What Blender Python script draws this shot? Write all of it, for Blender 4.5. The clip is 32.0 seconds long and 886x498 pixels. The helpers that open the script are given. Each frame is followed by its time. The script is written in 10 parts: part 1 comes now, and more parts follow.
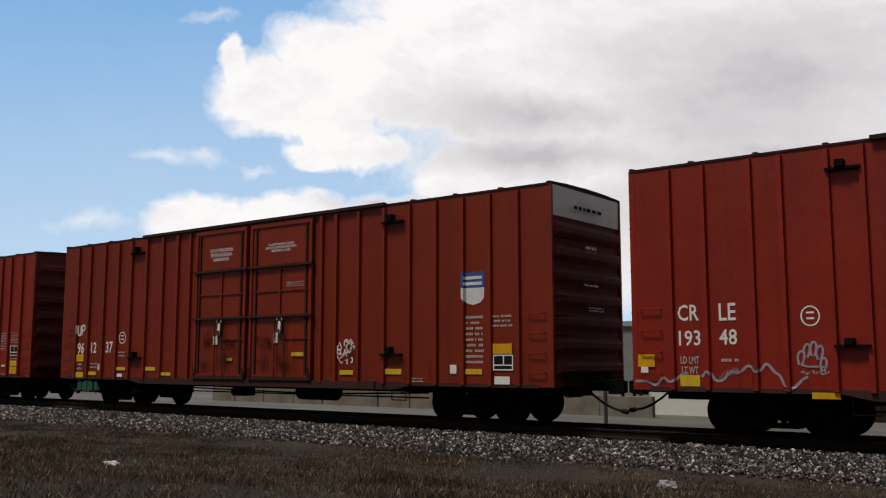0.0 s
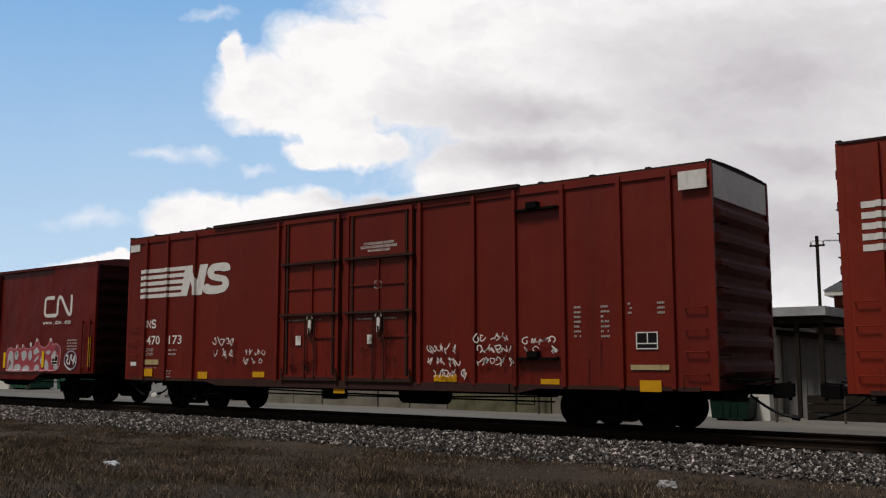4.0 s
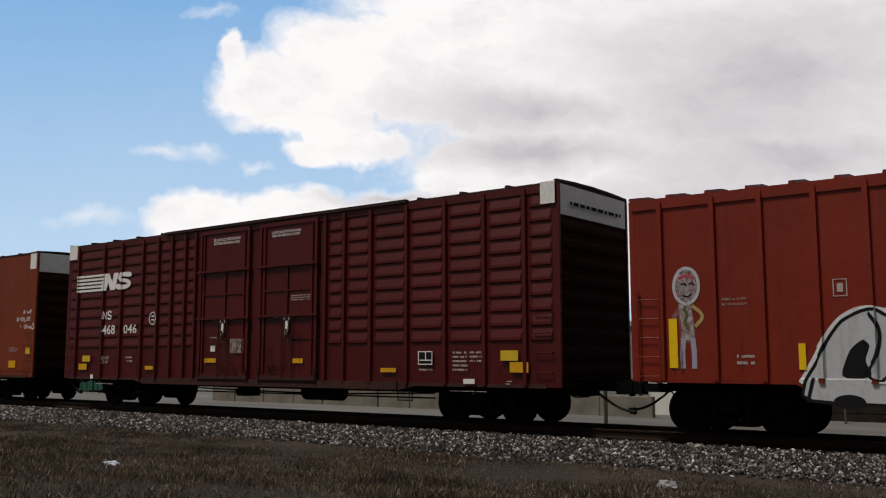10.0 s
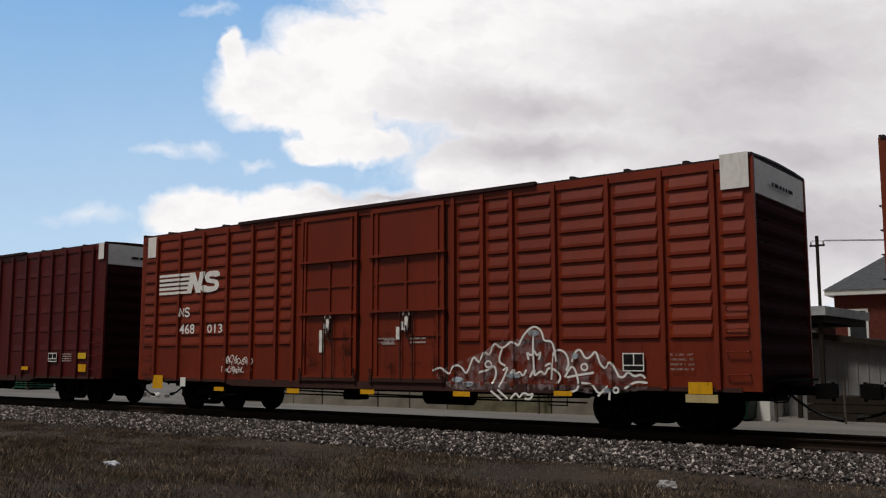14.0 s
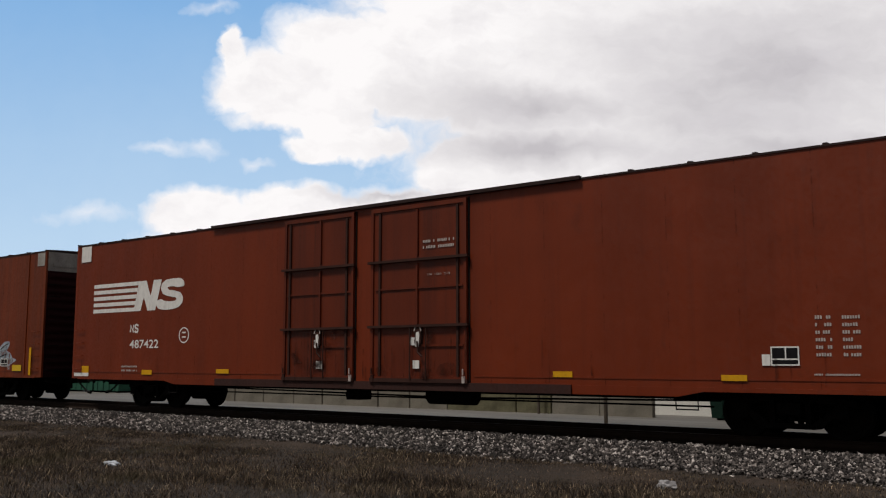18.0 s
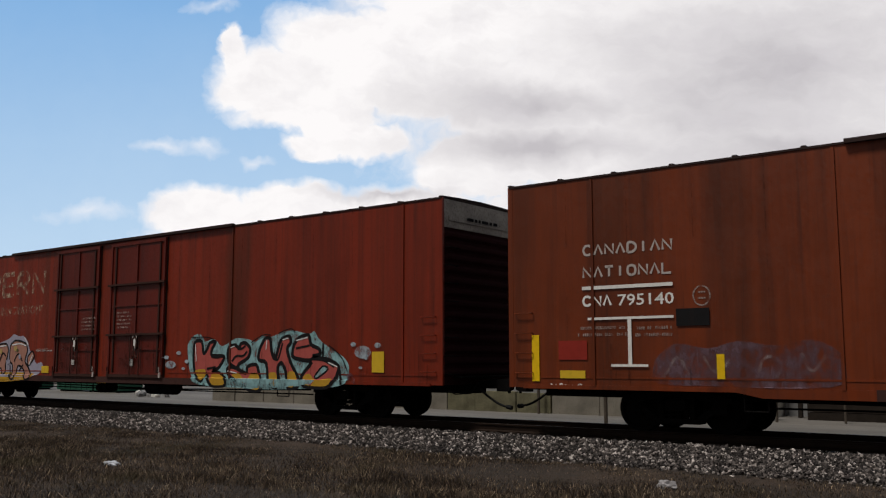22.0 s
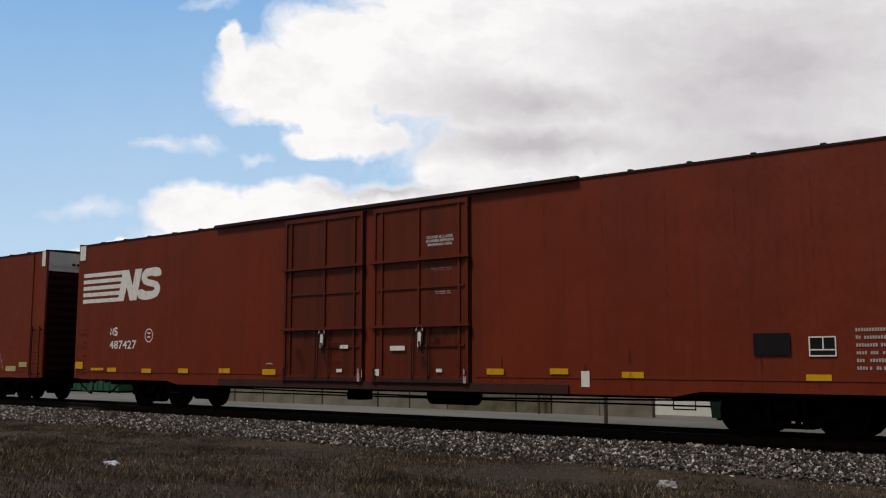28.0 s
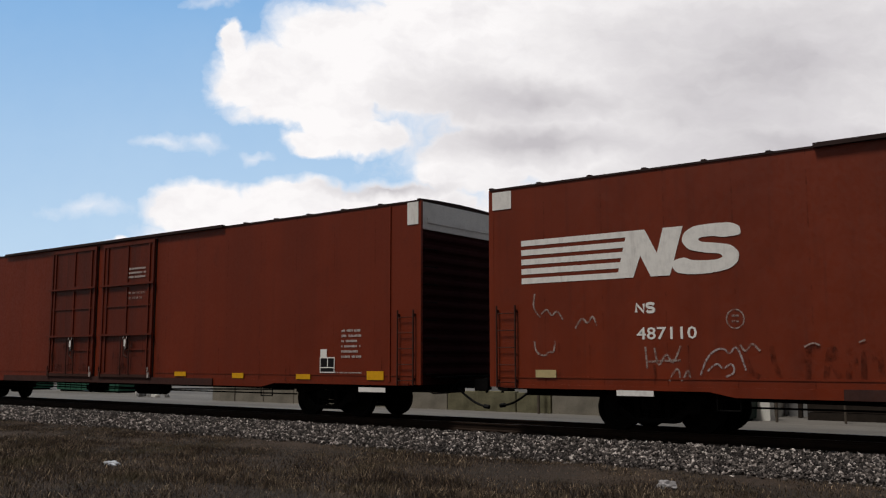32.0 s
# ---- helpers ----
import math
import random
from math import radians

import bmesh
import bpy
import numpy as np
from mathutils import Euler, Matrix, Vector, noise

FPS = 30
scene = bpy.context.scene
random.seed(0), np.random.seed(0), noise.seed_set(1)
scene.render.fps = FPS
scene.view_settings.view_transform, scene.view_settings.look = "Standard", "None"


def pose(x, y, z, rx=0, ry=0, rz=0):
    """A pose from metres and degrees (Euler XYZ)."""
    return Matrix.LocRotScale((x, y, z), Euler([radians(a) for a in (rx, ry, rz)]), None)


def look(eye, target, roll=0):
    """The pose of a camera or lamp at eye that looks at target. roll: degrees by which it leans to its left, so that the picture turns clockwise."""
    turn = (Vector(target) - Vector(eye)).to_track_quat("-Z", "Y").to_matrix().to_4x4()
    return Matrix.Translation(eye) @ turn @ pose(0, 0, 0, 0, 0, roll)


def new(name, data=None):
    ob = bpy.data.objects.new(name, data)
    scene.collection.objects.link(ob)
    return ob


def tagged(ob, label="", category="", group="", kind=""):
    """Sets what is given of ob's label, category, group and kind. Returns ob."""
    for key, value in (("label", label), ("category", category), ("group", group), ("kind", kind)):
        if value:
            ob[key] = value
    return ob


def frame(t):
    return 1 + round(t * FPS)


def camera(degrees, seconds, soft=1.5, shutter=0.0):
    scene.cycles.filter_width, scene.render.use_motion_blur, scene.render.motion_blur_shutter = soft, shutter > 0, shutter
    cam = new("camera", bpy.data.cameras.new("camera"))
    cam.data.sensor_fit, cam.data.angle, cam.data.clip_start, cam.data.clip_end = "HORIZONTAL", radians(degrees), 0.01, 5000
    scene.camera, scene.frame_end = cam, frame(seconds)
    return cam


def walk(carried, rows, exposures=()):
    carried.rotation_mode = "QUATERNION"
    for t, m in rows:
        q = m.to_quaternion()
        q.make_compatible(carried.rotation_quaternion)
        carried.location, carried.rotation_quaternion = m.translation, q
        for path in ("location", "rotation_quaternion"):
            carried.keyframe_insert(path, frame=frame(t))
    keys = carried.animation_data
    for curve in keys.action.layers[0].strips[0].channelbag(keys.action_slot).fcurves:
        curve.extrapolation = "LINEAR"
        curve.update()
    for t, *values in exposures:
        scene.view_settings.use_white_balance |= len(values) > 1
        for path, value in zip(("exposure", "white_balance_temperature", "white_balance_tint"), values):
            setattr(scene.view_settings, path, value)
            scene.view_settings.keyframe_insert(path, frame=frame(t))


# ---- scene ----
# The track runs along X, the camera stands at the origin, z = 0 is the top of the rails.
EYE_H = 1.432
YAW, PITCH, ROLL = 37.60, 6.87, 0.05
cam = camera(51.28, 32.0, soft=1.2)
HOME = pose(0, 0, EYE_H, 90 + PITCH, ROLL, YAW)
walk(cam, [(0.0, HOME), (32.0, HOME)], exposures=[(0.0, 0.0), (32.0, 0.0)])

SIDE_Y = 16.80          # plane of the wagons' near sides
HALF = 1.60             # half a wagon's width
TRACK_Y = SIDE_Y + HALF
GRASS_Z, LOT_Z = -0.45, -0.30
WHEEL_R = 0.457


def travel(t):
    """Metres that the train has run at t seconds."""
    return 1.02 * (11.15626 * t + 0.010280 * t * t - 0.00031010 * t ** 3)


# ---- light ----
world = bpy.data.worlds.new("sky")
scene.world = world
world.use_nodes = True
wn, wl = world.node_tree.nodes, world.node_tree.links
wn.clear()
SUN_EL, SUN_AZ = 63.0, 248.0     # azimuth from +X towards +Y
sky = wn.new("ShaderNodeTexSky")
sky.sky_type, sky.sun_disc = "NISHITA", False
sky.sun_elevation, sky.sun_rotation = radians(SUN_EL), radians(90 - SUN_AZ)
wco = wn.new("ShaderNodeTexCoord")
wno = wn.new("ShaderNodeTexNoise")
wno.inputs["Scale"].default_value, wno.inputs["Detail"].default_value = 2.2, 6
wra = wn.new("ShaderNodeValToRGB")
wra.color_ramp.elements[0].position, wra.color_ramp.elements[1].position = 0.24, 0.42
wmx = wn.new("ShaderNodeMix")
wmx.data_type = "RGBA"
wmx.inputs["B"].default_value = (7.0, 7.0, 7.2, 1)
wbg = wn.new("ShaderNodeBackground")
wbg.inputs["Strength"].default_value = 0.026
wout = wn.new("ShaderNodeOutputWorld")
wl.new(wco.outputs["Generated"], wno.inputs["Vector"])
wl.new(wno.outputs["Fac"], wra.inputs["Fac"])
wl.new(wra.outputs["Color"], wmx.inputs["Factor"])
wl.new(sky.outputs["Color"], wmx.inputs["A"])
wl.new(wmx.outputs["Result"], wbg.inputs["Color"])
wl.new(wbg.outputs["Background"], wout.inputs["Surface"])

sun = new("sun", bpy.data.lights.new("sun", "SUN"))
sun.data.energy, sun.data.angle, sun.data.color = 2.2, radians(12), (1.0, 0.96, 0.9)
sun.matrix_world = look((math.cos(radians(SUN_EL)) * math.cos(radians(SUN_AZ)) * 60,
                         math.cos(radians(SUN_EL)) * math.sin(radians(SUN_AZ)) * 60,
                         math.sin(radians(SUN_EL)) * 60), (0, 0, 0))


# ---- materials ----
def lin(r, g, b):
    """Linear colour of an 8-bit sRGB one."""
    return tuple((c / 12.92 if c <= 0.04045 else ((c + 0.055) / 1.055) ** 2.4) for c in (r / 255, g / 255, b / 255)) + (1,)


def shader(name):
    m = bpy.data.materials.new(name)
    m.use_nodes = True
    n, l = m.node_tree.nodes, m.node_tree.links
    return m, n, l, n["Principled BSDF"]


def noise_node(n, l, coord, scale, detail=4, stretch=None, rough=0.55):
    no = n.new("ShaderNodeTexNoise")
    no.inputs["Scale"].default_value, no.inputs["Detail"].default_value, no.inputs["Roughness"].default_value = scale, detail, rough
    if stretch:
        mp = n.new("ShaderNodeMapping")
        mp.inputs["Scale"].default_value = stretch
        l.new(coord, mp.inputs["Vector"])
        coord = mp.outputs["Vector"]
    l.new(coord, no.inputs["Vector"])
    return no.outputs["Fac"]


def ramp(n, l, fac, lo, hi, c0=(0, 0, 0, 1), c1=(1, 1, 1, 1)):
    r = n.new("ShaderNodeValToRGB")
    r.color_ramp.elements[0].position, r.color_ramp.elements[1].position = lo, hi
    r.color_ramp.elements[0].color, r.color_ramp.elements[1].color = c0, c1
    l.new(fac, r.inputs["Fac"])
    return r.outputs["Color"]


def mix(n, l, fac, a, b, mode="MIX"):
    m = n.new("ShaderNodeMix")
    m.data_type, m.blend_type = "RGBA", mode
    for key, v in (("Factor", fac), ("A", a), ("B", b)):
        if isinstance(v, (tuple, float, int)):
            m.inputs[key].default_value = v
        else:
            l.new(v, m.inputs[key])
    return m.outputs["Result"]


def bump(n, l, bs, height, strength=0.3, dist=0.02):
    b = n.new("ShaderNodeBump")
    b.inputs["Strength"].default_value, b.inputs["Distance"].default_value = strength, dist
    l.new(height, b.inputs["Height"])
    l.new(b.outputs["Normal"], bs.inputs["Normal"])


def surface(name, rgb, rough=0.7, metal=0.0, var=0.35, scale=3.0, bumps=0.15, bscale=30.0, grime=(0.03, 0.025, 0.02, 1), amount=0.35):
    """A plain weathered surface with stains at two scales."""
    m, n, l, bs = shader(name)
    co = n.new("ShaderNodeTexCoord").outputs["Object"]
    big, fine = noise_node(n, l, co, scale), noise_node(n, l, co, bscale, 6)
    dark = tuple(c * (1 - var) for c in rgb[:3]) + (1,)
    col = mix(n, l, ramp(n, l, big, 0.3, 0.7), rgb, dark)
    col = mix(n, l, mix(n, l, 1.0, ramp(n, l, fine, 0.5, 0.75), (amount, amount, amount, 1), "MULTIPLY"), col, grime)
    l.new(col, bs.inputs["Base Color"])
    bs.inputs["Roughness"].default_value, bs.inputs["Metallic"].default_value = rough, metal
    bs.inputs["Specular IOR Level"].default_value = 0.5 if rough < 0.5 else 0.12
    bump(n, l, bs, fine, bumps)
    return m


def paint(name, rgb, streak=0.35, rust=0.25, fade=0.25, rough=0.45, fade_to=None, run=None, dents=0.5, stain=0.0):
    """Old wagon paint: faded patches, rain streaks, rust freckles, dents."""
    m, n, l, bs = shader(name)
    co = n.new("ShaderNodeTexCoord").outputs["Object"]
    rgb = rgb[:3] + (1,)
    pale = fade_to or tuple(min(1, c * 1.3 + 0.006) for c in rgb[:3]) + (1,)
    deep = tuple(c * 0.45 for c in rgb[:3]) + (1,)
    broad = noise_node(n, l, co, 0.55, 5)
    runs = noise_node(n, l, co, 1.0, 6, (7.0, 7.0, 0.22), 0.65)
    fine = noise_node(n, l, co, 14, 7, None, 0.65)
    plates = noise_node(n, l, co, 1.0, 2, (0.85, 0.85, 0.05))
    col = mix(n, l, mix(n, l, 1.0, ramp(n, l, broad, 0.35, 0.7), (fade,) * 3 + (1,), "MULTIPLY"), rgb, pale)
    col = mix(n, l, mix(n, l, 1.0, ramp(n, l, plates, 0.42, 0.6), (0.22,) * 3 + (1,), "MULTIPLY"), col, deep)
    col = mix(n, l, mix(n, l, 1.0, ramp(n, l, runs, 0.52, 0.78), (streak,) * 3 + (1,), "MULTIPLY"), col, run or deep)
    if streak > 0.5:
        wide = noise_node(n, l, co, 1.0, 7, (2.6, 2.6, 0.10), 0.7)
        col = mix(n, l, mix(n, l, 1.0, ramp(n, l, wide, 0.46, 0.66), (streak * 0.8,) * 3 + (1,), "MULTIPLY"), col, run or deep)
    patch = noise_node(n, l, co, 2.3, 8, (1, 1, 0.5), 0.7)
    col = mix(n, l, mix(n, l, 1.0, ramp(n, l, patch, 0.56, 0.70), (0.45 * fade + 0.2,) * 3 + (1,), "MULTIPLY"), col, deep)
    col = mix(n, l, mix(n, l, 1.0, ramp(n, l, fine, 0.6, 0.72), (rust,) * 3 + (1,), "MULTIPLY"), col, (0.075, 0.028, 0.014, 1))
    if stain:
        # broad columns of rust that have run down from the roof
        cols = noise_node(n, l, co, 1.0, 5, (0.55, 0.55, 0.035), 0.6)
        col = mix(n, l, mix(n, l, 1.0, ramp(n, l, cols, 0.50, 0.64), (stain,) * 3 + (1,), "MULTIPLY"), col, (0.055, 0.022, 0.013, 1))
        drip = noise_node(n, l, co, 1.0, 6, (5.0, 5.0, 0.12), 0.7)
        col = mix(n, l, mix(n, l, 1.0, ramp(n, l, drip, 0.56, 0.70), (stain * 0.7,) * 3 + (1,), "MULTIPLY"), col, (0.020, 0.010, 0.008, 1))
    oi = n.new("ShaderNodeObjectInfo")
    hv = n.new("ShaderNodeHueSaturation")
    mr = n.new("ShaderNodeMapRange")
    mr.inputs["To Min"].default_value, mr.inputs["To Max"].default_value = 0.92, 1.08
    hv.inputs["Saturation"].default_value = 1.18
    l.new(oi.outputs["Random"], mr.inputs["Value"])
    l.new(mr.outputs["Result"], hv.inputs["Value"])
    l.new(col, hv.inputs["Color"])
    l.new(hv.outputs["Color"], bs.inputs["Base Color"])
    l.new(ramp(n, l, fine, 0.3, 0.8, (rough - 0.1,) * 3 + (1,), (rough + 0.25,) * 3 + (1,)), bs.inputs["Roughness"])
    bs.inputs["Specular IOR Level"].default_value = 0.45 if rough < 0.8 else 0.05
    dent = noise_node(n, l, co, 0.9, 2, (1, 1, 0.8), 0.45)
    bump(n, l, bs, mix(n, l, 0.025 if dents < 0.8 else 0.004, dent, fine), dents, 0.08 if dents < 0.8 else 0.11)
    return m


def worn(name, rgb, wear=0.45, under=(0.09, 0.035, 0.022, 1), thin=None, grain=11):
    """Lettering, spray paint and stickers that have weathered thin."""
    m, n, l, bs = shader(name)
    co = n.new("ShaderNodeTexCoord").outputs["Object"]
    runs = noise_node(n, l, co, 1.6, 6, (4, 4, 0.8), 0.7)
    fine = noise_node(n, l, co, 9, 5)
    col = mix(n, l, mix(n, l, 1.0, ramp(n, l, runs, 0.5, 0.8), (wear,) * 3 + (1,), "MULTIPLY"), rgb, under)
    col = mix(n, l, mix(n, l, 1.0, ramp(n, l, fine, 0.45, 0.75), (0.3,) * 3 + (1,), "MULTIPLY"), col, tuple(c * 0.55 for c in rgb[:3]) + (1,))
    l.new(col, bs.inputs["Base Color"])
    bs.inputs["Roughness"].default_value, bs.inputs["Specular IOR Level"].default_value = 0.75, 0.12
    if thin:
        # flaked or thinly sprayed: the metal below shows through
        l.new(ramp(n, l, noise_node(n, l, co, grain, 6, (1, 1, 0.7), 0.7), thin[0], thin[1]), bs.inputs["Alpha"])
    return m


M = {
    "w": worn("white_lettering", (0.85, 0.82, 0.78, 1), 0.3),
    "p": worn("small_print_white", (0.50, 0.43, 0.40, 1), 0.4),
    "g": worn("dull_lettering", (0.38, 0.29, 0.26, 1), 0.6, (0.09, 0.035, 0.022, 1), (0.34, 0.62), 14),
    "s": worn("faded_cream_lettering", (0.50, 0.36, 0.26, 1), 0.6, (0.15, 0.05, 0.03, 1), (0.44, 0.66), 6),
    "y": worn("yellow_sticker", (0.70, 0.45, 0.03, 1), 0.25),
    "o": worn("amber_reflector", (0.72, 0.36, 0.012, 1), 0.25),
    "Y": worn("bright_yellow_strip", (0.88, 0.55, 0.01, 1), 0.1),
    "q": worn("yellow_lettering", (0.55, 0.33, 0.02, 1), 0.3),
    "c": worn("cream_sticker", (0.50, 0.40, 0.20, 1), 0.4),
    "r": worn("red_patch", (0.30, 0.03, 0.02, 1), 0.2),
    "k": worn("black_paint", (0.012, 0.011, 0.012, 1), 0.1),
    "cream": worn("cream_logo", (0.75, 0.66, 0.52, 1), 0.35),
    "blue": worn("blue_emblem", (0.05, 0.10, 0.32, 1), 0.1),
    "ice": worn("pale_blue_spray", (0.52, 0.60, 0.65, 1), 0.3),
    "frost": worn("thin_pale_blue_spray", (0.40, 0.47, 0.52, 1), 0.5, (0.10, 0.05, 0.04, 1), (0.32, 0.58), 4),
    "silver": worn("silver_spray", (0.52, 0.53, 0.54, 1), 0.35),
    "pinkish": worn("pink_grey_spray", (0.40, 0.29, 0.31, 1), 0.4, (0.09, 0.035, 0.022, 1), (0.28, 0.52), 5),
    "maroon": worn("dark_red_spray", (0.075, 0.012, 0.016, 1), 0.3),
    "pink": worn("red_spray", (0.42, 0.08, 0.10, 1), 0.3),
    "olive": worn("olive_brown_spray", (0.10, 0.062, 0.028, 1), 0.9, (0.012, 0.009, 0.008, 1), (0.30, 0.62), 3),
    "haze": worn("thin_white_spray", (0.42, 0.33, 0.33, 1), 0.6, (0.09, 0.035, 0.022, 1), (0.44, 0.80), 5),
    "mauve": worn("washed_mauve_spray", (0.15, 0.09, 0.11, 1), 0.6, (0.09, 0.035, 0.022, 1), (0.36, 0.64), 4),
    "lav": worn("lavender_spray", (0.36, 0.34, 0.42, 1), 0.3),
    "salmon": worn("salmon_spray", (0.40, 0.20, 0.15, 1), 0.5, (0.22, 0.08, 0.05, 1)),
    "red": worn("scarlet_spray", (0.44, 0.095, 0.08, 1), 0.5, (0.18, 0.03, 0.03, 1)),
    "amber": worn("yellow_spray", (0.50, 0.28, 0.03, 1), 0.2),
    "cyan": worn("cyan_spray", (0.28, 0.48, 0.50, 1), 0.5, (0.10, 0.06, 0.05, 1), (0.30, 0.55), 4),
    "green": worn("green_spray", (0.05, 0.15, 0.08, 1), 0.3),
    "white": worn("white_spray", (0.74, 0.725, 0.72, 1), 0.6, (0.26, 0.24, 0.24, 1)),
    "teal": worn("grey_teal_spray", (0.40, 0.45, 0.45, 1), 0.35, (0.24, 0.24, 0.25, 1)),
    "rose": worn("pale_pink_spray", (0.55, 0.22, 0.25, 1), 0.3),
    "chalk": worn("thin_chalky_spray", (0.52, 0.47, 0.47, 1), 0.5, (0.2, 0.12, 0.11, 1), (0.34, 0.66), 12),
    "lilac": worn("thin_lilac_spray", (0.36, 0.31, 0.36, 1), 0.4, (0.2, 0.12, 0.12, 1), (0.20, 0.45), 9),
    "umber": worn("thin_umber_spray", (0.20, 0.105, 0.035, 1), 0.6, (0.05, 0.02, 0.012, 1), (0.35, 0.62), 3),
    "smear": worn("dark_smear", (0.022, 0.010, 0.008, 1), 0.4, (0.05, 0.02, 0.012, 1), (0.42, 0.85), 4),
    "murk": worn("grimy_black_red_paint", (0.022, 0.008, 0.008, 1), 0.5, (0.05, 0.014, 0.012, 1), (0.22, 0.46), 3),
    "straw": worn("straw_spray", (0.46, 0.32, 0.12, 1), 0.3),
    "moss": worn("moss_green_spray", (0.12, 0.11, 0.05, 1), 0.3),
    "steelblue": worn("steel_blue_spray", (0.05, 0.09, 0.13, 1), 0.4),
    # Grimy iron, blackened beyond its own colour for the shade under the wagons.
    "iron": surface("grimy_shaded_cast_iron", (0.0045, 0.004, 0.004, 1), 0.95, 0.0, bumps=0.3),
    # Dirty end paints; the shade on the wagon ends is mixed into both colours.
    "soot_shade": paint("sooty_shaded_end_paint", (0.036, 0.014, 0.015), 0.5, 0.1, 0.1, 0.85),
    "dark_end": paint("grimy_shaded_red_end_paint", (0.115, 0.028, 0.022), 0.6, 0.2, 0.1, 0.7),
    "sill": paint("grimy_sill_paint", (0.045, 0.016, 0.012), 0.6, 0.3, 0.1, 0.7),
    "weld": worn("grimy_weld", (0.055, 0.018, 0.012, 1), 0.6, (0.02, 0.01, 0.008, 1), (0.48, 0.85), 3),
    # Wheel steel with the same underbody shade put into its colour.
    "tread": surface("worn_shaded_wheel_steel", (0.006, 0.0055, 0.005, 1), 0.9, 0.0),
    "rubber": surface("black_rubber", (0.012, 0.012, 0.012, 1), 0.6),
    "rail": surface("rusty_rail_steel", (0.035, 0.022, 0.016, 1), 0.6, 0.5),
    "tie": surface("creosoted_timber", (0.03, 0.023, 0.018, 1), 0.9, scale=6, bumps=0.5),
    # Greasy steel, darkened further for the shade under bars and rungs.
    "grease_shade": surface("greasy_shaded_steel", (0.062, 0.028, 0.022, 1), 0.7, 0.0),
    "roofm": surface("dull_roof_steel", (0.05, 0.03, 0.028, 1), 0.6, 0.2),
    "dingy": surface("dingy_grey_end_paint", (0.48, 0.44, 0.40, 1), 0.7, amount=0.8),
    "bandw": surface("chalky_white_end_paint", (0.86, 0.85, 0.84, 1), 0.6, var=0.12, amount=0.35),
}


# ---- mesh helpers ----
def part(name, bm, material, parent=None, label="", loc=None):
    me = bpy.data.meshes.new(name)
    bm.normal_update()
    bm.to_mesh(me)
    bm.free()
    me.materials.append(material)
    return placed(name, me, parent, label, loc)


def placed(name, me, parent=None, label="", loc=None):
    ob = new(name, me)
    if parent is not None:
        ob.parent = parent
    if loc is not None:
        ob.location = loc
    if label:
        ob["label"] = label
    return ob


def quad(bm, *pts):
    return bm.faces.new([bm.verts.new(p) for p in pts])


def box(bm, x0, y0, z0, x1, y1, z1):
    v = [bm.verts.new(p) for p in ((x0, y0, z0), (x1, y0, z0), (x1, y1, z0), (x0, y1, z0), (x0, y0, z1), (x1, y0, z1), (x1, y1, z1), (x0, y1, z1))]
    for f in ((0, 3, 2, 1), (4, 5, 6, 7), (0, 1, 5, 4), (1, 2, 6, 5), (2, 3, 7, 6), (3, 0, 4, 7)):
        bm.faces.new([v[i] for i in f])


def pressed(bm, u0, u1, z0, z1, n, y, depth, fill_=0.84):
    """One sheet with n pressed horizontal beads, sharp below and sloping above."""
    st = (z1 - z0) / n
    prof = [(0, z0)]
    for k in range(n):
        a = z0 + (k + 0.5 - fill_ / 2) * st
        h = fill_ * st
        prof += [(0, a + 0.001), (depth, a + 0.1 * h), (depth, a + 0.32 * h), (0, a + h)]
    prof += [(0, z1 + 0.002)]
    i = min(0.09, (u1 - u0) * 0.2)
    cols = [[bm.verts.new((u, y - d * f, z)) for d, z in prof] for u, f in ((u0, 0), (u0 + i, 1), (u1 - 0.4 * i, 1), (u1, 0))]
    for p, q in zip(cols, cols[1:]):
        for k in range(len(prof) - 1):
            bm.faces.new((p[k], q[k], q[k + 1], p[k + 1]))


def prism(bm, pts, y0, y1):
    """The outline pts (x, z) pushed from y0 to y1."""
    a = [bm.verts.new((x, y0, z)) for x, z in pts]
    b = [bm.verts.new((x, y1, z)) for x, z in pts]
    bm.faces.new(a)
    bm.faces.new(b[::-1])
    for k in range(len(pts)):
        j = (k + 1) % len(pts)
        bm.faces.new((a[k], b[k], b[j], a[j]))


def rod(bm, a, b, r, seg=8):
    a, b = Vector(a), Vector(b)
    q = (b - a).to_track_quat("Z", "Y")
    rings = [[bm.verts.new(p + q @ Vector((r * math.cos(2 * math.pi * k / seg), r * math.sin(2 * math.pi * k / seg), 0))) for k in range(seg)] for p in (a, b)]
    for k in range(seg):
        j = (k + 1) % seg
        bm.faces.new((rings[0][k], rings[0][j], rings[1][j], rings[1][k]))
    bm.faces.new(rings[0][::-1])
    bm.faces.new(rings[1])


def tube(bm, pts, r, seg=6):
    """One bent round bar through pts."""
    pts = [Vector(p) for p in pts]
    rings = []
    for k, p in enumerate(pts):
        d = (pts[min(k + 1, len(pts) - 1)] - pts[max(k - 1, 0)]).normalized()
        q = d.to_track_quat("Z", "Y")
        rings.append([bm.verts.new(p + q @ Vector((r * math.cos(2 * math.pi * s / seg), r * math.sin(2 * math.pi * s / seg), 0))) for s in range(seg)])
    for a, b in zip(rings, rings[1:]):
        for s in range(seg):
            j = (s + 1) % seg
            # join each vertex to the nearest one of the next ring's turn
            bm.faces.new((a[s], a[j], b[j], b[s]))
    bm.faces.new(rings[0][::-1])
    bm.faces.new(rings[-1])


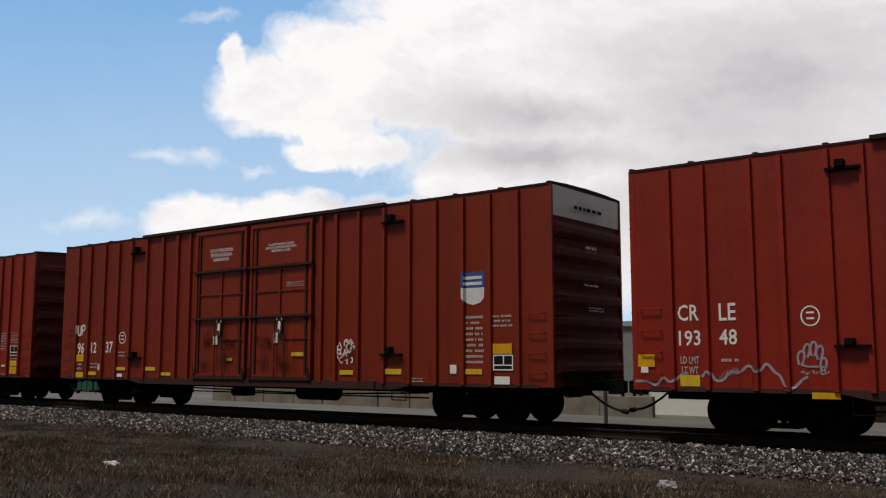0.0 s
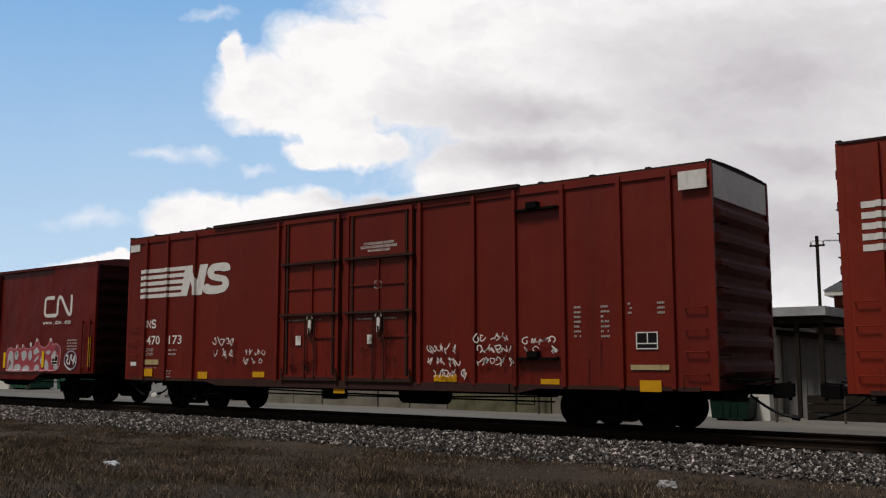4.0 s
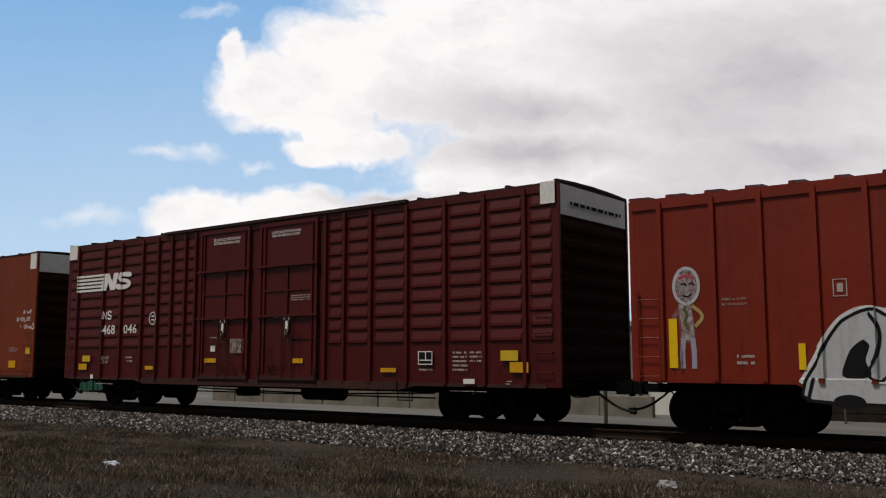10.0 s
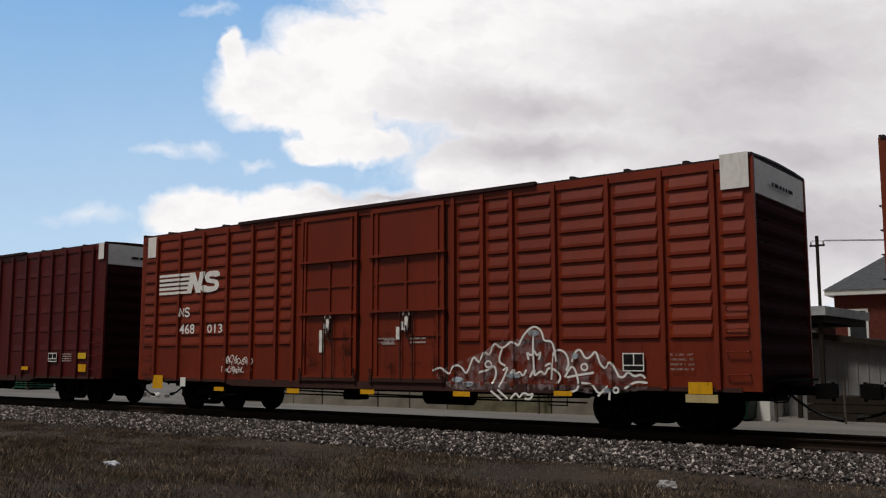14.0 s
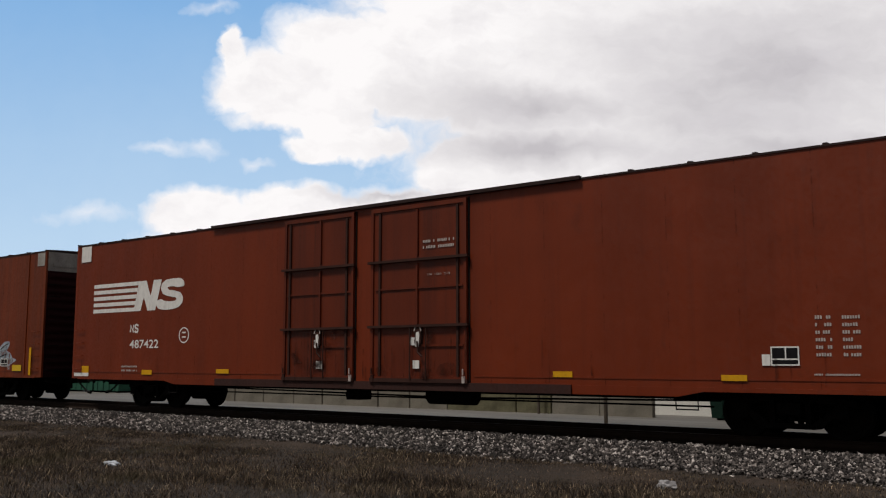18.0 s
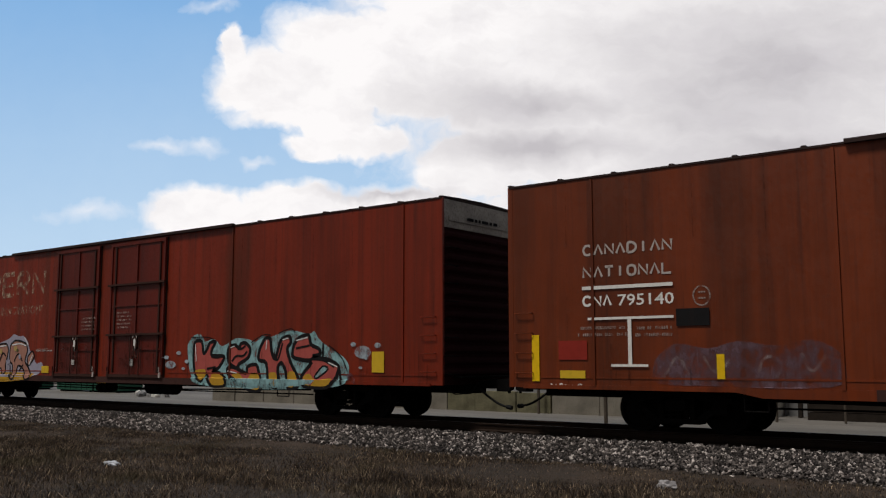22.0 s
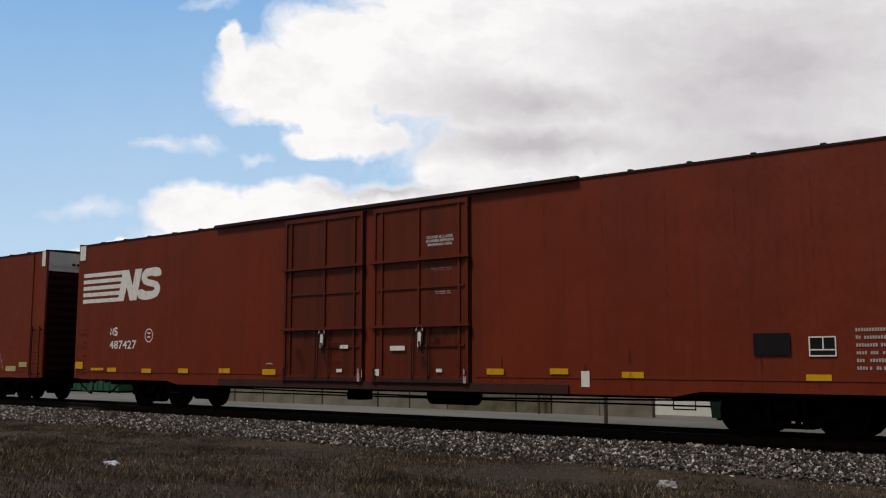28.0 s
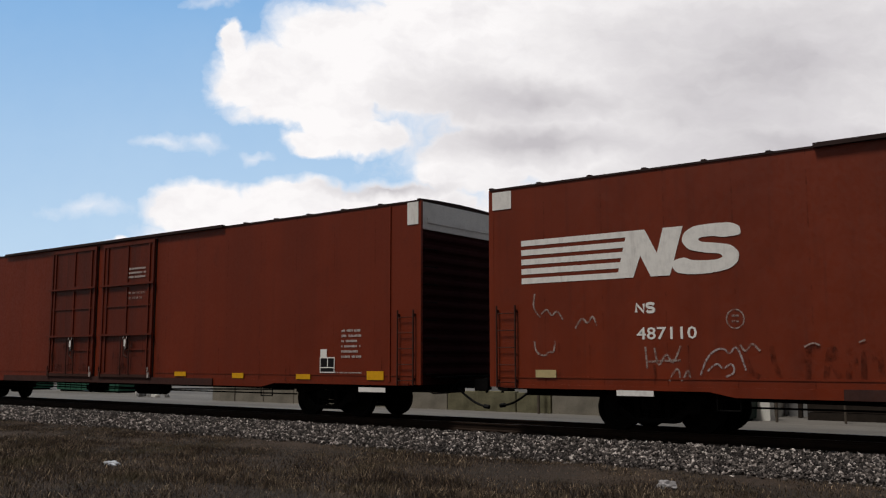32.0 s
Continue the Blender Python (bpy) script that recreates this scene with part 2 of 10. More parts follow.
def lathe(bm, prof, y0=0.0, seg=28):
    """Revolve (radius, y) pairs round the Y axis."""
    rings = [[bm.verts.new((r * math.cos(2 * math.pi * k / seg), y0 + y, r * math.sin(2 * math.pi * k / seg))) for k in range(seg)] for r, y in prof]
    for a, b in zip(rings, rings[1:]):
        for k in range(seg):
            j = (k + 1) % seg
            bm.faces.new((a[k], b[k], b[j], a[j]))
    bm.faces.new(rings[0])
    bm.faces.new(rings[-1][::-1])


def ribbon(bm, pts, w, y, closed=False):
    """A painted stroke of width w through pts (u, z)."""
    n = len(pts)
    left, right = [], []
    for k in range(n):
        a = pts[(k - 1) % n] if closed or k else pts[k]
        b = pts[(k + 1) % n] if closed or k < n - 1 else pts[k]
        dx, dz = b[0] - a[0], b[1] - a[1]
        d = math.hypot(dx, dz) or 1
        ox, oz = -dz / d * w / 2, dx / d * w / 2
        left.append(bm.verts.new((pts[k][0] + ox, y, pts[k][1] + oz)))
        right.append(bm.verts.new((pts[k][0] - ox, y, pts[k][1] - oz)))
    for k in range(n if closed else n - 1):
        j = (k + 1) % n
        bm.faces.new((right[k], right[j], left[j], left[k]))


def fill(bm, pts, y):
    bm.faces.new([bm.verts.new((u, y, z)) for u, z in pts])


# stencilled words, turned into flat meshes one unit wide and high
WORDS = ["CR", "LE", "193", "48", "96", "12", "37", "47", "60", "470", "173", "414739", "415255", "C", "468", "046", "465656", "013",
         "65", "58", "11", "487422", "795140", "42602", "98", "487427", "487110", "50K", "OPEN THIS DOOR FIRST",
         "CLOSE THIS DOOR\nBEFORE CLOSING\nMAIN DOOR", "CLOSE AND LOCK\nBOTH DOORS BEFORE\nMOVING CAR",
         "CLOSE & LOCK DOORS\nBEFORE MOVING CAR", "CLOSE & LOCK\nDOORS BEFORE\nMOVING CAR",
         "LD LMT\nLT WT", "GIVES A GREEN LIGHT TO INNOVATIONS"]
LETTERS = {}


def set_type():
    made = []
    for w in WORDS:
        cu = bpy.data.curves.new("type", "FONT")
        cu.body, cu.align_x, cu.resolution_u, cu.offset = w, "CENTER", 2, 0.012
        made.append((w, new("type", cu)))
    dg = bpy.context.evaluated_depsgraph_get()
    for w, ob in made:
        me = bpy.data.meshes.new_from_object(ob.evaluated_get(dg))
        co = np.empty(len(me.vertices) * 3)
        me.vertices.foreach_get("co", co)
        co = co.reshape(-1, 3)
        lo, hi = co.min(0), co.max(0)
        polys = [tuple(p.vertices) for p in me.polygons]
        LETTERS[w] = ((co - lo) / np.maximum(hi - lo, 1e-6), polys)
        bpy.data.meshes.remove(me)
        cu = ob.data
        bpy.data.objects.remove(ob)
        bpy.data.curves.remove(cu)


set_type()

# ---- sky backdrop ----
def cloud_sky():
    """A far shell of sky whose clouds drift slowly; its own Y axis points where the camera looks."""
    m = bpy.data.materials.new("cloudy_sky")
    m.use_nodes = True
    n, l = m.node_tree.nodes, m.node_tree.links
    n.clear()
    co = n.new("ShaderNodeTexCoord").outputs["Object"]
    sep = n.new("ShaderNodeSeparateXYZ")
    l.new(co, sep.inputs[0])

    def op(kind, a, b=None, clamp=False):
        q = n.new("ShaderNodeMath")
        q.operation, q.use_clamp = kind, clamp
        for k, v in enumerate((a, b)):
            if v is None:
                continue
            if isinstance(v, (int, float)):
                q.inputs[k].default_value = v
            else:
                l.new(v, q.inputs[k])
        return q.outputs[0]

    u, v = op("DIVIDE", sep.outputs[0], sep.outputs[1]), op("DIVIDE", sep.outputs[2], sep.outputs[1])
    flat = n.new("ShaderNodeCombineXYZ")
    l.new(u, flat.inputs[0])
    l.new(v, flat.inputs[1])
    for scale, size in ((7.0, 0.035), (19.0, 0.028), (55.0, 0.016)):
        tw = n.new("ShaderNodeTexNoise")
        tw.inputs["Scale"].default_value, tw.inputs["Detail"].default_value = scale, 3
        l.new(flat.outputs[0], tw.inputs["Vector"])
        ts = n.new("ShaderNodeSeparateColor")
        l.new(tw.outputs["Color"], ts.inputs[0])
        u = op("ADD", u, op("MULTIPLY", op("SUBTRACT", ts.outputs[0], 0.5), size))
        v = op("ADD", v, op("MULTIPLY", op("SUBTRACT", ts.outputs[1], 0.5), size))
    uv = n.new("ShaderNodeCombineXYZ")
    l.new(u, uv.inputs[0])
    l.new(v, uv.inputs[1])
    uv = uv.outputs[0]
    warp = noise_node(n, l, uv, 9, 5, None, 0.6)
    puff = noise_node(n, l, uv, 22, 8, None, 0.62)

    def field(blobs):
        out = None
        for cx, cy, rx, ry in blobs:
            dx, dy = op("DIVIDE", op("SUBTRACT", u, cx), rx), op("DIVIDE", op("SUBTRACT", v, cy), ry)
            f = op("SUBTRACT", 1.0, op("SQRT", op("ADD", op("MULTIPLY", dx, dx), op("MULTIPLY", dy, dy))))
            out = f if out is None else op("MAXIMUM", out, f)
        return out

    # centres and half sizes of the cloud masses, as slopes sideways and upwards
    main = field([(0.30, 0.30, 0.44, 0.22), (-0.20, 0.305, 0.075, 0.052), (-0.232, 0.335, 0.026, 0.034), (-0.12, 0.345, 0.08, 0.055),
                  (-0.15, 0.265, 0.10, 0.026), (-0.10, 0.240, 0.085, 0.028), (0.05, 0.215, 0.10, 0.05), (0.32, 0.14, 0.42, 0.10),
                  (0.1, 0.40, 0.25, 0.09), (0.0, 0.31, 0.14, 0.07), (-0.03, 0.36, 0.1, 0.06),
                  (-0.14, 0.232, 0.05, 0.022), (0.03, 0.20, 0.08, 0.036), (-0.236, 0.357, 0.017, 0.022), (-0.125, 0.289, 0.07, 0.045)])
    low = field([(-0.265, 0.155, 0.075, 0.038), (-0.155, 0.160, 0.10, 0.034), (-0.05, 0.15, 0.14, 0.045), (-0.365, 0.112, 0.075, 0.012),
                 (-0.20, 0.125, 0.15, 0.03)])
    wisps = field([(-0.262, 0.229, 0.036, 0.014), (-0.21, 0.213, 0.02, 0.008), (-0.39, 0.158, 0.06, 0.016), (-0.165, 0.382, 0.04, 0.024),
                   (-0.262, 0.396, 0.05, 0.012), (-0.30, 0.228, 0.05, 0.011)])
    shape = op("MAXIMUM", main, low)
    dens = op("ADD", shape, op("ADD", op("MULTIPLY", op("SUBTRACT", warp, 0.5), 0.5), op("MULTIPLY", op("SUBTRACT", puff, 0.5), 0.45)))
    mask = ramp(n, l, dens, -0.05, 0.30)
    veil = ramp(n, l, dens, -0.0, 0.35)
    # blue, paler towards the ground
    blue = ramp(n, l, v, 0.10, 0.42, lin(190, 216, 240), lin(130, 177, 225))
    grey_field = field([(0.40, 0.31, 0.42, 0.17), (0.10, 0.28, 0.22, 0.05), (0.40, 0.22, 0.34, 0.09), (0.38, 0.15, 0.48, 0.11), (0.12, 0.235, 0.24, 0.04), (-0.06, 0.178, 0.12, 0.012)])
    soft = noise_node(n, l, uv, 5, 6, (1, 2.4, 1), 0.6)
    grey = ramp(n, l, op("ADD", grey_field, op("MULTIPLY", op("SUBTRACT", soft, 0.5), 1.15)), -0.3, 1.0)
    cloud = mix(n, l, grey, lin(253, 250, 250), lin(196, 192, 196))
    cloud = mix(n, l, ramp(n, l, noise_node(n, l, uv, 13, 6, (1, 1.6, 1), 0.6), 0.46, 0.72, (0, 0, 0, 1), (0.42, 0.42, 0.42, 1)), cloud, lin(216, 212, 216))
    edge = mix(n, l, veil, lin(238, 242, 250), cloud)
    thin = ramp(n, l, op("ADD", wisps, op("MULTIPLY", op("SUBTRACT", puff, 0.5), 1.5)), 0.12, 1.05, (0, 0, 0, 1), (0.66, 0.66, 0.66, 1))
    blue = mix(n, l, thin, blue, lin(240, 242, 248))
    col = mix(n, l, mask, blue, edge)
    em = n.new("ShaderNodeEmission")
    out = n.new("ShaderNodeOutputMaterial")
    l.new(col, em.inputs["Color"])
    l.new(em.outputs[0], out.inputs["Surface"])
    bm = bmesh.new()
    rows, R = [], 2600.0
    for j in range(13):
        el = radians(-4 + 40 * j / 12)
        rows.append([bm.verts.new((R * math.sin(az) * math.cos(el), R * math.cos(az) * math.cos(el), R * math.sin(el)))
                     for az in (radians(-48 + 96 * k / 24) for k in range(25))])
    for a, b in zip(rows, rows[1:]):
        for k in range(24):
            bm.faces.new((a[k], a[k + 1], b[k + 1], b[k]))
    ob = part("backdrop_sky", bm, m)
    return tagged(ob, "blue sky with large white and grey cumulus clouds", "sky", kind="structure")


SKY = cloud_sky()


# ---- ground ----
def ground_mat():
    m, n, l, bs = shader("dry_winter_turf")
    co = n.new("ShaderNodeTexCoord").outputs["Object"]
    a, b, c = noise_node(n, l, co, 0.6, 5), noise_node(n, l, co, 7, 6, None, 0.7), noise_node(n, l, co, 45, 4, None, 0.7)
    col = mix(n, l, ramp(n, l, a, 0.42, 0.60), (0.030, 0.020, 0.014, 1), (0.064, 0.042, 0.028, 1))
    col = mix(n, l, ramp(n, l, b, 0.48, 0.66), col, (0.014, 0.009, 0.006, 1))
    col = mix(n, l, ramp(n, l, noise_node(n, l, co, 18, 5, (0.6, 1.4, 1), 0.7), 0.54, 0.70), col, (0.095, 0.066, 0.044, 1))
    col = mix(n, l, ramp(n, l, c, 0.57, 0.72), col, (0.125, 0.09, 0.06, 1))
    l.new(col, bs.inputs["Base Color"])
    bs.inputs["Roughness"].default_value = 0.95
    bump(n, l, bs, mix(n, l, 0.5, b, c), 1.0, 0.06)
    return m


def lot_mat():
    m, n, l, bs = shader("grey_gravel_lot")
    co = n.new("ShaderNodeTexCoord").outputs["Object"]
    a, b, c = noise_node(n, l, co, 0.35, 5, (0.3, 1.6, 1)), noise_node(n, l, co, 3, 6, (0.5, 1.5, 1), 0.7), noise_node(n, l, co, 30, 4)
    col = mix(n, l, ramp(n, l, a, 0.4, 0.65), (0.175, 0.158, 0.138, 1), (0.105, 0.094, 0.080, 1))
    col = mix(n, l, ramp(n, l, b, 0.5, 0.8), col, (0.085, 0.076, 0.063, 1))
    col = mix(n, l, ramp(n, l, c, 0.5, 0.8), col, (0.16, 0.148, 0.132, 1))
    l.new(col, bs.inputs["Base Color"])
    bs.inputs["Roughness"].default_value = 0.9
    bump(n, l, bs, c, 0.5, 0.02)
    return m


def build_ground():
    # one sheet: turf before the track, the bed's dip, the lot behind, out to the horizon
    rng = random.Random(5)
    ys = [-2500, -300, -40, -5, 4, 6, 7, 8, 9, 10, 11, 12, 13, 14, 14.8, 15.4, 16.4, 20.6, 21.2, 22.0, 26, 60, 300, 2600]
    xs = [-2600, -400, -120] + [-80 + 2 * k for k in range(51)] + [60, 300, 2600]
    bm = bmesh.new()
    grid = []
    for y in ys:
        row = []
        for x in xs:
            z = GRASS_Z if y <= 15.4 else (-0.42 if y < 21 else LOT_Z)
            if 4 <= y <= 14.8 and -82 < x < 22:
                z += 0.035 * noise.noise((x * 0.4, y * 0.5, 0)) + 0.02 * noise.noise((x * 1.3, y * 1.6, 3))
            row.append(bm.verts.new((x, y, z)))
        grid.append(row)
    for j, (a, b) in enumerate(zip(grid, grid[1:])):
        for k in range(len(xs) - 1):
            f = bm.faces.new((a[k], a[k + 1], b[k + 1], b[k]))
            f.material_index = 1 if ys[j] >= 20.6 else 0
            f.smooth = True
    ob = part("ground", bm, ground_mat())
    ob.data.materials.append(lot_mat())
    tagged(ob, "dry brown winter turf and a grey gravel lot behind the track", "ground", kind="structure")


build_ground()


def pebble_mat():
    m, n, l, bs = shader("crushed_limestone")
    geo = n.new("ShaderNodeNewGeometry")
    co = n.new("ShaderNodeTexCoord").outputs["Object"]
    r = n.new("ShaderNodeValToRGB")
    e = r.color_ramp.elements
    e[0].position, e[0].color = 0.0, (0.016, 0.012, 0.011, 1)
    e[1].position, e[1].color = 1.0, (0.62, 0.55, 0.51, 1)
    for p, c in ((0.52, (0.030, 0.023, 0.020, 1)), (0.78, (0.17, 0.142, 0.128, 1))):
        q = e.new(p)
        q.color = c
    l.new(geo.outputs["Random Per Island"], r.inputs["Fac"])
    col = mix(n, l, ramp(n, l, noise_node(n, l, co, 25, 4), 0.5, 0.8), r.outputs["Color"], (0.13, 0.11, 0.10, 1))
    l.new(col, bs.inputs["Base Color"])
    bs.inputs["Roughness"].default_value = 0.85
    return m


def bed_height(y):
    """Cross section of the ballast bed."""
    d = abs(y - TRACK_Y)
    if d < 1.75:
        return -0.215
    if d < 3.15:
        return -0.215 - 0.235 * (d - 1.75) / 1.4
    return -0.45


def build_ballast():
    mat = pebble_mat()
    bm = bmesh.new()
    ys = [TRACK_Y + d for d in (-3.2, -2.6, -1.75, 1.75, 2.2, 2.6)]
    a = None
    for y in ys:
        row = [bm.verts.new((x, y, bed_height(y) - 0.02)) for x in (-400, 200)]
        if a:
            bm.faces.new((a[0], a[1], row[1], row[0]))
        a = row
    bed = part("ballast_bed", bm, surface("packed_ballast", (0.05, 0.045, 0.04, 1), 0.95, var=0.6, scale=14, bumps=0.9, bscale=40))
    tagged(bed, "packed grey crushed stone bed under the railway track", "ballast", kind="structure")
    # loose stones on the shoulder
    rs = np.random.RandomState(3)
    N = 118000
    x = rs.uniform(-62, 3.0, N)
    y = TRACK_Y - 1.35 - 2.15 * rs.power(1.15, N)
    fringe = noise_wave(x)
    keep = ((y > TRACK_Y - 3.05 + fringe) | (rs.uniform(0, 1, N) < 0.35 * np.clip((y - TRACK_Y + 3.5) / 0.5, 0, 1))) & (y < TRACK_Y - 1.0) & (-x < y * 2.75 + 6)
    x, y = x[keep], y[keep]
    N = len(x)
    z = np.array([bed_height(v) for v in y]) + rs.uniform(-0.02, 0.06, N)
    s = 0.012 + 0.027 * rs.power(0.75, N)
    ico = np.array([(1, 0, 0), (-1, 0, 0), (0, 1, 0), (0, -1, 0), (0, 0, 1), (0, 0, -1)]) * 1.15
    tri = np.array([(0, 2, 4), (2, 1, 4), (1, 3, 4), (3, 0, 4), (2, 0, 5), (1, 2, 5), (3, 1, 5), (0, 3, 5)])
    spin = rs.normal(size=(N, 3, 3))
    spin = np.linalg.qr(spin)[0]
    v = (ico[None] * rs.uniform(0.7, 1.3, (N, 6, 1)) * rs.uniform(0.7, 1.35, (N, 1, 3)) * s[:, None, None] + rs.uniform(-0.25, 0.25, (N, 6, 3)) * s[:, None, None]) @ spin
    v = v + np.stack([x, y, z], 1)[:, None]
    me = bpy.data.meshes.new("ballast_stones")
    f = (tri[None] + (np.arange(N) * 6)[:, None, None]).reshape(-1, 3)
    me.from_pydata(v.reshape(-1, 3).tolist(), [], f.tolist())
    me.materials.append(mat)
    tagged(new("ballast_stones", me), "loose pale grey crushed stones on the track shoulder", "gravel", kind="stuff")


def noise_wave(x):
    return 0.22 * np.sin(x * 0.7) * np.sin(x * 0.23 + 1) + 0.08 * np.sin(x * 3.1 + 2)


build_ballast()


def build_grass():
    m, n, l, bs = shader("dry_grass")
    geo = n.new("ShaderNodeNewGeometry")
    r = n.new("ShaderNodeValToRGB")
    e = r.color_ramp.elements
    e[0].position, e[0].color = 0.0, (0.020, 0.013, 0.008, 1)
    e[1].position, e[1].color = 1.0, (0.56, 0.42, 0.28, 1)
    for p, c in ((0.36, (0.050, 0.031, 0.020, 1)), (0.66, (0.15, 0.098, 0.062, 1)), (0.80, (0.085, 0.066, 0.036, 1))):
        q = e.new(p)
        q.color = c
    l.new(geo.outputs["Random Per Island"], r.inputs["Fac"])
    # tufts: straw-pale, olive and rotted brown patches
    co = n.new("ShaderNodeTexCoord").outputs["Object"]
    col = mix(n, l, ramp(n, l, noise_node(n, l, co, 0.9, 5, (0.7, 1.5, 1), 0.65), 0.44, 0.60), r.outputs["Color"], (0.36, 0.30, 0.24, 1), "MULTIPLY")
    col = mix(n, l, mix(n, l, 1.0, ramp(n, l, noise_node(n, l, co, 0.5, 5, None, 0.65), 0.52, 0.68), (0.55,) * 3 + (1,), "MULTIPLY"), col, (0.085, 0.068, 0.030, 1))
    l.new(col, bs.inputs["Base Color"])
    bs.inputs["Roughness"].default_value = 0.9
    rs = np.random.RandomState(11)
    N = 470000
    y = 5.6 + 9.8 * rs.uniform(0, 1, N) ** 0.8
    x = rs.uniform(-44, 1.5, N)
    patch = np.sin(x * 0.9 + np.sin(y * 1.7)) * np.sin(y * 1.3 + x * 0.35) + 0.35 * np.sin(x * 3.7 + y * 2.9)
    keep = (-x < y * 2.5 + 3) & (x > -y * 2.6 - 3) & (rs.uniform(-1.9, 0.9, N) < patch + (11.6 - y) * 0.20)
    x, y, patch = x[keep], y[keep], patch[keep]
    N = len(x)
    h = rs.uniform(0.012, 0.055, N) * (1 + 1.0 * np.clip(patch, 0, 1)) * np.clip((17.5 - y) / 5.5, 0.4, 1.5)
    tall = rs.uniform(0, 1, N) < 0.008
    h[tall] *= rs.uniform(1.5, 2.6, tall.sum())
    a = rs.uniform(0, 2 * math.pi, N)
    lean = rs.uniform(0.1, 1.6, N) * h
    w = rs.uniform(0.004, 0.011, N)
    base = np.stack([x, y, np.full(N, GRASS_Z - 0.02)], 1)
    across = np.stack([np.cos(a), np.sin(a), np.zeros(N)], 1) * w[:, None]
    b = rs.uniform(0, 2 * math.pi, N)
    top = base + np.stack([np.cos(b) * lean, np.sin(b) * lean, h + 0.03], 1)
    v = np.stack([base - across, base + across, top], 1).reshape(-1, 3)
    me = bpy.data.meshes.new("grass")
    me.from_pydata(v.tolist(), [], np.arange(3 * N).reshape(-1, 3).tolist())
    me.materials.append(m)
    tagged(new("grass", me), "short dry brown winter grass beside the track", "grass", kind="stuff")


build_grass()


# ---- railway track ----
def build_track():
    track = tagged(new("railway_track"), "rusty steel railway track on dark timber ties", "railway track", kind="structure")
    track.location = (0, TRACK_Y, 0)
    prof = [(-0.075, -0.18), (0.075, -0.18), (0.075, -0.165), (0.012, -0.135), (0.012, -0.045), (0.036, -0.035), (0.036, -0.006), (0.026, 0), (-0.026, 0),
            (-0.036, -0.006), (-0.036, -0.035), (-0.012, -0.045), (-0.012, -0.135), (-0.075, -0.165)]
    for side in (-1, 1):
        bm = bmesh.new()
        rings = [[bm.verts.new((x, side * 0.7535 + p, z)) for p, z in prof] for x in (-400, 200)]
        for k in range(len(prof)):
            j = (k + 1) % len(prof)
            bm.faces.new((rings[0][k], rings[1][k], rings[1][j], rings[0][j]))
        part("rail", bm, M["rail"], track)
    bm = bmesh.new()
    box(bm, -0.115, -1.30, -0.36, 0.115, 1.30, -0.185)
    bmesh.ops.bevel(bm, geom=bm.edges[:], offset=0.012, segments=1, affect="EDGES")
    first = part("tie", bm, M["tie"], track)
    bm = bmesh.new()
    box(bm, -0.09, -0.18, -0.187, 0.09, 0.18, -0.172)
    plate_ = part("tie_plate", bm, M["rail"], track, loc=(0, -0.7535, 0))
    rng = random.Random(2)
    for k in range(150):
        x = -72 + 0.54 * k
        if k:
            o = placed("tie", first.data, track)
            p = placed("tie_plate", plate_.data, track)
        else:
            o, p = first, plate_
        o.location = (x, rng.uniform(-0.03, 0.03), rng.uniform(-0.008, 0.004))
        o.rotation_euler = (0, 0, rng.uniform(-0.015, 0.015))
        p.location = (x, -0.7535, 0)


build_track()


# ---- behind the track ----
def thing(name, label, category, loc, rz=0, group="", kind=""):
    e = new(name)
    e.location = loc
    e.rotation_euler = (0, 0, radians(rz))
    return tagged(e, label, category, group, kind)


def low_wall():
    """Weathered retaining wall of separate concrete slabs along the lot."""
    w = thing("retaining_wall", "low stained concrete slab wall along the gravel lot", "wall", (0, 26.3, LOT_Z), kind="structure")
    mats = [surface("weathered_concrete", (0.27, 0.245, 0.20, 1), 0.9, var=0.4, scale=1.5, amount=0.5),
            surface("mossy_concrete", (0.20, 0.185, 0.115, 1), 0.95, var=0.5, scale=2.0, amount=0.6)]
    rng = random.Random(9)
    x = -33.0
    while x < -13.6:
        wd = rng.uniform(1.15, 1.9)
        bm = bmesh.new()
        top = rng.uniform(0.62, 0.78)
        box(bm, 0, 0, -0.1, wd - 0.03, 0.22, top)
        bmesh.ops.bevel(bm, geom=bm.edges[:], offset=0.015, segments=1, affect="EDGES")
        part("slab", bm, mats[1] if -20.5 < x < -17 else mats[0], w, loc=(x, rng.uniform(-0.04, 0.04), 0))
        x += wd
    return w


def post(x, y, top, r=0.06, label="weathered timber post standing in the lot"):
    p = thing("wooden_post", label, "post", (x, y, LOT_Z), group="posts of the lot")
    bm = bmesh.new()
    rod(bm, (0, 0, -0.1), (0, 0, top), r, 8)
    part("shaft", bm, M["post"], p)
    bm = bmesh.new()
    rod(bm, (0, 0, top), (0, 0, top + 0.03), r * 1.12, 8)
    part("cap", bm, M["post"], p)


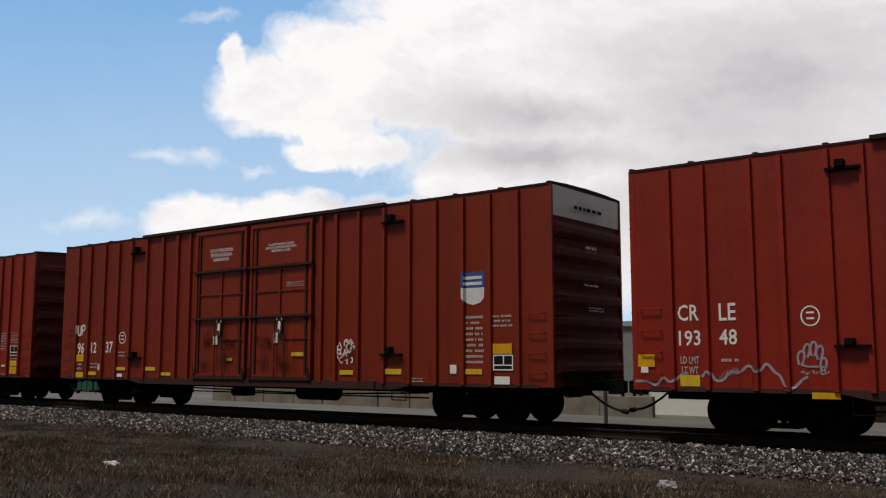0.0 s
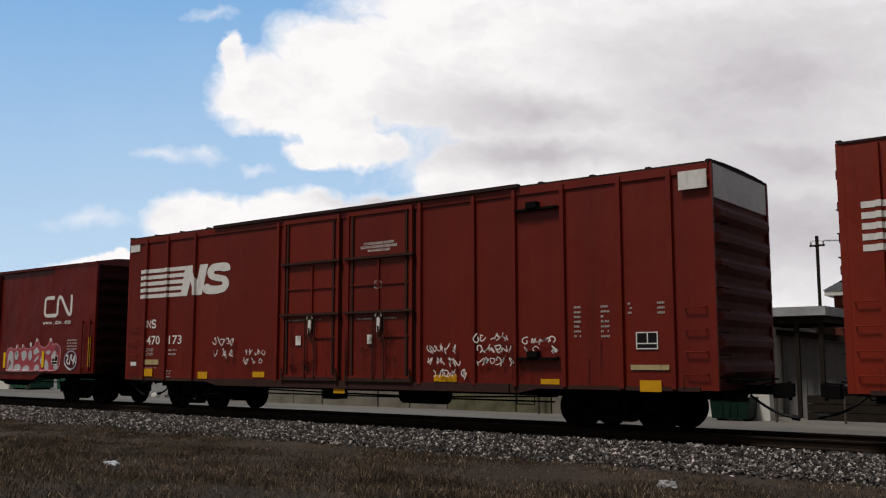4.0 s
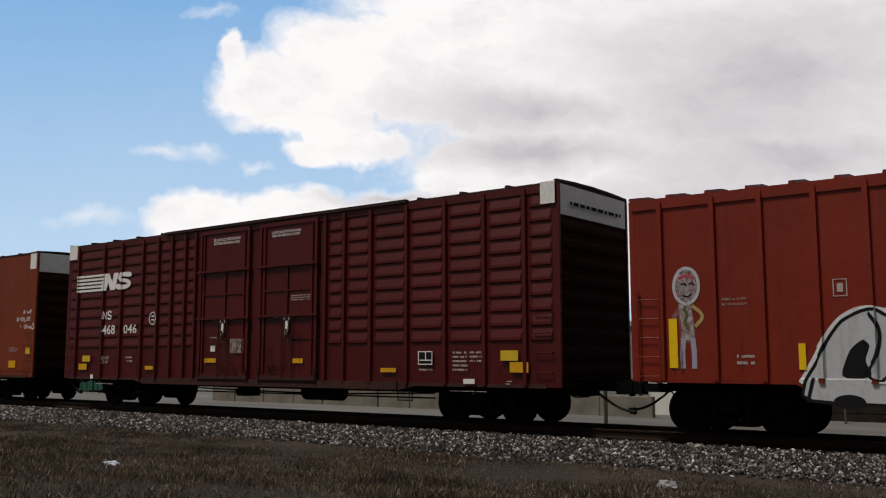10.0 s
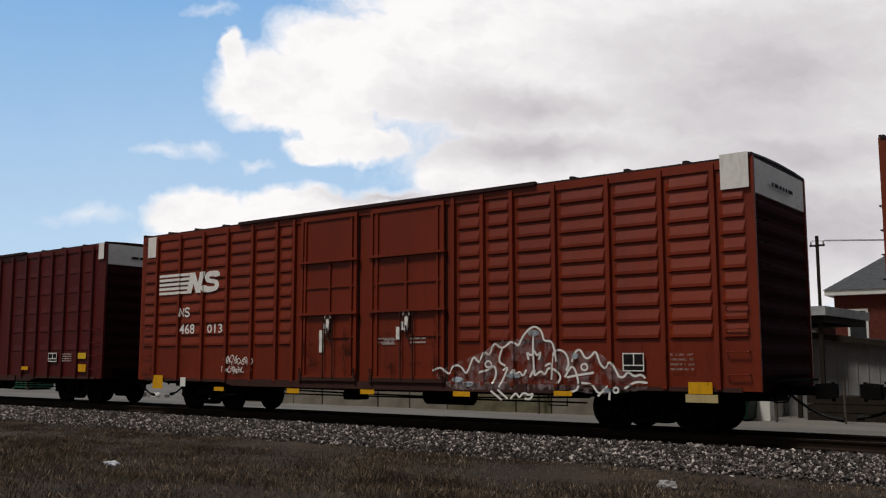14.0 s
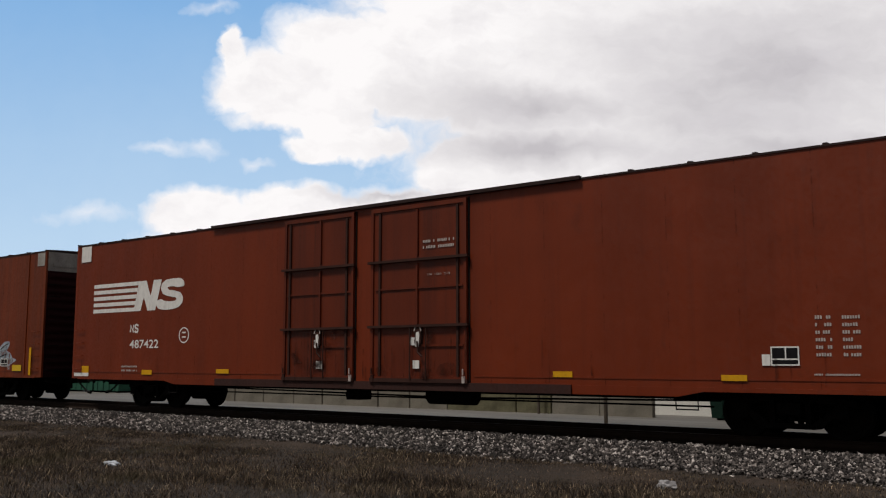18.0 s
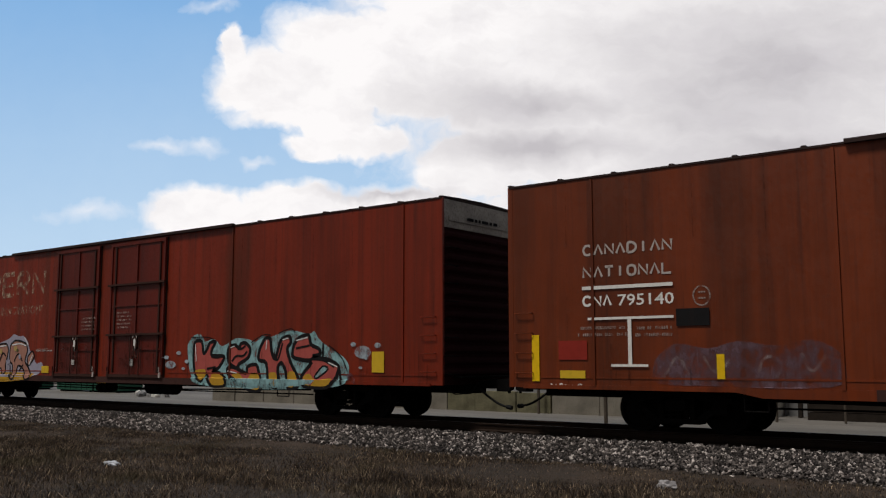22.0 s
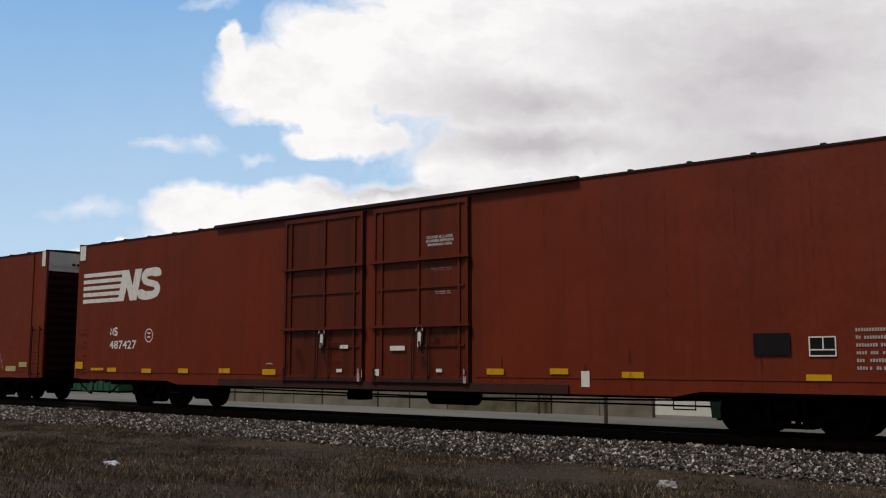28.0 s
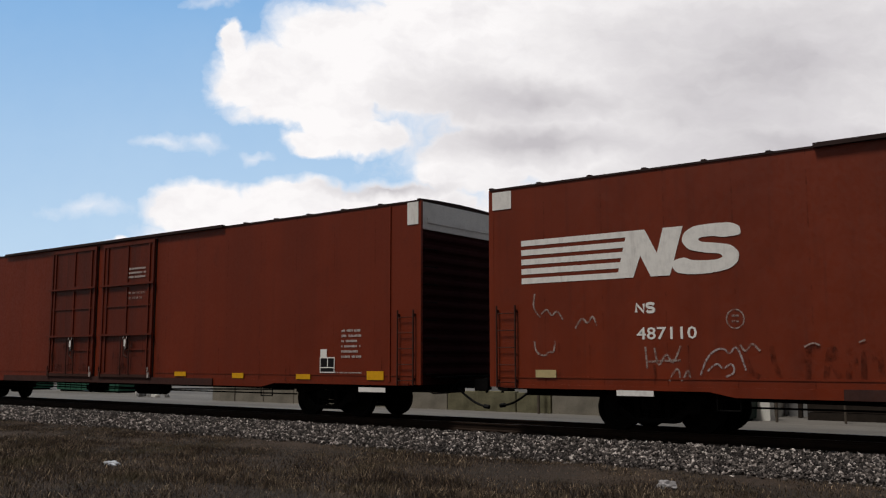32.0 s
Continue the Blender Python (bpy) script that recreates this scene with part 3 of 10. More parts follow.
def build_lot():
    M["post"] = surface("grey_old_timber", (0.11, 0.09, 0.07, 1), 0.9, scale=5)
    M["shed"] = surface("white_painted_boards", (0.80, 0.78, 0.72, 1), 0.7, var=0.12, scale=1.0, amount=0.3)
    M["shedroof"] = surface("pale_grey_sheet_roof", (0.45, 0.45, 0.46, 1), 0.7)
    M["bin"] = surface("dark_green_steel", (0.008, 0.028, 0.020, 1), 0.5)
    M["brick"] = surface("red_brickwork", (0.15, 0.04, 0.028, 1), 0.9, var=0.4, scale=6)
    M["slate"] = surface("grey_slate", (0.10, 0.105, 0.115, 1), 0.7, scale=5)
    M["glass"] = surface("dim_window_glass", (0.04, 0.045, 0.05, 1), 0.15, bumps=0.02)
    M["grey"] = surface("grey_galvanised_sheet", (0.26, 0.255, 0.25, 1), 0.6, var=0.2)
    low_wall()
    for x, y, t, r in ((-12.12, 23.05, 1.35, 0.055), (-13.25, 27.6, 1.2, 0.07), (-16.1, 26.0, 1.0, 0.05), (-8.6, 26.5, 1.0, 0.04), (-6.9, 27.0, 1.15, 0.035)):
        post(x, y, t, r)
    # white shed under a flat canopy, and a grey lean-to with a dark sloping roof beside it
    s = thing("white_shed", "white boarded shed under a flat grey canopy roof", "shed", (-11.15, 29.0, LOT_Z))
    bm = bmesh.new()
    box(bm, 0.02, 0.02, -0.1, 1.75, 4.5, 2.75)
    part("wall", bm, M["shed"], s)
    for k in range(12):
        bm = bmesh.new()
        box(bm, 0.145 * k, -0.006 - 0.004 * (k % 2), 0.25, 0.145 * k + 0.135, 0.02, 2.70)
        part("board", bm, M["shed"], s)
    bm = bmesh.new()
    prism(bm, [(-0.25, 3.05), (3.45, 3.05), (3.45, 3.32), (-0.25, 3.32)], -0.5, 4.8)
    part("roof", bm, M["shedroof"], s)
    bm = bmesh.new()
    prism(bm, [(-0.15, 2.84), (3.35, 2.84), (3.35, 3.05), (-0.15, 3.05)], -0.3, 4.6)
    part("eaves_beam", bm, M["tie"], s)
    for x in (0.05, 1.7, 2.5, 3.2):
        bm = bmesh.new()
        box(bm, x - 0.06, -0.2, -0.1, x + 0.06, -0.08, 2.84)
        part("canopy_post", bm, M["tie"], s)
    bm = bmesh.new()
    box(bm, -0.02, -0.03, -0.1, 1.77, 0.03, 0.25)
    part("plinth", bm, M["grey"], s)
    bm = bmesh.new()
    rod(bm, (0.35, -0.35, 3.3), (0.35, -0.35, 3.75), 0.02, 6)
    part("vent_pipe", bm, M["iron"], s)
    s = thing("grey_lean_to", "grey sheet-clad lean-to with a dark sloping roof", "shed", (-9.35, 29.6, LOT_Z))
    bm = bmesh.new()
    prism(bm, [(0, -0.1), (4.6, -0.1), (4.6, 1.95), (0, 2.5)], 0, 3)
    part("wall", bm, M["grey"], s)
    for k in range(15):
        bm = bmesh.new()
        box(bm, 0.3 * k + 0.05, -0.03, 0.0, 0.3 * k + 0.11, 0.0, 2.42 - 0.036 * k)
        part("batten", bm, M["grey"], s)
    bm = bmesh.new()
    prism(bm, [(-0.1, 2.5), (4.8, 1.93), (4.8, 2.08), (-0.1, 2.68)], -0.35, 3.2)
    part("roof", bm, M["tie"], s)
    # low white wall beside the shed
    bm = bmesh.new()
    box(bm, -13.15, 27.9, LOT_Z - 0.1, -11.0, 28.2, LOT_Z + 1.0)
    tagged(part("white_block_wall", bm, M["shed"]), "low white painted block wall in front of the shed", "wall")
    # refuse bins
    for x, y, w, h, lab in ((-10.4, 26.3, 1.05, 0.62, "low dark green steel refuse bin on the gravel"), (-32.6, 27.0, 0.95, 1.1, "dark green metal utility box on the lot")):
        b = thing("refuse_bin", lab, "bin", (x, y, LOT_Z))
        bm = bmesh.new()
        prism(bm, [(0, 0.06), (w, 0.06), (w + 0.06, h), (-0.06, h)], 0, 0.8)
        part("body", bm, M["bin"], b)
        bm = bmesh.new()
        prism(bm, [(-0.08, h), (w + 0.08, h), (w + 0.08, h + 0.05), (-0.08, h + 0.05)], -0.04, 0.84)
        part("lid", bm, M["bin"], b)
        bm = bmesh.new()
        for dx in (0.3, 0.5, 0.7):
            box(bm, w * dx - 0.02, -0.03, 0.15, w * dx + 0.02, 0, h - 0.1)
        part("rib", bm, M["bin"], b)
        for dx in (0.1, w - 0.2):
            bm = bmesh.new()
            box(bm, dx, 0.1, 0.0, dx + 0.1, 0.7, 0.06)
            part("skid", bm, M["iron"], b)
    # pale green steel containers, a post and rubble at the far end of the lot
    M["pale_green"] = surface("faded_green_steel", (0.035, 0.12, 0.08, 1), 0.6, var=0.3, scale=2.0)
    for x, w, lab in ((-55.6, 2.2, "faded green steel waste container with white end"), (-50.4, 3.6, "long faded green steel waste container"), (-46.6, 2.3, "faded green steel waste container")):
        b = thing("waste_container", lab, "container", (x, 29.0, LOT_Z), group="green containers of the lot")
        bm = bmesh.new()
        prism(bm, [(0, 0.1), (w, 0.1), (w + 0.08, 1.25), (-0.08, 1.25)], 0, 1.5)
        part("body", bm, M["pale_green"], b)
        bm = bmesh.new()
        prism(bm, [(-0.12, 1.25), (w + 0.12, 1.25), (w + 0.12, 1.34), (-0.12, 1.34)], -0.05, 1.55)
        part("rim", bm, M["bin"], b)
        for k in range(int(w / 0.55)):
            bm = bmesh.new()
            box(bm, 0.3 + 0.55 * k, -0.04, 0.15, 0.36 + 0.55 * k, 0.0, 1.2)
            part("rib", bm, M["pale_green"], b)
        for x0 in (0.2, w - 0.4):
            bm = bmesh.new()
            box(bm, x0, 0.1, 0.0, x0 + 0.2, 1.4, 0.1)
            part("skid", bm, M["iron"], b)
    bm = bmesh.new()
    box(bm, -57.6, 29.0, LOT_Z - 0.05, -55.85, 30.2, LOT_Z + 1.2)
    bmesh.ops.bevel(bm, geom=bm.edges[:], offset=0.04, segments=1, affect="EDGES")
    tagged(part("white_crate", bm, M["shed"]), "white painted crate beside the green containers", "crate")
    post(-52.9, 28.6, 1.3, 0.09)
    rb = thing("rubble_pile", "small heap of pale broken concrete on the lot", "rubble", (-38.9, 27.2, LOT_Z))
    rng = random.Random(8)
    for k in range(14):
        bm = bmesh.new()
        bmesh.ops.create_icosphere(bm, subdivisions=1, radius=rng.uniform(0.10, 0.24))
        for v in bm.verts:
            v.co *= rng.uniform(0.7, 1.2)
        part("chunk", bm, M["shed" if k % 3 == 0 else "grey"], rb, loc=(rng.uniform(-1.6, 1.6), rng.uniform(-0.4, 0.4), 0.08))
    # white notice on the bin, and a pale cabinet next to it
    bm = bmesh.new()
    box(bm, -9.45, 27.0, LOT_Z - 0.05, -8.95, 27.4, LOT_Z + 1.05)
    tagged(part("utility_cabinet", bm, M["shed"]), "pale utility cabinet beside the green bin", "cabinet")
    # stacked dark timber
    p = thing("timber_stack", "stack of dark old ties in the lot", "timber stack", (-8.2, 28.0, LOT_Z))
    for r in range(3):
        for k in range(3):
            bm = bmesh.new()
            box(bm, 0.0 + 0.04 * k, 0.3 * k, 0.24 * r, 3.4 - 0.06 * r, 0.3 * k + 0.26, 0.24 * r + 0.22)
            part("tie", bm, M["tie"], p)
    # brick house with a hipped roof
    hs = thing("brick_house", "red brick house with a grey hipped roof and white eaves", "house", (-12.0, 46.0, LOT_Z), 4)
    bm = bmesh.new()
    box(bm, 0, 0, -0.2, 9, 8, 4.75)
    part("wall", bm, M["brick"], hs)
    bm = bmesh.new()
    box(bm, -0.35, -0.35, 4.75, 9.35, 8.35, 5.0)
    part("eaves", bm, M["shed"], hs)
    bm = bmesh.new()
    a = [bm.verts.new(q) for q in ((-0.4, -0.4, 5.0), (9.4, -0.4, 5.0), (9.4, 8.4, 5.0), (-0.4, 8.4, 5.0), (3.0, 4, 7.6), (6.0, 4, 7.6))]
    for f in ((0, 1, 5, 4), (1, 2, 5), (2, 3, 4, 5), (3, 0, 4), (3, 2, 1, 0)):
        bm.faces.new([a[i] for i in f])
    part("roof", bm, M["slate"], hs)
    for k in range(4):
        x = 0.55 + 2.2 * k
        bm = bmesh.new()
        box(bm, x, -0.05, 2.4, x + 0.9, 0.0, 4.1)
        f = part("window_frame", bm, M["shed"], hs)
        bm = bmesh.new()
        box(bm, x + 0.1, -0.06, 2.5, x + 0.8, -0.045, 4.0)
        part("pane", bm, M["glass"], f)
    # utility pole with wires
    up = thing("utility_pole", "dark wooden utility pole carrying wires", "utility pole", (-11.0, 40.0, LOT_Z))
    bm = bmesh.new()
    rod(bm, (0, 0, -0.2), (0, 0, 6.9), 0.07, 10)
    part("shaft", bm, M["tie"], up)
    bm = bmesh.new()
    box(bm, -0.3, -0.04, 6.45, 0.3, 0.04, 6.53)
    part("crossarm", bm, M["tie"], up)
    for dx in (-0.25, 0.25):
        bm = bmesh.new()
        rod(bm, (dx, 0, 6.53), (dx, 0, 6.66), 0.03, 6)
        part("insulator", bm, M["grey"], up)
    bm = bmesh.new()
    for dx in (-0.25, 0.25):
        tube(bm, [(dx + 45 * s, 0, 6.7 - 0.9 * (1 - (2 * abs(s) - 1) ** 2)) for s in (0, 0.125, 0.25, 0.375, 0.5)], 0.012, 4)
    part("wire", bm, M["rubber"], up)
    # brick chimney stack of a building further off
    ch = thing("brick_chimney", "dark brick chimney on a flat low building", "chimney", (-17.9, 41.0, LOT_Z))
    bm = bmesh.new()
    box(bm, 0, 0, 0, 0.7, 0.7, 4.9)
    part("stack", bm, M["brick"], ch)
    bm = bmesh.new()
    box(bm, -0.06, -0.06, 4.9, 0.76, 0.76, 5.05)
    part("cap", bm, M["grey"], ch)
    fb = thing("flat_building", "low grey flat-roofed building behind the lot", "building", (-30.0, 42.0, LOT_Z))
    bm = bmesh.new()
    box(bm, 0, 0, -0.2, 17, 8, 3.4)
    part("wall", bm, M["grey"], fb)
    bm = bmesh.new()
    box(bm, -0.15, -0.15, 3.4, 17.15, 8.15, 3.65)
    part("roof", bm, M["shedroof"], fb)


build_lot()


def litter():
    rng = random.Random(4)
    for name, loc, sx, sy, sz, mat, lab, cat in (
            ("crumpled_bag", (-15.15, 9.85, GRASS_Z), 0.21, 0.10, 0.055, surface("white_plastic_film", (0.62, 0.63, 0.68, 1), 0.35, var=0.25), "crumpled white plastic bag lying in the dry grass", "litter"),
            ("pale_rag", (-5.85, 12.98, GRASS_Z), 0.14, 0.10, 0.09, surface("dirty_white_cloth", (0.42, 0.40, 0.40, 1), 0.9), "dirty white crumpled rag in the dry grass", "litter"),
            ("paper_scrap", (-17.9, 10.9, GRASS_Z), 0.05, 0.04, 0.02, surface("pale_paper", (0.40, 0.37, 0.33, 1), 0.9), "small pale scrap of paper in the grass", "litter")):
        bm = bmesh.new()
        bmesh.ops.create_icosphere(bm, subdivisions=3, radius=1)
        for v in bm.verts:
            d = 1 + 0.55 * noise.noise(v.co * 2.6 + Vector((loc[0], 0, 0))) + 0.3 * noise.noise(v.co * 6)
            v.co = Vector((v.co.x * sx * d, v.co.y * sy * d, max(v.co.z, -0.25) * sz * d + sz * 0.35))
        ob = part(name, bm, mat)
        ob.location = loc
        tagged(ob, lab, cat)


litter()

# ---- running gear, shared by all wagons ----
def wheel_mesh():
    bm = bmesh.new()
    lathe(bm, [(0.09, -0.10), (0.13, -0.06), (0.20, -0.02), (0.36, -0.015), (0.40, -0.065), (WHEEL_R, -0.065), (WHEEL_R, 0.045), (WHEEL_R + 0.028, 0.05),
               (WHEEL_R + 0.028, 0.075), (0.40, 0.075), (0.37, 0.03), (0.18, 0.05), (0.10, 0.09)])
    me = bpy.data.meshes.new("wheel")
    bm.to_mesh(me)
    bm.free()
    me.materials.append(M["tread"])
    return me


def simple_mesh(name, mat, build):
    bm = bmesh.new()
    build(bm)
    bm.normal_update()
    me = bpy.data.meshes.new(name)
    bm.to_mesh(me)
    bm.free()
    me.materials.append(mat)
    return me


def sideframe(bm):
    top = [(-1.12, 0.60), (-1.12, 0.70), (-0.55, 0.80), (0.55, 0.80), (1.12, 0.70), (1.12, 0.60), (0.86, 0.60), (0.42, 0.68), (-0.42, 0.68), (-0.86, 0.60)]
    prism(bm, top, -0.09, 0.09)
    prism(bm, [(-0.95, 0.60), (-0.82, 0.60), (-0.40, 0.30), (-0.40, 0.20), (-0.52, 0.20)], -0.08, 0.08)
    prism(bm, [(0.95, 0.60), (0.52, 0.20), (0.40, 0.20), (0.40, 0.30), (0.82, 0.60)], -0.08, 0.08)
    box(bm, -0.46, -0.10, 0.19, 0.46, 0.10, 0.28)
    for s in (-1, 1):
        box(bm, s * 0.32 - 0.045, -0.085, 0.28, s * 0.32 + 0.045, 0.085, 0.69)
        box(bm, s * 0.89 - 0.13, -0.11, 0.38, s * 0.89 + 0.13, 0.11, 0.61)


def springs(bm):
    for x in (-0.17, 0, 0.17):
        for k in range(5):
            rod(bm, (x, 0, 0.285 + 0.05 * k), (x, 0, 0.315 + 0.05 * k), 0.07 if k % 2 else 0.055, 10)


def coupler(bm):
    box(bm, 0, -0.09, 0.76, 0.62, 0.09, 0.94)
    prism(bm, [(0.60, 0.70), (0.86, 0.70), (0.98, 0.74), (0.98, 0.98), (0.86, 1.0), (0.60, 0.98)], -0.19, -0.02)
    prism(bm, [(0.58, 0.72), (0.78, 0.72), (0.84, 0.96), (0.58, 0.96)], -0.02, 0.16)
    rod(bm, (0.9, -0.1, 0.66), (0.9, -0.1, 1.02), 0.035)
    box(bm, 0.02, -0.28, 0.98, 0.12, 0.28, 1.05)


def hose(bm):
    pts = [(0.2 + 0.86 * s, -0.32 + 0.05 * math.sin(4 * s), 0.76 - 0.40 * (1 - (1 - s) ** 2)) for s in [k / 10 for k in range(11)]]
    tube(bm, pts, 0.028)
    rod(bm, (1.0, -0.36, 0.36), (1.14, -0.36, 0.34), 0.05)


def uncouple_bar(bm):
    tube(bm, [(0.18, -1.5, 0.74), (0.22, -1.3, 0.66), (0.25, -0.75, 0.66), (0.3, -0.5, 0.9), (0.55, -0.12, 1.0)], 0.016)


WHEEL = wheel_mesh()
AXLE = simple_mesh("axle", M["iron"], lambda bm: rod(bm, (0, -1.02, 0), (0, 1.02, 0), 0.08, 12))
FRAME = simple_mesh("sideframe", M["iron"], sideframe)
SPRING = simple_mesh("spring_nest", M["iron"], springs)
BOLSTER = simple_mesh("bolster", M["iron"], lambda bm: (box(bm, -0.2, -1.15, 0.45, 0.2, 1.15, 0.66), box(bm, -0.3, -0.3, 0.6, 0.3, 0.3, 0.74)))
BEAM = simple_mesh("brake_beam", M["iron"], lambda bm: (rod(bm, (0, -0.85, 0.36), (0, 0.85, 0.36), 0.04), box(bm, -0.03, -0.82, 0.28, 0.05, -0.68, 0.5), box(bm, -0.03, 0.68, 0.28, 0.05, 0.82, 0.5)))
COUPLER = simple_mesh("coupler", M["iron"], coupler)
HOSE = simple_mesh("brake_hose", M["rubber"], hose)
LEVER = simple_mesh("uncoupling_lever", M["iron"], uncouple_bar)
AXLES = []      # (wheelset, wagon's left end, its place along the wagon)


def running_gear(car, x0, length, inset):
    for c in (inset, length - inset):
        truck = new("truck")
        truck.parent, truck.location = car, (c, 0, 0)
        for s in (-1, 1):
            placed("sideframe", FRAME, truck, loc=(0, s * 0.99, 0))
            placed("spring_nest", SPRING, truck, loc=(0, s * 0.99, 0))
        placed("bolster", BOLSTER, truck)
        for s in (-1, 1):
            placed("brake_beam", BEAM, truck, loc=(s * 0.36, 0, 0))
            ws = new("wheelset")
            ws.parent, ws.location = car, (c + s * 0.89, 0, WHEEL_R)
            placed("axle", AXLE, ws)
            placed("wheel", WHEEL, ws, loc=(0, -0.745, 0))
            w = placed("wheel", WHEEL, ws, loc=(0, 0.745, 0))
            w.rotation_euler = (0, 0, math.pi)
            AXLES.append((ws, x0, c + s * 0.89))
    for x, rz in ((length - 0.02, 0), (0.02, math.pi)):
        for nm, me in (("coupler", COUPLER), ("brake_hose", HOSE), ("uncoupling_lever", LEVER)):
            o = placed(nm, me, car, loc=(x, 0, 0))
            o.rotation_euler = (0, 0, rz)


# ---- wagons ----
CAR = None      # the wagon that the marking helpers below write on


class Wagon:
    def __init__(self, x0, length, top, bottom, mat, label, posts=(), doors=(), track=None, seams=(), ladders=None, kind="smooth", beads=0,
                 band=None, end_rows=8, peak=0.06, inset=2.45, drop=0.12, corner=False, doormat=None, roof_step=1.25, roof_rib=0.03, bar=None):
        global CAR
        CAR = self
        self.x0, self.len, self.top, self.bottom, self.mat = x0, length, top, bottom, mat
        self.doors, self.posts, self.kind, self.plates, self.track = doors, posts, kind, 0, track
        self.root = thing("boxcar", label, "boxcar", (x0, TRACK_Y, 0), group="boxcars of the passing train")
        self.rng = random.Random(int(-x0 * 7))
        r, L, T, B, W = self.root, length, top, bottom, HALF
        # shell
        bm = bmesh.new()
        box(bm, 0, -W, B, L, -W + 0.06, T)
        part("side_wall", bm, mat, r)
        bm = bmesh.new()
        box(bm, 0, W - 0.06, B, L, W, T)
        part("side_wall", bm, mat, r)
        for s in seams:
            bm = bmesh.new()
            box(bm, s - 0.03, -W - 0.03, B + 0.05, s + 0.03, -W + 0.01, T - 0.06)
            part("seam_strip", bm, mat, r)
        if kind == "smooth":
            # welds between the side sheets
            bm = bmesh.new()
            box(bm, -0.011, -W - 0.003, B + 0.06, 0.011, -W + 0.01, T - 0.05)
            bm.normal_update()
            weld = bpy.data.meshes.new("weld_seam")
            bm.to_mesh(weld)
            bm.free()
            weld.materials.append(M["weld"])
            n = round(L / 1.37)
            for k in range(1, n):
                u = L * k / n
                if not any(a - 0.15 < u < b + 0.15 for a, b in doors) and not any(abs(u - s) < 0.3 for s in seams):
                    placed("weld_seam", weld, r, loc=(u, 0, 0))
        for x, sgn in ((L, 1), (0.0, -1)):
            bm = bmesh.new()
            z0, z1 = B + 0.15, T - (0.72 if band else 0.25)
            step, d = (z1 - z0) / end_rows, 0.07 + 0.06 * (end_rows < 9)
            prof = [(0, B)]
            for k in range(end_rows):
                a = z0 + k * step
                prof += [(0, a + 0.12 * step), (d, a + 0.38 * step), (d, a + 0.62 * step), (0, a + 0.88 * step)]
            prof += [(0, T)]
            cols = [[bm.verts.new((x + sgn * o * min(1, f), y, z)) for o, z in prof] for y, f in ((-W + 0.06, 0), (-W + 0.2, 1), (W - 0.2, 1), (W - 0.06, 0))]
            back = [[bm.verts.new((x - sgn * 0.05, y, z)) for z in (B, T)] for y in (-W + 0.06, W - 0.06)]
            for p, q in zip(cols, cols[1:]):
                for k in range(len(prof) - 1):
                    bm.faces.new((p[k], q[k], q[k + 1], p[k + 1]) if sgn > 0 else (p[k + 1], q[k + 1], q[k], p[k]))
            bm.faces.new((back[1][0], back[0][0], back[0][1], back[1][1]))
            bmesh.ops.recalc_face_normals(bm, faces=bm.faces)
            # This darker paint carries the shade of the ends.
            part("end_wall", bm, M["dark_end" if L < 19 and len(posts) > 5 and not beads and T > 5 else "soot_shade"], r)
            if band:
                bm = bmesh.new()
                box(bm, min(x, x + sgn * 0.035), -W + 0.0, T - 0.68, max(x, x + sgn * 0.035), W, T - 0.02)
                if end_rows > 9:
                    box(bm, min(x, x + sgn * 0.07), -W + 0.25, T - 0.52, max(x, x + sgn * 0.07), W - 0.25, T - 0.40)
                part("end_band", bm, band, r, "white painted strip across the top of the end")
            # corner posts
            for s in (-1, 1):
                bm = bmesh.new()
                box(bm, x - 0.06, s * (W - 0.03) - 0.035, B, x + 0.06, s * (W - 0.03) + 0.035, T)
                part("corner_post", bm, mat, r)
            bm = bmesh.new()
            box(bm, min(x, x + sgn * 0.28), -W + 0.45, B + 0.16, max(x, x + sgn * 0.28), W - 0.45, B + 0.20)
            part("crossover_platform", bm, M["iron"], r)
            # end grab irons and ladder
            for k in range(9):
                z = B + 0.25 + 0.42 * k
                if z < T - 0.9:
                    bm = bmesh.new()
                    tube(bm, [(x, -W + 0.12, z), (x + sgn * 0.12, -W + 0.12, z), (x + sgn * 0.13, -W + 0.13, z), (x + sgn * 0.13, -W + 0.54, z), (x + sgn * 0.12, -W + 0.55, z), (x, -W + 0.55, z)], 0.011, 4)
                    part("grab_iron", bm, M["iron"], r)
        # roof
        bm = bmesh.new()
        prof = [(-W - 0.02, T - 0.03), (-W - 0.02, T + 0.01), (-W * 0.55, T + peak * 0.75), (0, T + peak), (W * 0.55, T + peak * 0.75), (W + 0.02, T + 0.01), (W + 0.02, T - 0.03)]
        rings = [[bm.verts.new((x, y, z)) for y, z in prof] for x in (-0.02, L + 0.02)]
        for k in range(len(prof)):
            j = (k + 1) % len(prof)
            bm.faces.new((rings[0][k], rings[1][k], rings[1][j], rings[0][j]))
        bm.faces.new(rings[0][::-1])
        bm.faces.new(rings[1])
        n = max(2, round(L / roof_step))
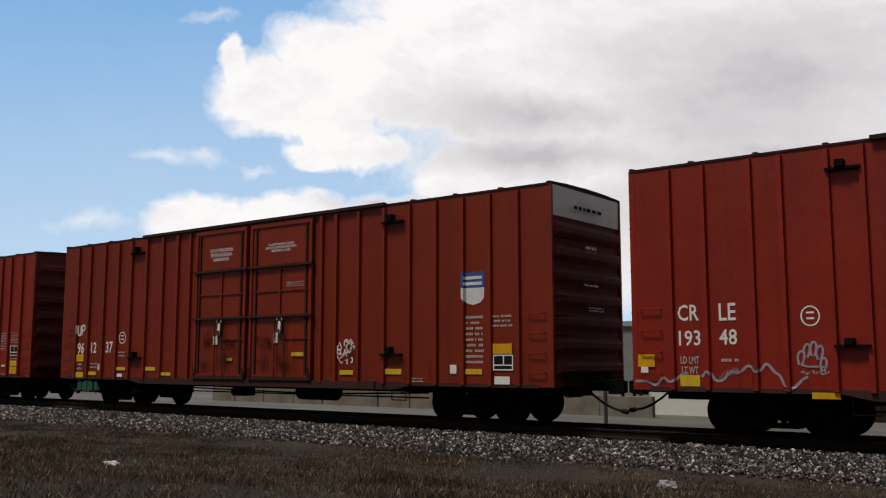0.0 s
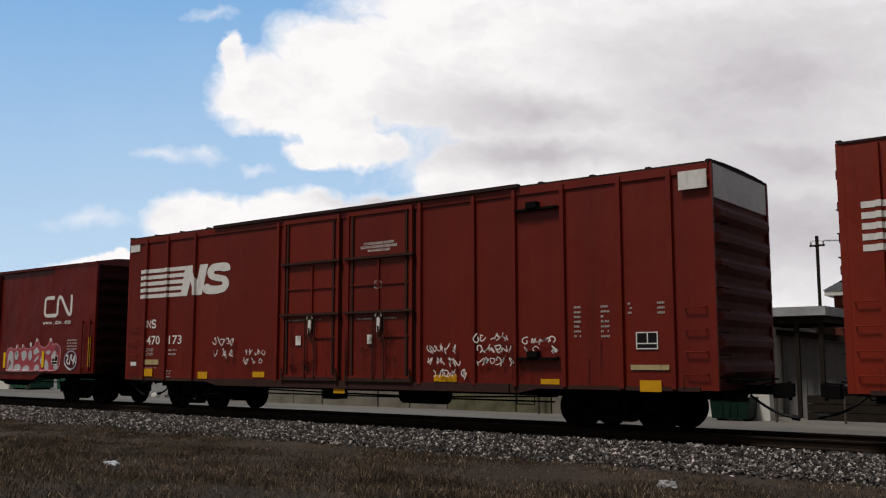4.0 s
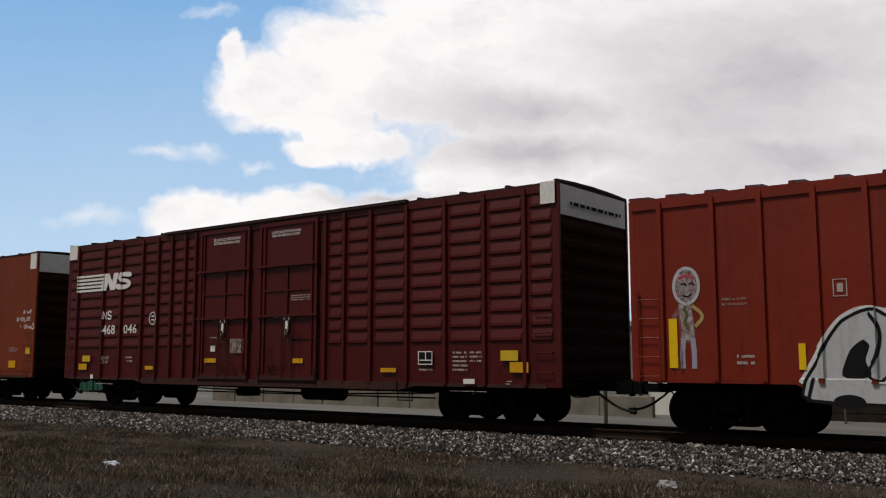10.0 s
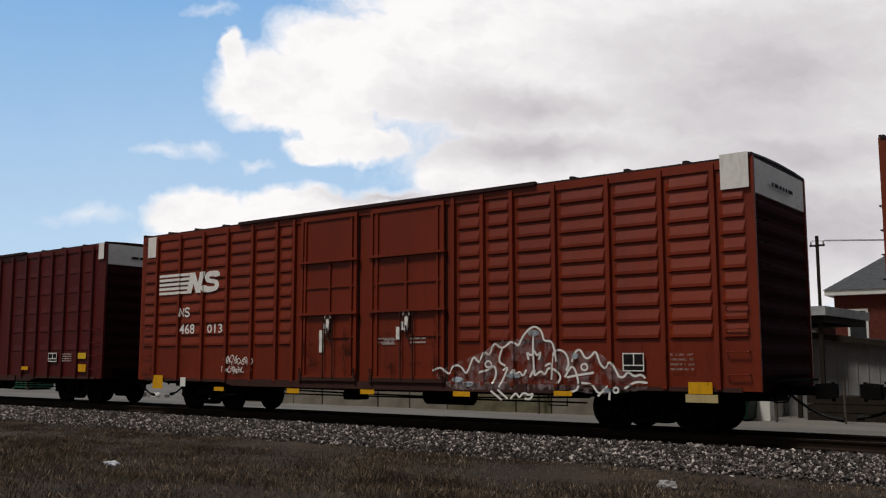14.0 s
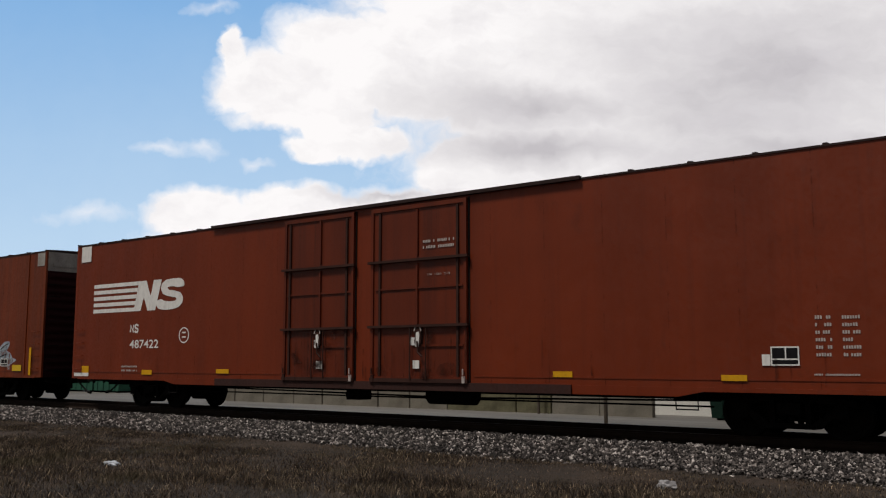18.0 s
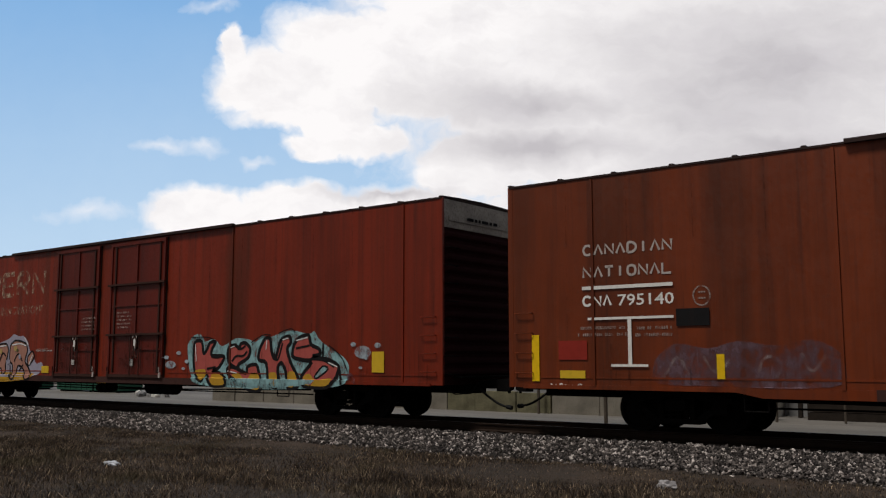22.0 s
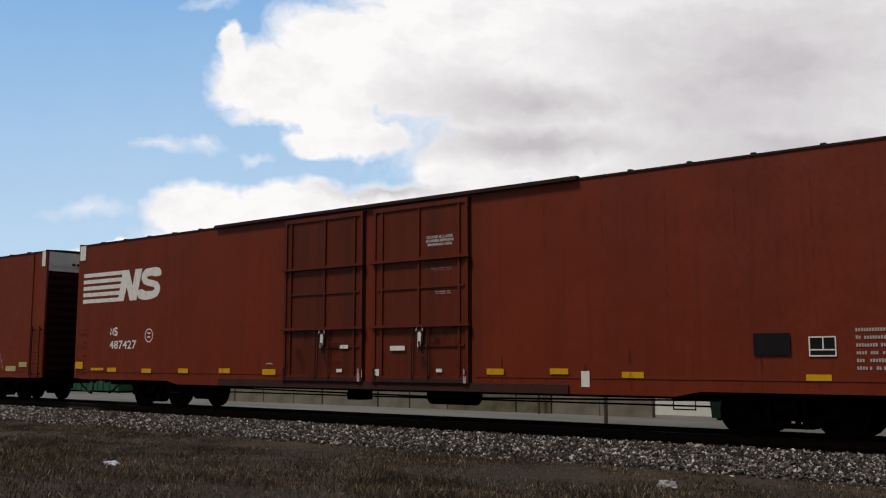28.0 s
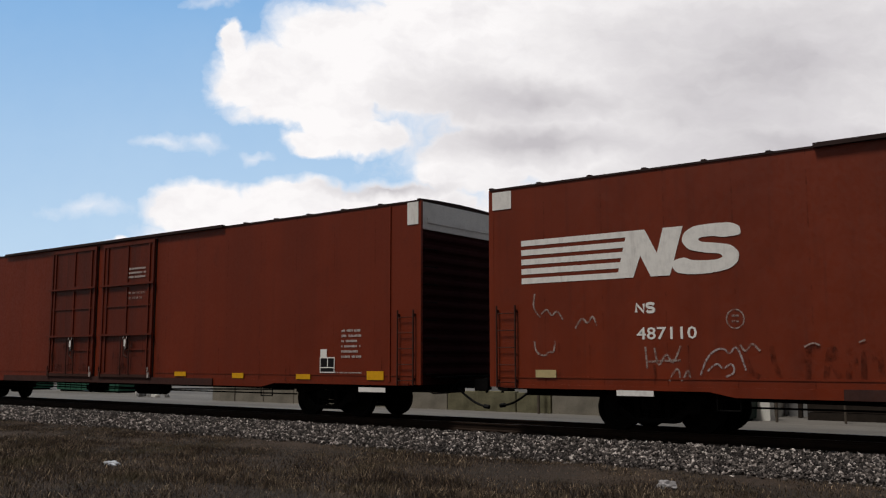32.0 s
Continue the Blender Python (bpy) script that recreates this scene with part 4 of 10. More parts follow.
        for k in range(n + 1):
            x = L * k / n
            for (y0, z0), (y1, z1) in zip(prof[1:5], prof[2:6]):
                v = [bm.verts.new(q) for q in ((x - 0.05, y0, z0), (x + 0.05, y0, z0), (x + 0.05, y1, z1), (x - 0.05, y1, z1),
                                               (x - 0.04, y0, z0 + roof_rib), (x + 0.04, y0, z0 + roof_rib), (x + 0.04, y1, z1 + roof_rib), (x - 0.04, y1, z1 + roof_rib))]
                for f in ((4, 5, 6, 7), (0, 1, 5, 4), (1, 2, 6, 5), (2, 3, 7, 6), (3, 0, 4, 7)):
                    bm.faces.new([v[i] for i in f])
        part("roof", bm, mat if peak > 0.1 else M["roofm"], r, "steel roof with raised seams")
        # side posts and pressed panels
        if posts:
            bm = bmesh.new()
            prism(bm, [(-0.06, 0), (-0.045, 0.075), (0.045, 0.075), (0.06, 0)], 0, 1)
            for v in bm.verts:
                v.co = Vector((v.co.x, -v.co.z, B + 0.02 + v.co.y * (T - 0.1 - B)))
            me = bpy.data.meshes.new("side_post")
            bmesh.ops.recalc_face_normals(bm, faces=bm.faces)
            bm.to_mesh(me)
            bm.free()
            me.materials.append(mat)
            for p in posts:
                placed("side_post", me, r, loc=(p, -W + 0.001, 0))
        if beads:
            spans = sorted([0.04, L - 0.04] + list(posts))
            for a, b in zip(spans, spans[1:]):
                if b - a < 0.3 or any(d0 < (a + b) / 2 < d1 for d0, d1 in doors) or b - a > 2.4:
                    continue
                bm = bmesh.new()
                if beads > 6:
                    pressed(bm, a + 0.10, b - 0.08, B + 0.95, T - 0.22, beads, -W - 0.003, 0.038)
                elif a < 0.3 or b > L - 0.3 or any(abs(a - d1) < 0.8 or abs(b - d0) < 0.8 for d0, d1 in doors):
                    bm.free()
                    continue
                else:
                    pressed(bm, a + 0.18, b - 0.12, B + 0.68, T - 0.50, beads, -W - 0.003, 0.017, 0.34)
                part("pressed_panel", bm, mat, r)
        if kind in ("beaded", "pressed") or (kind == "post" and len(posts) < 12):
            bm = bmesh.new()
            box(bm, 0.0, -W - 0.035, T - 0.20, L, -W, T - 0.03)
            part("top_chord", bm, mat, r)
        # sills
        bm = bmesh.new()
        prism(bm, [(0.3, B + 0.06), (L - 0.3, B + 0.06), (L - 0.3, B - 0.02), (L - inset - 1.4, B - 0.02), (L - inset - 1.9, B - drop), (inset + 1.9, B - drop), (inset + 1.4, B - 0.02), (0.3, B - 0.02)],
              -W - 0.02, -W + 0.10)
        part("side_sill", bm, M["sill"] if 17 < L < 20 else mat, r)
        bm = bmesh.new()
        prism(bm, [(0.3, B + 0.06), (L - 0.3, B + 0.06), (L - 0.3, B - 0.02), (L - inset - 1.4, B - 0.02), (L - inset - 1.9, B - drop), (inset + 1.9, B - drop), (inset + 1.4, B - 0.02), (0.3, B - 0.02)],
              W - 0.10, W + 0.02)
        part("side_sill", bm, mat, r)
        # floor and underframe
        bm = bmesh.new()
        box(bm, 0.06, -W + 0.061, B + 0.02, L - 0.06, W - 0.061, B + 0.10)
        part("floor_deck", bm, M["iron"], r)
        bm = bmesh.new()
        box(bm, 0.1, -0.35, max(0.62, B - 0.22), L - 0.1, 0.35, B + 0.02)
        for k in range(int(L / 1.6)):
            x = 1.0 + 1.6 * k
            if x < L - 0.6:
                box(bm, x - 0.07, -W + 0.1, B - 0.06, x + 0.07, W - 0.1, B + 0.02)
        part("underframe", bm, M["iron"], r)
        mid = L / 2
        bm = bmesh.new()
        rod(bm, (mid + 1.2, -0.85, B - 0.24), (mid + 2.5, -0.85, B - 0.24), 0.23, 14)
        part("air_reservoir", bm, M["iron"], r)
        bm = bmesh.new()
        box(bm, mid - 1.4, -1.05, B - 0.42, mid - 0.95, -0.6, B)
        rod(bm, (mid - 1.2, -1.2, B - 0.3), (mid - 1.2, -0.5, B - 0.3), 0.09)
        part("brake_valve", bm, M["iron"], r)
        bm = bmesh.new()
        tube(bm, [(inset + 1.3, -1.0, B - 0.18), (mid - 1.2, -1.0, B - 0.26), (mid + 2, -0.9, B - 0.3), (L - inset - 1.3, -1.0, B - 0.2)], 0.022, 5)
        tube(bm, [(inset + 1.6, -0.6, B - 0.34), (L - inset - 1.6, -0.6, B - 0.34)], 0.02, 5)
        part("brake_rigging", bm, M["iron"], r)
        for x in (inset + 1.75, L - inset - 1.75):
            bm = bmesh.new()
            tube(bm, [(x - 0.22, -W + 0.04, B), (x - 0.22, -W + 0.04, B - 0.36), (x + 0.22, -W + 0.04, B - 0.36), (x + 0.22, -W + 0.04, B)], 0.018, 5)
            part("step_stirrup", bm, M["iron"], r)
        # side ladders or grab irons near the ends
        rails = ladders if ladders is not None else (((0.12, 0.56), (L - 0.56, L - 0.12)) if L < 17 else ())
        for a, b in rails:
            bm = bmesh.new()
            for u in (a, b):
                box(bm, u - 0.012, -W - 0.085, B - 0.02, u + 0.012, -W - 0.05, B + 1.75)
                box(bm, u - 0.02, -W - 0.06, B + 1.6, u + 0.02, -W + 0.01, B + 1.66)
                box(bm, u - 0.02, -W - 0.06, B + 0.1, u + 0.02, -W + 0.01, B + 0.16)
            for k in range(5):
                rod(bm, (a, -W - 0.07, B + 0.1 + 0.37 * k), (b, -W - 0.07, B + 0.1 + 0.37 * k), 0.010, 6)
            part("ladder", bm, M["grease_shade"] if L > 17 else mat, r)
        if L > 17:
            bm = bmesh.new()
            tube(bm, [(-0.21, 0.01, 0), (-0.21, -0.065, 0.01), (-0.20, -0.075, 0), (0.20, -0.075, 0), (0.21, -0.065, 0.01), (0.21, 0.01, 0)], 0.012, 5)
            grab = bpy.data.meshes.new("grab_iron")
            bm.normal_update()
            bm.to_mesh(grab)
            bm.free()
            grab.materials.append(mat)
            for u in (0.34, L - 0.34):
                if not any(a < u + 0.3 and b > u - 0.3 for a, b in rails):
                    for k in range(4):
                        placed("grab_iron", grab, r, loc=(u, -W, B + 0.30 + 0.42 * k))
        # lip where the side sheets lap over the sill
        if kind == "smooth" and L > 17:
            edges = sorted([0.1, L - 0.1] + [e for d in doors for e in (d[0] - 0.12, d[1] + 0.12)])
            for a, b in zip(edges[::2], edges[1::2]):
                if b - a > 0.5:
                    bm = bmesh.new()
                    prism(bm, [(a, B + 0.235), (b, B + 0.235), (b, B + 0.20), (a, B + 0.20)], -W - 0.012, -W + 0.01)
                    part("sill_lip", bm, mat, r)
        # upper track over the doors
        if track:
            bm = bmesh.new()
            box(bm, track[0], -W - 0.10, T - 0.035, track[1], -W + 0.02, T + (0.045 if L > 17 else 0.0))
            part("door_track", bm, M["roofm"] if L > 17 else mat, r)
            bm = bmesh.new()
            box(bm, track[0] + 0.3, -W - 0.06, B - drop if L > 17 else B + 0.01, track[1] - 0.3, -W - 0.021, B + 0.07)
            part("lower_track", bm, M["sill"] if L > 17 else mat, r)
        for k, (a, b) in enumerate(doors):
            self.door(a, b, k, doormat or mat, bar)
        running_gear(r, x0, L, inset)

    def door(self, a, b, k, mat, bar):
        B, T, y = self.bottom + 0.08, self.top - 0.10, -HALF
        if self.kind == "pressed":
            bm = bmesh.new()
            box(bm, a, y - 0.06, B, b, y + 0.0, T)
            d = part("door", bm, mat, self.root, "ribbed sliding steel door")
            for z0, z1, n in ((B + 1.35, T - 0.08, 14), (B + 0.10, B + 1.25, 2)):
                bm = bmesh.new()
                pressed(bm, a + 0.06, b - 0.06, z0, z1, n, y - 0.063, 0.035, 0.8)
                part("pressed_panel", bm, mat, d)
            for x in (a - 0.1, b + 0.02):
                bm = bmesh.new()
                box(bm, x, y - 0.08, B, x + 0.08, y, T)
                part("door_post", bm, mat, self.root)
            bm = bmesh.new()
            rod(bm, (a + 0.12, y - 0.13, B + 1.3), (a + 0.12, y - 0.13, B + 2.5), 0.025)
            part("handle", bm, M["iron"], d)
            return
        bm = bmesh.new()
        box(bm, a + 0.03, y - 0.05, B, b - 0.03, y + 0.0, T)
        d = part("door", bm, mat, self.root, "plug door with crossbars and lock rods")
        w = b - a
        h = T - B
        # Black strips in the rubber colour imitate the shadow in the door gaps.
        for u in (a - 0.005, b - 0.03):
            bm = bmesh.new()
            box(bm, u, y - 0.02, B - 0.02, u + 0.035, y, T + 0.02)
            part("door_gap_shade", bm, M["rubber"], d)
        bm = bmesh.new()
        for u in (a + 0.04, b - 0.12):
            box(bm, u, y - 0.085, B, u + 0.08, y - 0.05, T)
        box(bm, a + 0.12, y - 0.085, T - 0.1, b - 0.12, y - 0.05, T)
        box(bm, a + 0.12, y - 0.085, B, b - 0.12, y - 0.05, B + 0.12)
        part("door_frame", bm, mat, d)
        high, low = (0.683, 0.31) if self.len > 20 else (0.65, 0.42) if self.len < 17 else (0.61, 0.375) if self.kind == "smooth" else (0.72, 0.40)
        # The bar colour also holds the shade along crossbars and edge ribs.
        for f in (high, low):
            bm = bmesh.new()
            z = B + h * f
            prism(bm, [(a - 0.02, z - 0.035), (b + 0.02, z - 0.035), (b + 0.02, z + 0.025), (a - 0.02, z + 0.025)], y - 0.14, y - 0.05)
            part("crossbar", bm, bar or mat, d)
        ribs = ((0.53, low + 0.01, high - 0.02), (0.89, 0.03, 0.97), (0.10, 0.03, 0.97)) + (((0.53, high + 0.02, 0.97),) if self.len > 20 else ((0.30, 0.03, 0.97), (0.70, 0.03, 0.97)) if self.len < 17 else ())
        for f, z0, z1 in ribs:
            f = f if k % 2 == 0 else 1 - f if f in (0.89, 0.10) else f - 0.03
            bm = bmesh.new()
            box(bm, a + w * f - 0.03, y - 0.09, B + h * z0, a + w * f + 0.03, y - 0.05, B + h * z1)
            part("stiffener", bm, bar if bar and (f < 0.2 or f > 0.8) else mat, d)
        for f, e0, e1 in ((high - 0.16, 0.06, 0.95), (low * 0.64, 0.55, 0.95)):
            bm = bmesh.new()
            z = B + h * f
            box(bm, a + w * e0, y - 0.082, z - 0.022, a + w * e1, y - 0.05, z + 0.022)
            part("thin_bar", bm, mat, d)
        for f in (0.44, 0.60):
            bm = bmesh.new()
            rod(bm, (a + w * f, y - 0.115, B + 0.05), (a + w * f, y - 0.115, B + h * low), 0.016)
            part("lock_rod", bm, M["grease_shade"], d)
        bm = bmesh.new()
        z = B + h * low
        rod(bm, (a + w * 0.52, y - 0.12, z - 0.36), (a + w * 0.52, y - 0.05, z - 0.36), 0.10, 12)
        box(bm, a + w * 0.52 - 0.085, y - 0.115, z - 0.36, a + w * 0.52 + 0.085, y - 0.05, z - 0.06)
        tube(bm, [(a + w * 0.52, y - 0.14, z - 0.36), (a + w * 0.53, y - 0.15, z - 0.62), (a + w * 0.57, y - 0.14, z - 0.72)], 0.022)
        lock = part("handle", bm, M["grease_shade"], d)
        bm = bmesh.new()
        c = a + w * 0.52
        prism(bm, [(c - 0.05, z - 0.50), (c + 0.03, z - 0.50), (c + 0.06, z - 0.22), (c + 0.03, z - 0.14), (c - 0.04, z - 0.16)], y - 0.128, y - 0.116)
        part("lock_plate", bm, M["w"], lock)
        bm = bmesh.new()
        ribbon(bm, [(c - 0.10 * math.cos(q), z - 0.13 + 0.12 * math.sin(q)) for q in [math.pi * k / 8 for k in range(9)]], 0.035, y - 0.122)
        part("lock_arch", bm, M["p"], lock)
        # latch keepers at the foot
        for e in (0.04, 0.96):
            bm = bmesh.new()
            box(bm, a + w * e - 0.04, y - 0.12, B - 0.02, a + w * e + 0.04, y - 0.04, B + 0.14)
            rod(bm, (a + w * e, y - 0.13, B + 0.16), (a + w * e, y - 0.13, B + 0.30), 0.02)
            part("latch", bm, M["p"] if self.len > 20 and e > 0.5 else M["grease_shade"], d)
        bm = bmesh.new()
        box(bm, a + 0.02, y - 0.10, B - 0.02, b - 0.02, y - 0.05, B + 0.07)
        part("bottom_beam", bm, M["grease_shade"], d)

    def depth(self, u, z, wide=False):
        """How far the metal stands out at a place on the near side."""
        if any(a < u < b for a, b in self.doors) and self.bottom + 0.1 < z < self.top - 0.15:
            return 0.062 if not wide else 0.10
        return 0.042 if self.kind == "beaded" else (0.081 if wide and self.posts and self.kind != "smooth" else 0.004)

    def relief(self, u, z):
        """How far the near side's metal stands out from its plane."""
        if z < self.bottom + 0.08:
            return 0.064 if self.track and self.track[0] < u < self.track[1] else 0.024
        if any(abs(u - p) < 0.05 for p in self.posts):
            return 0.080
        if any(a < u < b for a, b in self.doors):
            return 0.098 if self.kind == "pressed" else 0.092 if z < self.bottom + 1.6 else 0.054
        return 0.042 if self.kind == "beaded" else 0.003

    def mark(self, name, bm, key, label=""):
        return part(name, bm, M[key], self.root, label)


def ylayer(u0, z0, u1, z1, lift=0.0, wide=False):
    return -HALF - CAR.depth((u0 + u1) / 2, (z0 + z1) / 2, wide) - lift


def plate(key, u0, z0, u1, z1):
    u0, u1 = max(u0, 0.01), min(u1, CAR.len - 0.01)
    big = (u1 - u0) * (z1 - z0) > 0.15 and key == "w"
    CAR.plates += 1
    y = ylayer(u0, z0, u1, z1, 0.004 if big else 0.012, big) - 0.0025 * (CAR.plates % 6)
    bm = bmesh.new()
    box(bm, u0, y - 0.003, z0, u1, y, z1)
    CAR.mark("corner_patch" if big else "reflector" if key in "oY" else "sticker", bm, key)


def stencil(text, u0, z0, u1, z1, key):
    co, polys = LETTERS[text]
    COAT[0] = 0
    bm = bmesh.new()
    vs = [bm.verts.new((u0 + (u1 - u0) * c[0], 0, z0 + (z1 - z0) * c[1])) for c in co]
    for p in polys:
        bm.faces.new([vs[i] for i in p])
    coat(bm)
    CAR.mark("lettering", bm, key)


def bars(code, u0, z0, u1, z1, key):
    """Bars that stand for lines of small print."""
    rng = CAR.rng
    bm = bmesh.new()
    y = ylayer(u0, z0, u1, z1, 0.006)
    n = max(int(code), round((z1 - z0) / 0.125))
    st = (z1 - z0) / n
    for k in range(n):
        z, u = z1 - st * (k + 0.82), u0
        w = max(0.017, st * 0.24)
        while u < u1 - w:
            if rng.random() < 0.86:
                hi = st * rng.uniform(0.40, 0.48)
                quad(bm, (u, y, z), (u + w, y, z), (u + w, y, z + hi), (u, y, z + hi))
                u += w * 1.4
            else:
                u += w * rng.uniform(0.8, 2.4)
    CAR.mark("small_print", bm, "p" if key == "w" else key)


def end_print(n, y0, z0, y1, z1, key, out=0.10):
    """Small print on the end that faces the way the train runs."""
    rng = CAR.rng
    bm = bmesh.new()
    x = CAR.len + out
    st = (z1 - z0) / n
    for k in range(n):
        y, z = y0, z1 - st * (k + 0.8)
        while y < y1 - 0.03:
            w = min(rng.uniform(0.08, 0.3), y1 - y)
            quad(bm, (x, y, z), (x, y + w, z), (x, y + w, z + st * 0.55), (x, y, z + st * 0.55))
            y += w + 0.05
    CAR.mark("small_print", bm, key)


def data_box(u0, z0, u1, z1):
    y = ylayer(u0, z0, u1, z1, 0.012)
    bm = bmesh.new()
    box(bm, u0, y - 0.002, z0, u1, y, z1)
    p = CAR.mark("data_panel", bm, "k")
    bm = bmesh.new()
    t = (u1 - u0) * 0.05
    zm, um = z0 + (z1 - z0) * 0.3, (u0 + u1) / 2
    for r in ((u0, z0, u1, z0 + t), (u0, z1 - t, u1, z1), (u0, z0 + t, u0 + t, z1 - t), (u1 - t, z0 + t, u1, z1 - t), (u0 + t, zm, u1 - t, zm + t), (um, zm + t, um + t, z1 - t)):
        quad(bm, (r[0], y - 0.005, r[1]), (r[2], y - 0.005, r[1]), (r[2], y - 0.005, r[3]), (r[0], y - 0.005, r[3]))
    part("border", bm, M["w"], p)


def ring(key, u0, z0, u1, z1):
    cu, cz, r = (u0 + u1) / 2, (z0 + z1) / 2, (z1 - z0) / 2
    y, COAT[0] = 0.0, 0
    bm = bmesh.new()
    ribbon(bm, [(cu + (u1 - u0) / 2 * math.cos(a), cz + r * math.sin(a)) for a in [2 * math.pi * k / 20 for k in range(20)]], r * 0.16, y, True)
    for q in (-0.35, 0.25):
        quad(bm, (cu - r * 0.4, y, cz + q * r), (cu + r * 0.4, y, cz + q * r), (cu + r * 0.4, y, cz + q * r + r * 0.2), (cu - r * 0.4, y, cz + q * r + r * 0.2))
    coat(bm)
    CAR.mark("round_mark", bm, key)


def open_box(u0, z0, u1, z1):
    """A small stencilled box round a mark."""
    y = ylayer(u0, z0, u1, z1, 0.007)
    bm = bmesh.new()
    t = 0.022
    ribbon(bm, [(u0, z0), (u1, z0), (u1, z1), (u0, z1)], t, y, True)
    quad(bm, (u0 + 0.06, y, z0 + 0.07), (u1 - 0.06, y, z0 + 0.07), (u1 - 0.06, y, z1 - 0.07), (u0 + 0.06, y, z1 - 0.07))
    CAR.mark("boxed_mark", bm, "p")


def bracket(u0, z0, u1, z1):
    y = -HALF - 0.055
    bm = bmesh.new()
    w = u1 - u0
    box(bm, u0, y - 0.07, z0, u1, y + 0.05, z0 + 0.05)
    box(bm, u0 + w * 0.3, y - 0.11, z0 + 0.05, u0 + w * 0.55, y + 0.05, z1 + 0.05)
    CAR.mark("door_stop", bm, "iron")


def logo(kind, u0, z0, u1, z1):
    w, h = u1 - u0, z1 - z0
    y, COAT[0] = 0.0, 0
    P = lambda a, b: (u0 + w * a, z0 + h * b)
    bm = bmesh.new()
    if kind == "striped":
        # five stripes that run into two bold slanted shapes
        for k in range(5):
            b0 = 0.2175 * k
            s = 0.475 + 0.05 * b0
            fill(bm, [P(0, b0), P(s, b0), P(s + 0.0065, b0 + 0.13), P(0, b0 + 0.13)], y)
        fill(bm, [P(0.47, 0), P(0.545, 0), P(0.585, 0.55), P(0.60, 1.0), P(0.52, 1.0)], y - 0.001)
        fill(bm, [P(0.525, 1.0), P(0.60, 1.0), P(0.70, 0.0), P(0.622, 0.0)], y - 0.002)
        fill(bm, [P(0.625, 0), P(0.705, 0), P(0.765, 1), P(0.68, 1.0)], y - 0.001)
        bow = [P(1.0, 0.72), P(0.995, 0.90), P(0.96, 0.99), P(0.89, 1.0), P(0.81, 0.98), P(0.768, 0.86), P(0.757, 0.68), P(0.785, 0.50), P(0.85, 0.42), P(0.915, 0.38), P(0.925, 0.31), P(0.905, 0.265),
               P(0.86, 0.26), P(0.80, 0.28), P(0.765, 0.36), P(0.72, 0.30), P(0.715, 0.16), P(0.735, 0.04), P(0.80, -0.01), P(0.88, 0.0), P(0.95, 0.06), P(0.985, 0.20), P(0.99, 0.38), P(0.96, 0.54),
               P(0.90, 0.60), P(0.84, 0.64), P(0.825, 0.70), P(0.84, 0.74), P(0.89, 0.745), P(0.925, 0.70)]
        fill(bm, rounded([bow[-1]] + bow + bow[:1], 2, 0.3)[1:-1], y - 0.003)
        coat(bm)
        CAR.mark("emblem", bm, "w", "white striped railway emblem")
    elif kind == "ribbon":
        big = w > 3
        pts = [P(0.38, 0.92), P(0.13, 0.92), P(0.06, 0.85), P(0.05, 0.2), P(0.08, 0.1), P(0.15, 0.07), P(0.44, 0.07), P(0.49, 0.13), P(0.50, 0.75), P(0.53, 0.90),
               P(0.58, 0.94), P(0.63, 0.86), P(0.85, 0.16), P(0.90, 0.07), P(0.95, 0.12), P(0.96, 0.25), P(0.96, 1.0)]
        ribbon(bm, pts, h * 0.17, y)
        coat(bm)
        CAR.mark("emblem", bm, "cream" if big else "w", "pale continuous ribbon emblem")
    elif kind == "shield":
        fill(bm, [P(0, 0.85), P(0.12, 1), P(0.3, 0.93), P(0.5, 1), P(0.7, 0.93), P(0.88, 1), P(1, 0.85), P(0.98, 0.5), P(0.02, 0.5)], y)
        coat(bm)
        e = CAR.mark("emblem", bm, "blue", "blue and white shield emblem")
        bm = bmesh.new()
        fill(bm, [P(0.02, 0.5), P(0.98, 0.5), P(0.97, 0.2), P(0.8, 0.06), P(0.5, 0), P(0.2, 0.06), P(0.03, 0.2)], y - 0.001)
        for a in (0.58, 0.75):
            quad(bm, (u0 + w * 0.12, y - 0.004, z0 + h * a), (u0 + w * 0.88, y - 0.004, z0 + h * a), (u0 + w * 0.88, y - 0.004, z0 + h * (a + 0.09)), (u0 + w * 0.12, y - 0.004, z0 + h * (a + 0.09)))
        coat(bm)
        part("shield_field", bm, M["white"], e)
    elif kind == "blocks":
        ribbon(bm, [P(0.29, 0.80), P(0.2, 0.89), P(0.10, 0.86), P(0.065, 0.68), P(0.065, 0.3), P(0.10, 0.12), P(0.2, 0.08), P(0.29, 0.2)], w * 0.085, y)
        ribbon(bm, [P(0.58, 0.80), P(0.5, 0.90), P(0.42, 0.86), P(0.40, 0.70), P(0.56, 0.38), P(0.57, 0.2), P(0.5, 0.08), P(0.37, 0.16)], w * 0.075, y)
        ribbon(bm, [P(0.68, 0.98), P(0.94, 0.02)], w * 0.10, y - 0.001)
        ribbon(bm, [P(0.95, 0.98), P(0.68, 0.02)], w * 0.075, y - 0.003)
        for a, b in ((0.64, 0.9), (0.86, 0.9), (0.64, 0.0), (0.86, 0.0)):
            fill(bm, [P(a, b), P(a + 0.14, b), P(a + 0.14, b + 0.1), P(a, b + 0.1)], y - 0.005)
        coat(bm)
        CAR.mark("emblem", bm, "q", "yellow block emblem")


